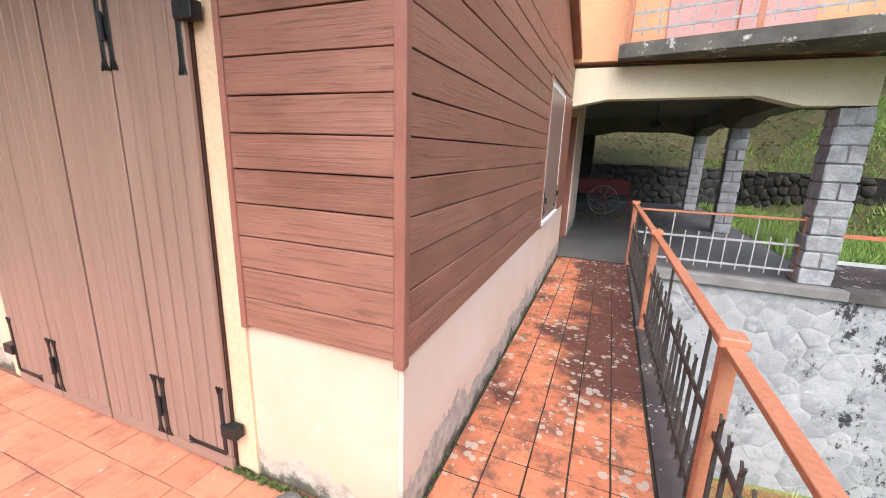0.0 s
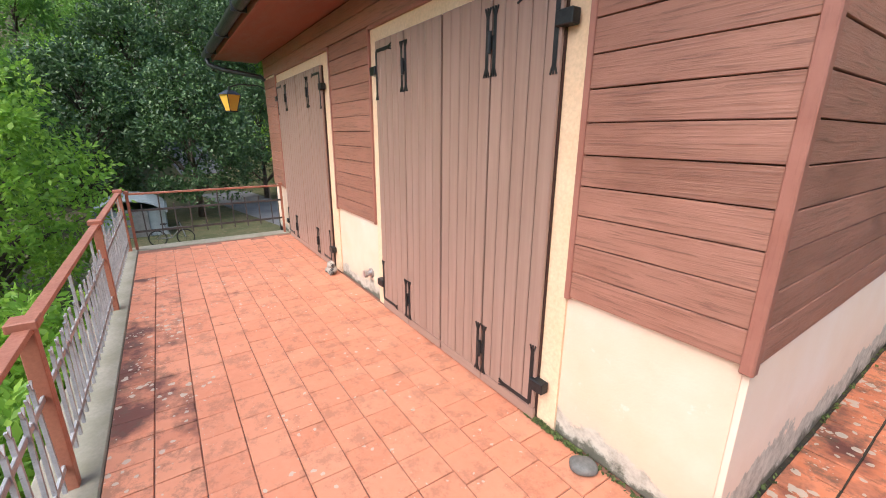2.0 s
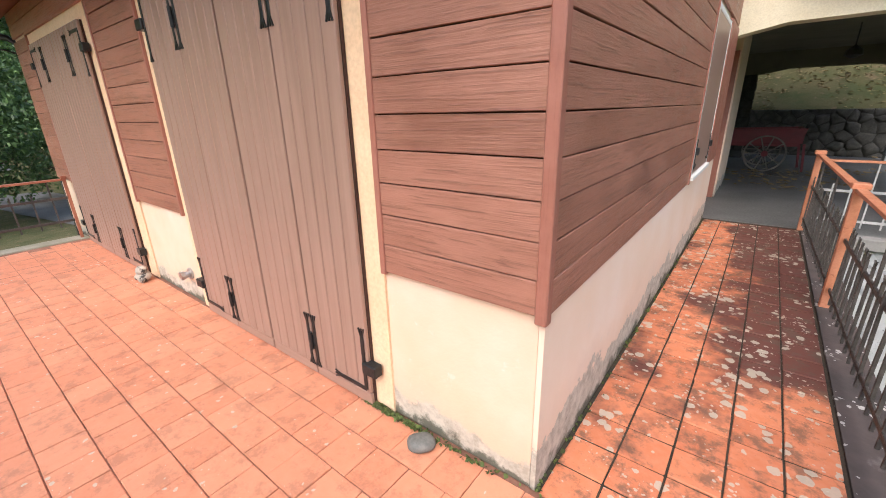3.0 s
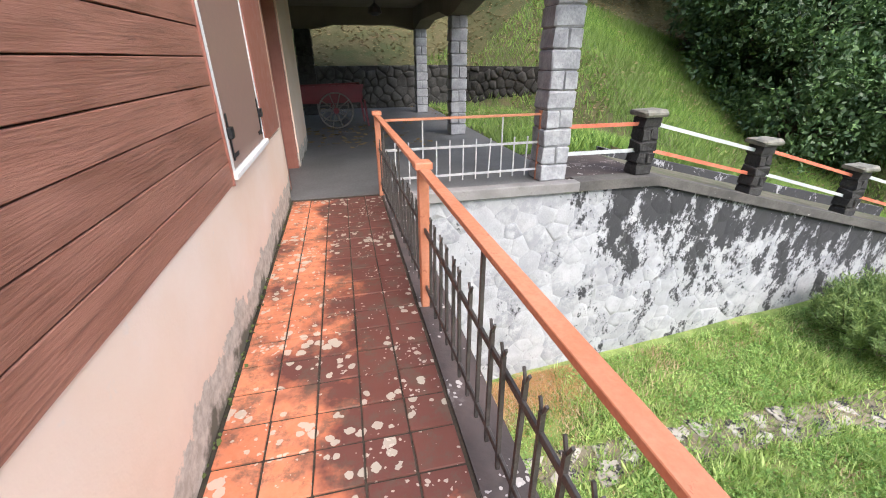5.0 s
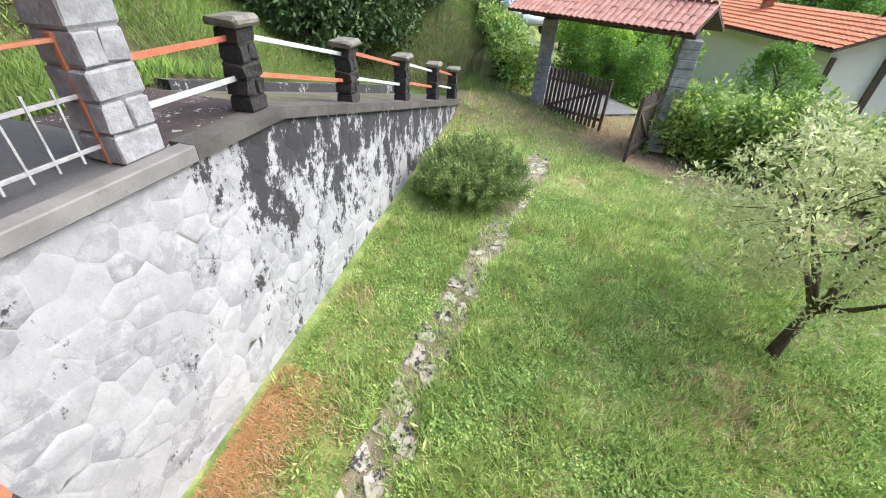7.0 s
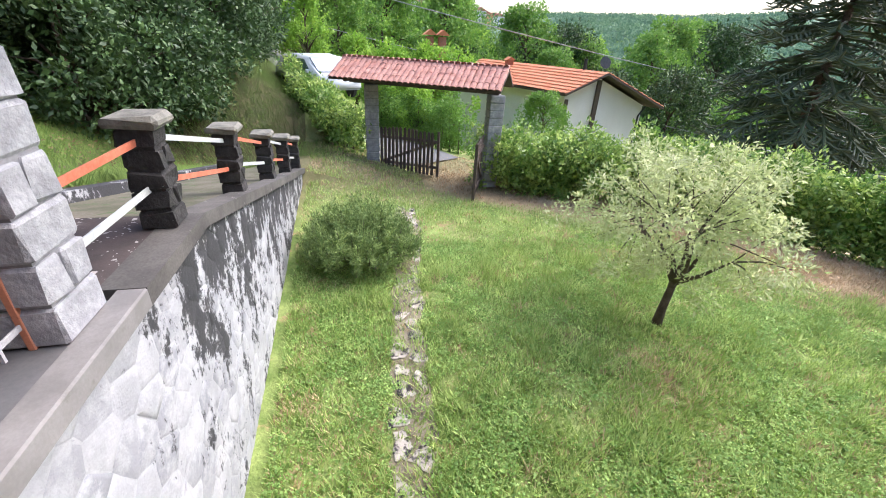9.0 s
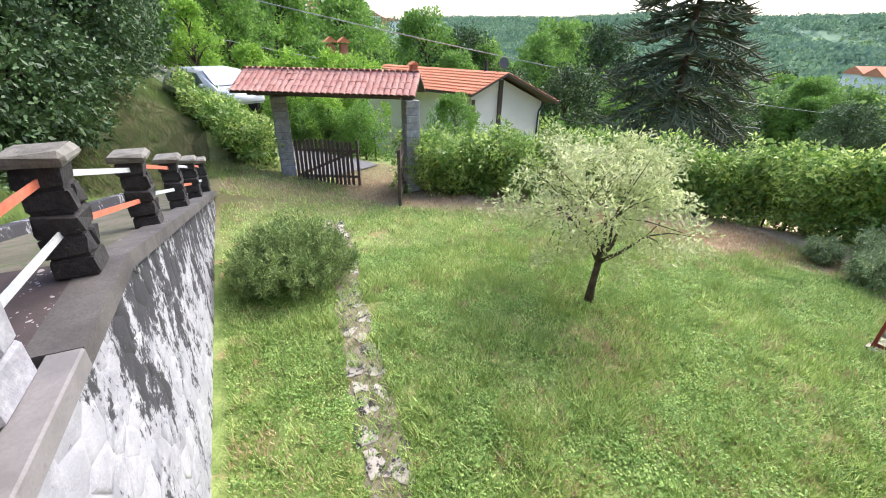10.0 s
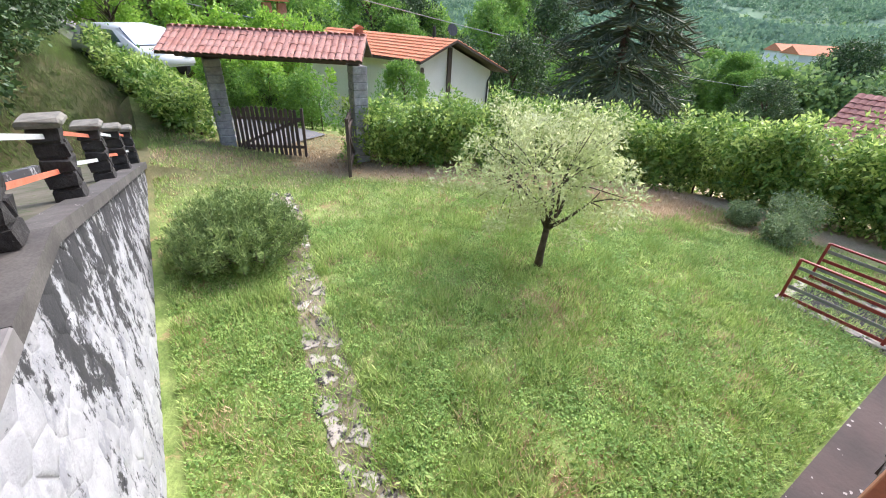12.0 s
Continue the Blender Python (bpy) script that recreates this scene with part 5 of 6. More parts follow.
def plant(kind, x, y, scale, turn=0.0, sink=0.0):
    if kind not in spots:
        kind.matrix_basis = Matrix.LocRotScale((x, y, ground_z(x, y) - sink), Euler((0, 0, turn)), (scale,) * 3)
        spots.append(kind)
        return kind
    ob = copy_thing(kind, Matrix.LocRotScale((x, y, ground_z(x, y) - sink), Euler((0, 0, turn)), None))
    ob.scale = (scale,) * 3
    return ob


for i, (x, y, s, k) in enumerate(((13.0, 11.3, 0.95, 0), (16.4, 10.6, 0.85, 0), (19.6, 9.2, 0.8, 0), (17.5, 13.8, 1.1, 0), (21.5, 11.5, 1.0, 0), (9.6, 16.0, 1.0, 0), (24.5, 9.0, 0.8, 1),
                                  (-13.0, -5.2, 0.85, 1), (-16.0, -8.5, 1.0, 1), (-11.5, -8.2, 0.7, 1))):
    plant(near_kinds[k], x, y, s, i * 1.7)
r5 = random.Random(77)
# behind the drive
for x, y, s, k in ((26, 5.5, 0.6, 2), (29, 3.0, 0.65, 2), (31, 7.5, 0.85, 2), (33, 0.0, 0.8, 2), (30, -3.0, 0.5, 2), (36, 4, 1.0, 1), (40, -3, 1.0, 1), (38, 10, 1.1, 1), (44, 6, 1.2, 1), (48, -10, 1.0, 0), (36, -8, 0.85, 1)):
    plant(kinds[k], x, y, s, r5.uniform(0, 6))
# valley beyond the neighbour's house
for i in range(75):
    x, y = r5.uniform(28, 95), r5.uniform(-62, 0)
    s = 0.6 * x - 0.8 * y
    if s < 42 and not (x < 27 and y < -20):
        continue
    plant(kinds[r5.choice((0, 1, 1, 2))], x, y, r5.uniform(0.7, 1.15) * (0.8 if s < 60 else 1.15), r5.uniform(0, 6), 0.8)
for i in range(46):
    x, y = r5.uniform(6, 60), r5.uniform(-120, -34)
    plant(kinds[r5.choice((0, 1, 1, 2))], x, y, r5.uniform(0.8, 1.2) * (0.9 if y > -60 else 1.3), r5.uniform(0, 6), 1.0)
for x, y, s, k in ((25, -17, 0.95, 0), (28, -14, 0.9, 0), (24, -20.5, 0.7, 1), (26, -24, 0.9, 1), (14, -17, 0.45, 2), (11, -19, 0.4, 2), (17, -14.5, 0.4, 2), (19, -19, 0.4, 1), (13, -25, 0.6, 2)):
    plant(kinds[k], x, y, s, r5.uniform(0, 6), 0.4)
# woods behind the drive and over the bank
for x, y, s, k in ((40, -16, 1.1, 1), (44, 0, 1.5, 1), (46, 9, 1.5, 2), (50, -7, 1.7, 1), (52, 4, 1.8, 0), (54, 14, 1.6, 1), (58, -2, 1.9, 1), (62, -14, 1.8, 2), (64, 8, 1.9, 1), (56, -20, 1.5, 0), (48, -24, 1.3, 1), (34, 14, 1.2, 2), (39, 17, 1.4, 1), (50, -16.8, 1.65, 1), (50, -22, 1.5, 0), (50, -27.6, 1.35, 2), (50, -35, 1.75, 1), (50, -44, 1.8, 0), (50, -1.7, 1.5, 2), (56, -9, 1.8, 1), (46, -31, 1.5, 1), (60, -30, 1.9, 2), (60, -48, 2.0, 1), (17.2, -4.3, 0.42, 1), (19.5, 0.6, 0.4, 2), (24, 1.2, 0.5, 2), (26, -1.0, 0.5, 2)):
    plant(kinds[k], x, y, s, r5.uniform(0, 6), 0.3)
for x, y, s, sink in ((12.6, 9.6, 0.8, 1.5), (15.0, 8.9, 0.85, 1.7), (17.6, 8.3, 0.85, 1.7), (20.4, 8.2, 0.8, 1.5), (23.2, 8.6, 0.9, 1.5), (14.5, 12.0, 1.2, 1.5), (19, 12.5, 1.3, 1.5)):
    plant(near_kinds[0], x, y, s, r5.uniform(0, 6), sink)
# extra trees high on the back slope, added so their crowns shade the bank
for x, y, s in ((-4, 19, 1.1), (1, 20, 1.2), (5.5, 18.5, 1.1), (9, 20, 1.2), (12, 17.5, 1.1), (-8, 17, 1.2), (3, 25, 1.4), (10, 26, 1.4)):
    plant(kinds[0], x, y, s, r5.uniform(0, 6), 0.3)
# wooded slope behind the terrace
for x, y, s, k in ((-26, -1.5, 1.0, 0), (-29, -6, 1.1, 0), (-31, 3, 1.0, 0), (-24, -9, 0.95, 1), (-35, 8, 1.0, 1), (-33, -12, 1.1, 1)):
    plant(kinds[k], x, y + 1.5, s, r5.uniform(0, 6), 0.2)
for i in range(60):
    x, y = r5.uniform(-72, -36), r5.uniform(-40, 34)
    plant(kinds[r5.choice((0, 1, 1, 2))], x, y, r5.uniform(0.9, 1.4), r5.uniform(0, 6), 0.5)
for i in range(16):
    x, y = r5.uniform(-4, 40), r5.uniform(19, 34)
    plant(kinds[r5.choice((0, 1))], x, y, r5.uniform(0.8, 1.2), r5.uniform(0, 6), 0.3)

# monkey puzzle tree
ara = thing("monkey_puzzle_tree", "dark monkey puzzle tree with drooping rope-like branches", "tree", place=(15.2, -15.2, ground_z(15.2, -15.2)))
part("trunk", tube_bm([(0, 0, -0.5), (0, 0, 5), (0.1, 0, 12)], [0.28, 0.22, 0.04], 9), BARK, ara, smooth=True)
bm = bmesh.new()
for w in range(24):
    z = 0.9 + w * 0.44
    reach = 4.4 * (1 - (z / 12.9) ** 2.4) + 0.3
    for b in range(9):
        a = b * 0.698 + w * 0.37 + r5.uniform(-0.15, 0.15)
        l = reach * r5.uniform(0.55, 1.18)
        z = 0.9 + w * 0.44 + r5.uniform(-0.5, 0.5)
        dx, dy = math.cos(a), math.sin(a)
        sag = (0.55 - 0.6 * z / 12.0) * l * r5.uniform(0.7, 1.3)
        pts = [(0, 0, z), (dx * l * 0.45, dy * l * 0.45, z - sag * 0.35), (dx * l * 0.8, dy * l * 0.8, z - sag), (dx * l, dy * l, z - sag * 0.9 + 0.2)]
        tube_bm(pts, [0.06, 0.055, 0.05, 0.02], 5, bm)
        for k in range(16):
            t = 0.25 + 0.05 * k
            p = Vector(pts[1]).lerp(Vector(pts[2]), (t - 0.35) * 1.6)
            side = 1 if k % 2 else -1
            e = p + Vector((dx * 0.4 - side * dy * 0.5, dy * 0.4 + side * dx * 0.5, -0.4 + 0.4 * z / 12 + r5.uniform(-0.2, 0.2))) * r5.uniform(0.8, 1.7)
            tube_bm([tuple(p), tuple(p.lerp(e, 0.55) + Vector((0, 0, -0.12))), tuple(e)], [0.03, 0.042, 0.016], 4, bm)
part("foliage", bm, ARAUCARIA, ara)


# ---- tiled gate at the end of the garden ----
GATE_Z = -2.48
gate_dir = Vector((14.0 - 12.05, 2.9 + 0.3, 0)).normalized()
gate_turn = math.degrees(math.atan2(gate_dir.y, gate_dir.x))
stone_pillar("gate_pillar", "grey stone gate pillar under the tiled roof", 14.0, 2.9, 0.4, 13, 0.195, STONE_GREY, None, "gate pillars", GATE_Z)
stone_pillar("gate_pillar", "grey stone gate pillar beside the laurel hedge", 12.05, -0.3, 0.4, 13, 0.195, STONE_GREY, None, "gate pillars", GATE_Z)
GATE_L = 4.9
gate_roof = thing("gate_roof", "small pitched roof of weathered red tiles over the gate", "roof", place=(13.17, 1.55, 0.06), turn=gate_turn)
part("beam", box_bm(-GATE_L / 2 + 0.2, GATE_L / 2 - 0.2, -0.1, 0.1, 0.0, 0.16, 0.006), DARK_WOOD, gate_roof)
for s in (-1, 1):
    part("rafter", bar_bm((s * 2.0, -0.75, 0.12), (s * 2.0, 0.75, 0.12), 0.09, 0.1), DARK_WOOD, gate_roof)
part("deck", prism([(-0.85, 0.16), (0.0, 0.62), (0.85, 0.16), (0.85, 0.12), (0, 0.56), (-0.85, 0.12)], "x", -GATE_L / 2, GATE_L / 2), DARK_WOOD, gate_roof)


def barrel(length, radius, thick, material, sides=6):
    bm = bmesh.new()
    rows = []
    for x, k in ((0, 1.0), (length, 0.86)):
        rows.append([bm.verts.new((radius * k * math.cos(math.pi * i / sides), x, 0.55 * radius * k * math.sin(math.pi * i / sides) + t)) for t in (0, -thick) for i in range(sides + 1)])
    n = sides + 1
    for i in range(sides):
        bm.faces.new((rows[0][i], rows[0][i + 1], rows[1][i + 1], rows[1][i]))
        bm.faces.new((rows[0][i], rows[0][i + 1], rows[0][n + i + 1], rows[0][n + i]))
    return mesh_of("roof_tile", bm, material)


TILE_ONE = surface("weathered_roof_tile_piece", (0.47, 0.22, 0.17), (0.6, 0.34, 0.28), 4, 0.85, kind="World", worn=(0.2, 0.14, 0.11), worn_at=0.6)
piece = barrel(0.31, 0.085, 0.018, TILE_ONE)
slope = math.degrees(math.atan2(0.46, 0.85))
for side in (0, 1):
    for r in range(4):
        for i in range(30):
            ob = part("roof_tile", piece, TILE_ONE, gate_roof)
            u, d = -GATE_L / 2 + 0.09 + i * 0.163, 0.9 - r * 0.235
            h = 0.64 - d * 0.541 + 0.018
            ob.matrix_basis = pose(u if not side else -u, -d if not side else d, h, slope + random.gauss(0, 0.8), 0, 180 * side + random.gauss(0, 1.0))
ridge = barrel(0.36, 0.1, 0.02, TILE_ONE)
for i in range(15):
    part("ridge_tile", ridge, TILE_ONE, gate_roof).matrix_basis = pose(GATE_L / 2 - i * 0.322, 0, 0.63, 0, 0, 90 + random.gauss(0, 1.2))


def picket_gate(label, hinge, end, height):
    a, b = Vector(hinge), Vector(end)
    d = b - a
    ob = thing("picket_gate", label, "gate", "gate leaves", a, math.degrees(math.atan2(d.y, d.x)))
    n = int(d.length / 0.125)
    for i in range(n):
        x = 0.06 + i * (d.length - 0.1) / n
        h = height + random.uniform(-0.04, 0.04)
        bm = prism([(-h / 2, -0.042), (h / 2 - 0.05, -0.042), (h / 2, 0.0), (h / 2 - 0.05, 0.042), (-h / 2, 0.042)], "y", -0.012, 0.012)
        p = part("picket", bm, DARK_WOOD, ob)
        p.matrix_basis = Matrix.Translation((x, -0.03, 0.06 + h / 2)) @ Euler((random.gauss(0, 0.01), -math.pi / 2 + random.gauss(0, 0.012), 0)).to_matrix().to_4x4()
    for z in (0.3, height - 0.25):
        part("rail", box_bm(0, d.length, -0.015, 0.025, z - 0.04, z + 0.04, 0.004), DARK_WOOD, ob)
    part("brace", bar_bm((0.05, 0.01, 0.3), (d.length - 0.05, 0.01, height - 0.25), 0.03, 0.08), DARK_WOOD, ob)
    part("end_post", box_bm(d.length - 0.02, d.length + 0.05, -0.04, 0.04, 0.0, height + 0.05, 0.006), DARK_WOOD, ob)
    return ob


picket_gate("open dark weathered picket gate leaf by the stone pillar", (13.8, 2.68, GATE_Z), (12.93, 1.05, GATE_Z), 1.32)
picket_gate("open dark weathered picket gate leaf against the hedge", (11.95, -0.05, GATE_Z), (10.88, 0.48, GATE_Z), 1.45)


# ---- neighbour's house ----
def pan_roof(name, a, u, v, waves, rows, material, parent):
    """A tiled slope from corner a along u and up v: rolls along the slope, steps at each course."""
    a, u, v = Vector(a), Vector(u), Vector(v)
    n = u.cross(v).normalized()
    if n.z < 0:
        n = -n
    vs, fs = [], []
    cols = waves * 4
    for r in range(rows):
        for t, lift in ((r / rows, 0.05), ((r + 1) / rows, 0.015)):
            for c in range(cols + 1):
                w = 0.045 * abs(math.sin(math.pi * c / 4))
                vs.append(tuple(a + u * (c / cols) + v * t + n * (w + lift)))
    for r in range(rows * 2 - 1):
        for c in range(cols):
            i = r * (cols + 1) + c
            fs.append((i, i + 1, i + cols + 2, i + cols + 1))
    return part(name, raw_mesh(name, vs, fs, material), material, parent)


house = thing("neighbour_house", "white rendered house with an orange tiled roof below the hedge", "house")
L, A, R = Vector((20.3, -6.3, -0.75)), Vector((20.9, -8.75, 0.2)), Vector((22.0, -13.3, -1.5))
DEEP = Vector((9.5, 3.2, 0))
bm = bmesh.new()
f = [L + Vector((0.1, -0.5, -0.12)), A + Vector((0, 0, -0.25)), R + Vector((-0.2, 0.95, 0.06)), Vector((21.8, -12.4, -7)), Vector((20.4, -6.8, -7))]
front, back = [bm.verts.new(p) for p in f], [bm.verts.new(p + DEEP) for p in f]
bm.faces.new(front), bm.faces.new(back[::-1])
for k in range(5):
    bm.faces.new((front[k], back[k], back[(k + 1) % 5], front[(k + 1) % 5]))
wall_n = part("wall", bm, HOUSE_WHITE, house)
OUT = Vector((-0.55, -0.18, 0))
deck = bmesh.new()
for p, q in ((L, A), (A, R)):
    vs = [deck.verts.new(c + e + Vector((0, 0, h))) for h in (0, -0.09) for c, e in ((p, OUT), (q, OUT), (q, DEEP), (p, DEEP))]
    for idx in ((0, 1, 2, 3), (7, 6, 5, 4), (0, 4, 5, 1), (1, 5, 6, 2), (2, 6, 7, 3), (3, 7, 4, 0)):
        deck.faces.new([vs[i] for i in idx])
roof_n = part("roof", deck, DARK_WOOD, house, "brown timber roof edge")
pan_roof("tiles", L + OUT, DEEP - OUT, A - L, 40, 8, ROOF_ORANGE, roof_n)
pan_roof("tiles", R + OUT, DEEP - OUT, A - R, 40, 12, ROOF_ORANGE, roof_n)
part("timber_post", bar_bm(tuple(A + Vector((-0.1, -0.05, -0.35))), tuple(A + Vector((-0.08, -0.05, -6))), 0.22, 0.12), DARK_WOOD, house, "dark red-brown timber post")
part("timber_post", bar_bm(tuple(L + Vector((0.08, -0.62, -0.3))), tuple(L + Vector((0.08, -0.62, -6))), 0.16, 0.1), DARK_WOOD, house)
part("downpipe", tube_bm([tuple(R + Vector((-0.25, 0.8, 0))), tuple(R + Vector((-0.3, 1.15, -0.5))), tuple(R + Vector((-0.34, 1.2, -5)))], 0.05, 7), GUTTER, house)
for t, k in ((0.62, 0.6),):
    c = A + DEEP * t + Vector((0, k, 0))
    ch = part("chimney", box_bm(c.x - 0.2, c.x + 0.2, c.y - 0.2, c.y + 0.2, c.z - 0.4, c.z + 0.16, 0.01), ROOF_TILE, house)
    part("chimney_roof", prism([(c.y - 0.3, c.z + 0.16), (c.y, c.z + 0.34), (c.y + 0.3, c.z + 0.16)], "x", c.x - 0.3, c.x + 0.3), ROOF_ORANGE, ch)
part("flue", tube_bm([tuple(A + DEEP * 0.1 + Vector((0, 0, -0.1))), tuple(A + DEEP * 0.1 + Vector((0, 0, 0.55)))], 0.09, 8), GUTTER, house)
part("satellite_dish", tube_bm([tuple(A + DEEP * 0.04 + Vector((0, -0.5, 0.4))), tuple(A + DEEP * 0.04 + Vector((-0.12, -0.5, 0.44)))], [0.22, 0.3], 14), GUTTER, house)

chimneys = thing("twin_chimneys", "two small brick chimneys with orange tiled caps", "chimney", place=(25.5, -0.95, 0.55))
for k, dx in enumerate((0.0, 0.75)):
    ch = part("stack", box_bm(dx * 0.3 - 0.2, dx * 0.3 + 0.2, -dx - 0.2, -dx + 0.2, -3.0, 0.85, 0.01), ROOF_TILE, chimneys)
    part("cap", prism([(-dx - 0.36, 0.92), (-dx, 1.2), (-dx + 0.36, 0.92)], "x", dx * 0.3 - 0.34, dx * 0.3 + 0.34), ROOF_ORANGE, ch)

for x, y, seed in ((22.3, 1.6, 171), (22.6, -0.3, 172), (23.3, -2.0, 173)):
    ob = tree("broadleaf_tree", "light green young trees behind the gate", TREE_BRIGHT, 0.95 - ground_z(x, y), 1.5, seed, 44, 60, 0.2, 0.35, "trees behind the gate", 0.1)
    ob.matrix_basis = Matrix.Translation((x, y, ground_z(x, y)))

# house at the lower side, of which the roof shows over the hedge
lower = thing("lower_house", "house with a dull red tiled roof beyond the hedge", "house")
part("wall", box_bm(-9.5, 7.2, -25.5, -20.0, -9, -2.75), HOUSE_WHITE, lower)
pan_roof("roof", (7.75, -19.3, -2.75), (-17.5, 0, 0), (-0.2, -2.6, 1.9), 60, 10, ROOF_PLUM, lower)
pan_roof("roof", (7.75, -25.9, -2.85), (-17.5, 0, 0), (-0.2, 4.0, 2.0), 60, 10, ROOF_PLUM, lower)
part("gable", prism([(-25.5, -2.75), (-20.0, -2.75), (-21.9, -0.95)], "x", 7.0, 7.2), REVEAL, lower)
for dx in (0, 0.6):
    part("chimney_pot", tube_bm([(4.4 - dx, -21.9, -1.2), (4.4 - dx, -21.9, -0.45), (4.4 - dx, -21.9, -0.3)], [0.16, 0.16, 0.24], 9), BEAM, lower)

# ---- parked car on the drive ----
car = thing("parked_car", "pale silver car parked on the drive behind the hedge", "car", place=(19.4, 4.75, ground_z(19.4, 4.75) + 0.35), turn=32)
side = [(-2.0, 0.35), (-1.95, 0.75), (-1.5, 0.9), (-0.85, 1.42), (0.3, 1.5), (1.2, 1.42), (1.85, 0.95), (2.0, 0.7), (1.98, 0.3)]
bm = prism(side, "y", -0.82, 0.82)
bmesh.ops.bevel(bm, geom=list(bm.edges), offset=0.07, segments=2, affect="EDGES")
part("body", bm, CAR_PAINT, car, smooth=True)
part("windscreen", prism([(-1.46, 0.95), (-0.9, 1.4), (-0.86, 1.38), (-1.4, 0.93)], "y", -0.7, 0.7), GLASS_DARK, car, "dark glass").matrix_basis = pose(-0.03, 0, 0.02)
for s in (-1, 1):
    part("side_window", prism([(-1.05, 0.97), (-0.72, 1.34), (0.9, 1.36), (1.25, 0.97)], "y", s * 0.825 - 0.006, s * 0.825 + 0.006), GLASS_DARK, car)
    part("mirror", box_bm(-1.1, -0.98, s * 0.9 - 0.08, s * 0.9 + 0.08, 0.9, 1.02, 0.02), CAR_PAINT, car)
    part("headlight", box_bm(-2.0, -1.86, s * 0.6 - 0.16, s * 0.6 + 0.16, 0.6, 0.74, 0.03), GLASS_DARK, car)
    for x in (-1.25, 1.25):
        wheel = part("wheel", tube_bm([(x, s * 0.72, 0.3), (x, s * 0.85, 0.3)], 0.31, 18), RUBBER, car)
        part("rim", tube_bm([(x, s * 0.84, 0.3), (x, s * 0.86, 0.3)], 0.2, 12), CHROME, wheel)

# ---- red handcart under the porch ----
CART_WOOD = surface("worn_wheel_wood", (0.13, 0.11, 0.1), (0.2, 0.17, 0.15), 9, 0.8)
cart = thing("handcart", "dark red wooden handcart with spoked wheels on the porch", "cart", place=(0.44, 10.3, 0), turn=4)
part("box_floor", box_bm(-0.9, 0.55, -0.42, 0.42, 0.5, 0.56, 0.006), RED_CART, cart)
for y in (-0.42, 0.38):
    part("side_board", prism([(-0.95, 0.56), (0.55, 0.56), (0.62, 0.86), (-1.0, 0.82)], "y", y, y + 0.04), RED_CART, cart)
part("end_board", box_bm(0.55, 0.59, -0.4, 0.4, 0.56, 0.86, 0.006), RED_CART, cart)
part("end_board", box_bm(-0.95, -0.91, -0.4, 0.4, 0.56, 0.82, 0.006), RED_CART, cart)
part("axle", tube_bm([(0, -0.56, 0.36), (0, 0.56, 0.36)], 0.025, 8), IRON, cart)
for y in (-0.52, 0.52):
    bm = bmesh.new()
    for k in range(28):
        a, b = k * 6.2832 / 28, (k + 1) * 6.2832 / 28
        bar_bm((0.35 * math.cos(a), y, 0.36 + 0.35 * math.sin(a)), (0.35 * math.cos(b), y, 0.36 + 0.35 * math.sin(b)), 0.035, 0.03, bm)
    wheel = part("wheel", bm, CART_WOOD, cart, "worn iron-rimmed wooden wheel")
    part("hub", tube_bm([(0, y - 0.06, 0.36), (0, y + 0.06, 0.36)], 0.06, 10), RED_CART, wheel)
    for k in range(10):
        a = k * 0.6283
        part("spoke", bar_bm((0.05 * math.cos(a), y, 0.36 + 0.05 * math.sin(a)), (0.34 * math.cos(a), y, 0.36 + 0.34 * math.sin(a)), 0.022, 0.022), CART_WOOD, wheel)
for y in (-0.36, 0.36):
    part("prop_leg", bar_bm((0.62, y, 0.55), (0.68, y, 0.0), 0.04, 0.04), RED_CART, cart)
    part("shaft", bar_bm((-0.9, y, 0.52), (-1.7, y * 0.8, 0.3), 0.04, 0.05), RED_CART, cart)
porch_lamp = thing("hanging_porch_lamp", "dark iron lamp hanging from the porch ceiling", "lamp", place=(1.3, 8.4, 2.5))
part("chain", tube_bm([(0, 0, 0), (0, 0, -0.32)], 0.01, 6), IRON, porch_lamp)
part("shade", tube_bm([(0, 0, -0.32), (0, 0, -0.38), (0, 0, -0.46), (0, 0, -0.5)], [0.02, 0.1, 0.12, 0.04], 10), IRON, porch_lamp)

# ---- guard rails of the sunken steps below the terrace ----
BROWN_RED = surface("dark_red_guard_paint", (0.3, 0.03, 0.03), (0.22, 0.03, 0.028), 6, 0.5)
GREY_BAR = surface("grey_guard_paint", (0.2, 0.2, 0.2), (0.28, 0.28, 0.28), 6, 0.6)
for k, (y, x0, x1) in enumerate(((-3.8, 0.2, 2.68), (-4.95, 0.2, 2.68))):
    z = ground_z(2, y)
    ob = thing("guard_rail", "dark red and grey metal guard rail round sunken steps", "railing", "step guard rails", (0, y, z))
    for x in (x1, x1 - 1.28, x0):
        part("post", box_bm(x - 0.02, x + 0.02, -0.02, 0.02, -0.1, 0.78, 0.003), BROWN_RED, ob)
    part("top_rail", box_bm(x0, x1, -0.022, 0.022, 0.76, 0.79, 0.003), BROWN_RED, ob)
    for i, h in enumerate((0.1, 0.28, 0.46, 0.63)):
        part("cross_bar", box_bm(x0, x1, -0.032, -0.021, h - 0.028, h + 0.028, 0.002), BROWN_RED if i % 2 == 0 else GREY_BAR, ob)
kerb = thing("stairwell_kerb", "mossy concrete kerb round the sunken steps", "kerb", place=(0, 0, ground_z(2, -3.9)))
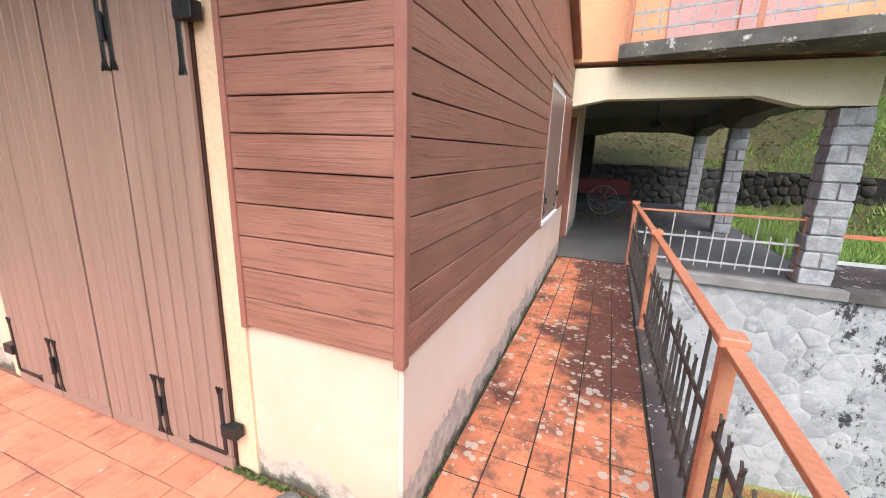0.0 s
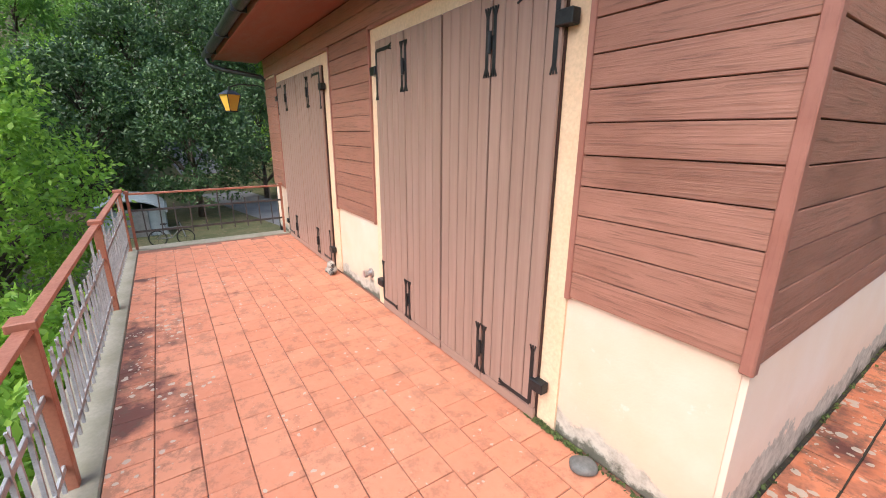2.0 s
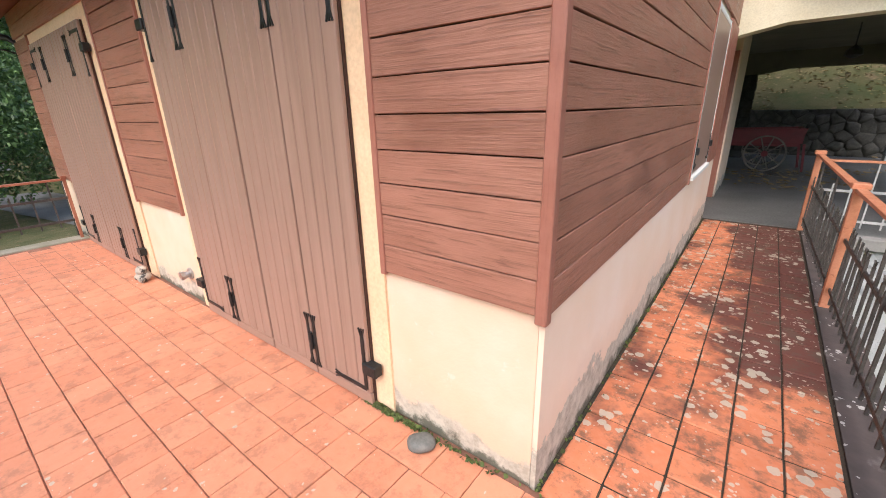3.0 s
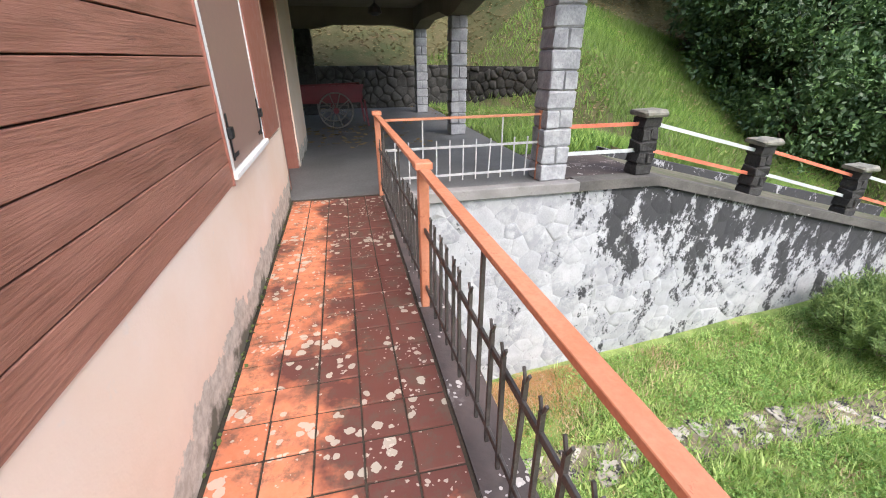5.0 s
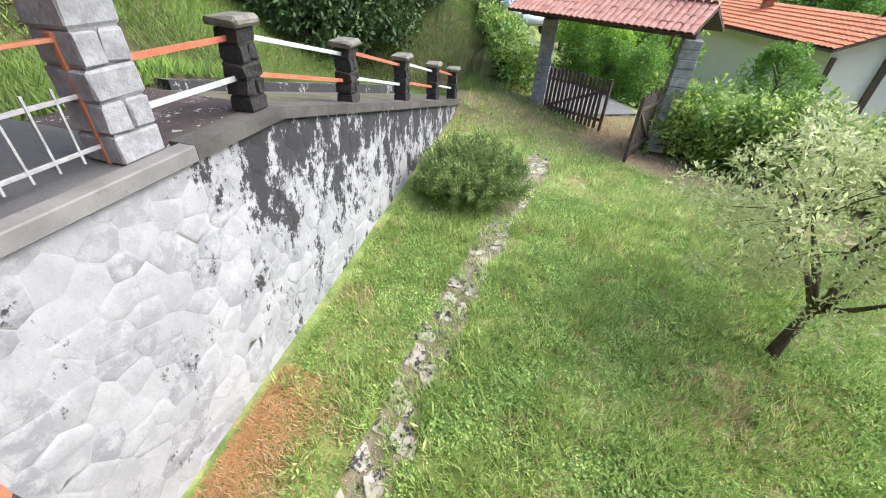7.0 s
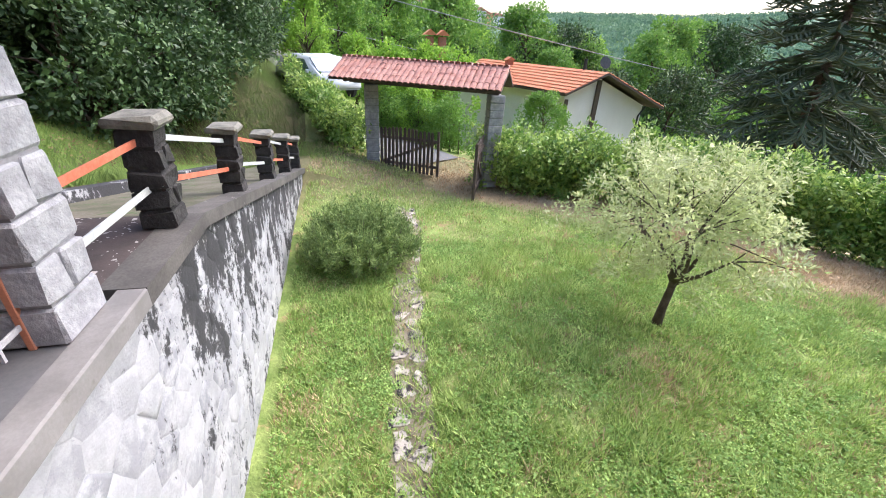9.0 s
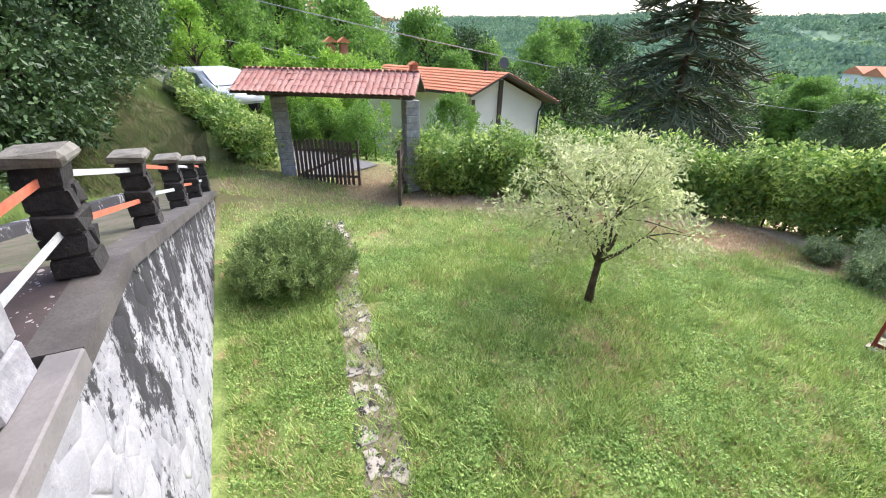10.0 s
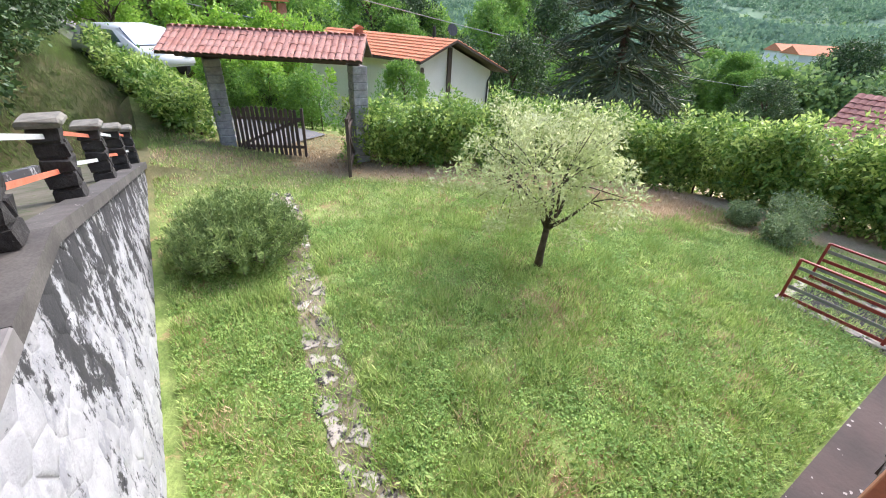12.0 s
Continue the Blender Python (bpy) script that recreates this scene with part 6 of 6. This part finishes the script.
for b in ((0.2, 2.75, -3.92, -3.72), (0.2, 2.75, -5.02, -4.86), (2.6, 2.75, -4.86, -3.92)):
    part("kerb_side", box_bm(*b, -0.3, 0.06, 0.01), PALE_STONE, kerb)
part("pit_floor", box_bm(0.2, 2.6, -4.86, -3.92, -0.3, 0.045), STONE_DARK, kerb, "dark wet step")

# ---- flagged garden path ----
PATH_DIRT = surface("dark_path_earth", (0.2, 0.17, 0.11), (0.36, 0.31, 0.22), 3, 0.95, 0.8, 40, 0.02, worn=(0.06, 0.055, 0.05), worn_at=0.56)
path_line = along([(2.3, 3.22), (3.6, 3.12), (4.8, 3.02), (6.2, 2.9), (7.6, 2.66), (9.2, 2.42), (10.2, 2.42)], 0.1)
sheet("path_bed", [(x, y + 0.24 + 0.14 * noise.noise((x * 3, 0, 1))) for x, y in path_line[::2]], [(x, y - 0.24 + 0.14 * noise.noise((x * 3, 4, 1))) for x, y in path_line[::2]], PATH_DIRT, "bare dark earth between the path stones", "path", 0.006)
garden_path = thing("garden_path", "broken path of pale and blackened stones in the grass", "path")
slab_seeds = []
for k in range(int(len(path_line) / 3.8)):
    for row in (-1, 1):
        slab_seeds.append((0.38 * k + 0.17 * (row > 0) + random.uniform(-0.14, 0.14), 0.13 * row + random.uniform(-0.09, 0.09)))
for u, v in slab_seeds:
    wide = 0.24 + 0.14 * noise.noise((u * 1.7, 3.0 if v > 0 else 8.0, 2.0))
    poly = [(u - 0.3, max(-wide, v - 0.3)), (u + 0.3, max(-wide, v - 0.3)), (u + 0.3, min(wide, v + 0.3)), (u - 0.3, min(wide, v + 0.3))]
    for p, q in slab_seeds:
        if (p, q) != (u, v) and abs(p - u) < 0.6 and len(poly) > 2:
            l = math.hypot(p - u, q - v)
            poly = clip(poly, (u + p) / 2 - (p - u) / l * 0.012, (v + q) / 2 - (q - v) / l * 0.012, (p - u) / l, (q - v) / l)
    gone = noise.noise((u * 1.3, v * 2.0, 31.0)) > 0.22
    if len(poly) < 3 or gone or abs(v) > wide:
        continue
    at = path_line[min(len(path_line) - 2, max(0, int(u / 0.1)))]
    nxt = path_line[min(len(path_line) - 1, max(0, int(u / 0.1)) + 1)]
    a = math.atan2(nxt[1] - at[1], nxt[0] - at[0])
    n = len(poly)
    ring = []
    for (p, q), (p2, q2) in zip(poly, poly[1:] + poly[:1]):
        for t in (0.0, 0.33, 0.67):
            ring.append(((p + (p2 - p) * t - u) * random.uniform(0.78, 1.02), (q + (q2 - q) * t - v) * random.uniform(0.78, 1.02)))
    n = len(ring)
    vs = [(p, q, -0.05) for p, q in ring] + [(p, q, 0.0) for p, q in ring] + [(p * 0.94, q * 0.94, 0.006) for p, q in ring]
    fs = [(r * n + q, r * n + (q + 1) % n, (r + 1) * n + (q + 1) % n, (r + 1) * n + q) for r in (0, 1) for q in range(n)] + [tuple(range(2 * n, 3 * n))]
    ob = part("stone", raw_mesh("stone", vs, fs, PALE_STONE), PALE_STONE, garden_path)
    f = u / 0.1 - int(u / 0.1)
    px, py = at[0] + (nxt[0] - at[0]) * f - math.sin(a) * v, at[1] + (nxt[1] - at[1]) * f + math.cos(a) * v
    ob.matrix_basis = Matrix.Translation((px, py, ground_z(px, py) + 0.006 + random.uniform(-0.0015, 0.0015))) @ Euler((random.gauss(0, 0.008), random.gauss(0, 0.008), a)).to_matrix().to_4x4()


# ---- brushwood on the bank ----
brush = thing("brushwood_pile", "heap of dry brown brushwood on the bank", "brushwood", place=(13.1, 14.4, ground_z(13.1, 14.4)))
br = random.Random(91)
bm = bmesh.new()
for k in range(110):
    x, y, a = br.gauss(0, 0.55), br.gauss(0, 0.35), br.uniform(0, 6.283)
    l, z = br.uniform(0.4, 1.1), max(0.02, 0.45 - 0.5 * abs(x)) * br.random()
    dx, dy = 0.5 * l * math.cos(a), 0.5 * l * math.sin(a)
    tube_bm([(x - dx, y - dy, z), (x, y, z + 0.06), (x + dx, y + dy, z + br.uniform(-0.05, 0.2))], [0.016, 0.012, 0.005], 4, bm)
part("twigs", bm, BARK, brush)


# ---- small things on the terrace ----
def pebble(name, label, x, y, z, r, flat, seed, mat):
    q = random.Random(seed)
    bm = bmesh.new()
    bmesh.ops.create_icosphere(bm, subdivisions=3, radius=1)
    for v in bm.verts:
        k = 1 + 0.12 * noise.noise(v.co * 1.4 + Vector((seed, 0, 0)))
        v.co = Vector((v.co.x * r * k, v.co.y * r * 0.78 * k, v.co.z * flat * k))
    ob = new(name, mesh_of(name, bm, mat, True))
    ob.matrix_basis = pose(x, y, z + flat * 0.9, 0, 0, q.uniform(0, 180))
    return tagged(ob, label, "stone", "loose stones")


pebble("pebble", "smooth grey pebble on the terracotta tiles", -0.49, -0.075, 0, 0.065, 0.032, 3, PEBBLE)
frog = thing("stone_ornament", "small weathered stone ornament by the wall", "ornament", place=(-3.72, -0.09, 0))
bm = bmesh.new()
for c, s in (((0, 0, 0.045), (0.075, 0.06, 0.05)), ((0.01, -0.01, 0.1), (0.05, 0.045, 0.045)), ((-0.05, -0.03, 0.03), (0.035, 0.03, 0.03)), ((0.05, -0.03, 0.03), (0.035, 0.03, 0.03))):
    bmesh.ops.create_icosphere(bm, subdivisions=2, radius=1, matrix=Matrix.Translation(c) @ Matrix.Diagonal((*s, 1)))
part("body", bm, PALE_STONE, frog, smooth=True)
tap = thing("wall_pipe", "short steel pipe stub with a collar in the wall", "pipe", place=(-2.93, 0.02, 0.215))
part("stub", tube_bm([(0, 0.02, 0), (0, -0.06, 0)], 0.025, 12), CHROME, tap, smooth=True)
part("collar", tube_bm([(0, 0.01, 0), (0, -0.012, 0)], 0.045, 14), CHROME, tap)
part("nut", tube_bm([(0, -0.045, 0), (0, -0.075, 0)], 0.034, 6), CHROME, tap)
moss = []
for _ in range(900):
    t = random.random()
    if random.random() < 0.6:
        x, y = -0.85 + random.gauss(0, 0.05) + t * 0.85 * (random.random() ** 2), 0.0 + random.gauss(0, 0.008)
    else:
        x, y = 0.0 + abs(random.gauss(0, 0.012)), t * 4.8
    if random.random() < 0.5 and y > 0.1:
        continue
    a, r, z = random.uniform(0, 6.28), random.uniform(0.004, 0.012), random.uniform(0, 0.014)
    moss.append([(x + r * math.cos(a + k * 1.57), y - 0.01 + r * math.sin(a + k * 1.57), z + 0.004 * k) for k in range(4)])
tagged(new("moss", fast_mesh("moss", moss, 4, MOSS)), "tiny weeds and moss along the foot of the wall", "moss", kind="stuff")

# ---- below the terrace's far end ----
SZ = ground_z(-23, -3)
shed = thing("shed", "pale metal shed with a curved sheet roof", "shed", place=(-23.5, -3.0, SZ))
part("wall", box_bm(-1.6, 1.5, -1.35, 1.35, 0, 1.25, 0.02), SHED_METAL, shed)
arc = [(1.55 * math.cos(math.pi * (0.12 + 0.76 * k / 10)), 0.75 + 0.95 * math.sin(math.pi * (0.12 + 0.76 * k / 10))) for k in range(11)]
part("roof", prism(arc + [(u * 0.97, v - 0.05) for u, v in arc[::-1]], "x", -1.8, 1.75), SHED_METAL, shed)
part("door", box_bm(1.5, 1.54, -0.2, 0.7, 0, 1.15, 0.01), GREY_BAR, shed)
bike = thing("bicycle", "small bicycle standing on the grass by the lane", "bicycle", place=(-19.6, -1.55, ground_z(-19.6, -1.55)), turn=78)
for x in (-0.5, 0.5):
    bm = bmesh.new()
    for k in range(20):
        a, b = k * 0.31416, (k + 1) * 0.31416
        bar_bm((x + 0.32 * math.cos(a), 0, 0.33 + 0.32 * math.sin(a)), (x + 0.32 * math.cos(b), 0, 0.33 + 0.32 * math.sin(b)), 0.04, 0.04, bm)
    for k in range(8):
        a = k * 0.7854
        bar_bm((x, 0, 0.33), (x + 0.31 * math.cos(a), 0, 0.33 + 0.31 * math.sin(a)), 0.008, 0.008, bm)
    part("wheel", bm, RUBBER, bike)
bm = bmesh.new()
for a, b in (((-0.5, 0, 0.33), (-0.18, 0, 0.75)), ((-0.18, 0, 0.75), (0.35, 0, 0.78)), ((0.35, 0, 0.95), (0.5, 0, 0.33)), ((-0.5, 0, 0.33), (0, 0, 0.33)), ((0, 0, 0.33), (0.38, 0, 0.75)), ((0, 0, 0.33), (-0.2, 0, 0.9))):
    bar_bm(a, b, 0.04, 0.04, bm)
part("frame", bm, GREY_BAR, bike)
part("handlebar", bar_bm((0.34, -0.25, 0.97), (0.34, 0.25, 0.97), 0.03, 0.03), RUBBER, bike)
part("saddle", box_bm(-0.33, -0.1, -0.07, 0.07, 0.9, 0.95, 0.02), RUBBER, bike)

# ---- far things: village, roofs in the valley, cables ----
vr = random.Random(4)
for k in range(16):
    x, y = vr.uniform(296, 318), -22 - k * 5.2 + vr.uniform(-1.5, 1.5)
    w, d, h = vr.uniform(3.2, 5.5), 4.0, vr.uniform(5, 8)
    z = ground_z(x, y) - 4
    ob = thing("village_house", "distant village house with pale walls and red roof", "house", "village houses", (x, y, z))
    part("wall", box_bm(-d, d, -w, w, 0, h + 4), (HOUSE_WHITE, BEAM, ORANGE_WALL)[k % 3], ob)
    part("roof", prism([(-w - 0.4, h + 4), (0, h + 6), (w + 0.4, h + 4)], "x", -d - 0.4, d + 0.4), ROOF_TILE, ob)
    for j in range(2):
        for s in (-0.5, 0.1, 0.6):
            part("window", box_bm(-d - 0.06, -d, s * w - 0.45, s * w + 0.45, h + 0.3 - 2.6 * j, h + 1.9 - 2.6 * j), GLASS_DARK, ob)
for k, (x, y, l, w) in enumerate(((98, -294, 16, 7), (112, -330, 26, 8))):
    z = -15
    ob = thing("valley_building", "long low building with a pink-red roof in the valley", "building", "valley buildings", (x, y, z + 3), 55)
    part("wall", box_bm(-l, l, -w, w, -22, 4), HOUSE_WHITE, ob)
    part("roof", prism([(-w - 1, 4), (0, 8), (w + 1, 4)], "x", -l - 1, l + 1), ROOF_ORANGE, ob)


def cable(points, r):
    out = []
    for i in range(25):
        t = i / 24
        out.append(tuple(Vector(points[0]).lerp(Vector(points[1]), t) - Vector((0, 0, points[2] * 4 * t * (1 - t)))))
    tagged(new("overhead_cable", mesh_of("overhead_cable", tube_bm(out, r, 5), WIRE)), "thin grey overhead cable across the valley", "cable", "overhead cables")


cable(((30, 8, 4.6), (26, -60, -5.0), 0.8), 0.03)
cable(((32, 14, 3.4), (24, -40, -5.0), 0.6), 0.022)
cable(((26, -14, -2.6), (6, -60, -9.0), 0.5), 0.03)
cable(((26, -14, -3.2), (6, -60, -10.5), 0.5), 0.03)

woods = []
wr = np.random.RandomState(12)
for k in range(9500):
    d, a = 70 + 1150 * wr.rand() ** 1.7, wr.uniform(-1.7, 0.25)
    x, y = d * math.cos(a), d * math.sin(a)
    if 270 < x < 330 and -110 < y < -10 and wr.rand() < 0.8:
        continue
    if 60 < x < 150 and -340 < y < -250 and wr.rand() < 0.7:
        continue
    z, s = ground_z(x, y), wr.uniform(3.0, 5.5)
    for q in range(6):
        woods.append((x + wr.normal() * s * 0.45, y + wr.normal() * s * 0.45, z + s * wr.uniform(0.3, 1.5)))
FAR_WOOD = leaf_mat("far_woodland_leaf", (0.07, 0.16, 0.05), (0.42, 0.58, 0.17), (0.1, 0.19, 0.09), 0.7, 0.4, 0.03)
near_woods = [p for p in woods if math.hypot(p[0], p[1]) < 230]
woods = [p for p in woods if math.hypot(p[0], p[1]) >= 230]
tagged(new("valley_woods", fast_mesh("valley_woods", leaves(near_woods, [1.7] * len(near_woods), 34, 0.75, 19, 0.6), 4, FAR_WOOD)), "green treetops on the slope below the garden", "woods", kind="stuff")
hill_woods = []
for k in range(14000):
    d, a = 420 + 1500 * wr.rand() ** 1.2, wr.uniform(-1.7, 0.1)
    x, y = d * math.cos(a), d * math.sin(a)
    if noise.noise((x / 130, y / 130, 8.0)) > 0.28:
        continue
    z, s = ground_z(x, y), wr.uniform(6.0, 11.0)
    for q in range(4):
        hill_woods.append((x + wr.normal() * s * 0.8, y + wr.normal() * s * 0.8, z + s * wr.uniform(0.1, 0.9)))
# leaf greens shifted towards blue to paint in distance haze
HILL_WOOD = leaf_mat("haze_tinted_hill_leaf", (0.11, 0.21, 0.12), (0.28, 0.41, 0.23), (0.12, 0.21, 0.15), 0.8, 0.35, 0.008)
tagged(new("hill_woods", fast_mesh("hill_woods", leaves(hill_woods, [4.5] * len(hill_woods), 6, 5.5, 23, 0.8), 4, HILL_WOOD)), "woods on the hills across the valley, tinted blue-green for haze", "woods", kind="stuff")
tagged(new("far_woods", fast_mesh("far_woods", leaves(woods, [2.0] * len(woods), 9, 1.9, 13, 0.7), 4, FAR_WOOD)), "mixed woodland over the valley", "woods", kind="stuff")


# ---- pieces of walls and floors ----
def tile_mesh(w, d, mat, seed):
    return mesh_of("tile", rough_box(w, d, 0.02, 0.0012, seed, 0.003), mat)


PITCH = 0.185
stained = [tile_mesh(PITCH - 0.005, PITCH - 0.005, TILE_EDGE, s) for s in range(4)]
clean = [tile_mesh(PITCH - 0.004, PITCH - 0.004, TILE, s) for s in range(4)]
mossy = [tile_mesh(PITCH - 0.009, PITCH - 0.009, TILE_MOSSY, s) for s in range(4)]
far_rows = []
for j in range(10):
    shift = (0.0, 0.0, 0.0, 0.06, 0.0, 0.09, 0.09, 0.0, 0.11, 0.05)[j]
    for i in range(36):
        x, y = 0.85 - i * PITCH - shift, -1.757 + j * PITCH
        if x < -5.8:
            continue
        m = pose(x, y, -0.0105 + random.uniform(-0.001, 0.0012), random.gauss(0, 0.12), random.gauss(0, 0.12), random.gauss(0, 0.25))
        if x > -4.55:
            part("tile", (stained if j < 2 else clean)[random.randrange(4)], TILE, floor).matrix_basis = m
        else:
            far_rows += [m @ Vector((sx * 0.0905, sy * 0.0905, 0.0105)) for sx, sy in ((-1, -1), (1, -1), (1, 1), (-1, 1))]
rest = part("tiles", fast_mesh("tiles", [tuple(v) for v in far_rows], 4, TILE), TILE, floor)
tagged(rest, "terracotta tiles at the far end of the terrace", kind="stuff")
for j in range(26):
    for i in range(5):
        m = pose(0.1 + i * PITCH, 0.11 + j * PITCH, -0.0105 + random.uniform(-0.0015, 0.002), random.gauss(0, 0.2), random.gauss(0, 0.2), random.gauss(0, 0.35))
        part("tile", mossy[random.randrange(4)], TILE_MOSSY, walkway).matrix_basis = m

rubble(retaining, WASH, 5, 1.02, X_END - 0.05, -3.0, lambda x: coping_top(x) - 0.13, 0.27, Matrix.Translation((0, 4.82, 0)), 0.001, 0.009)
rubble(back_wall, STONE_BACK, 6, -1.2, 4.25, -0.05, lambda x: BACK_TOP, 0.3, Matrix.Translation((0, 14.04, 0)), 0.02, 0.06)
rubble(back_wall2, STONE_BACK, 7, 0.02, 3.5, -0.1, lambda x: 1.1, 0.3, Matrix.Translation((0, 0.04, 0)), 0.02, 0.06)
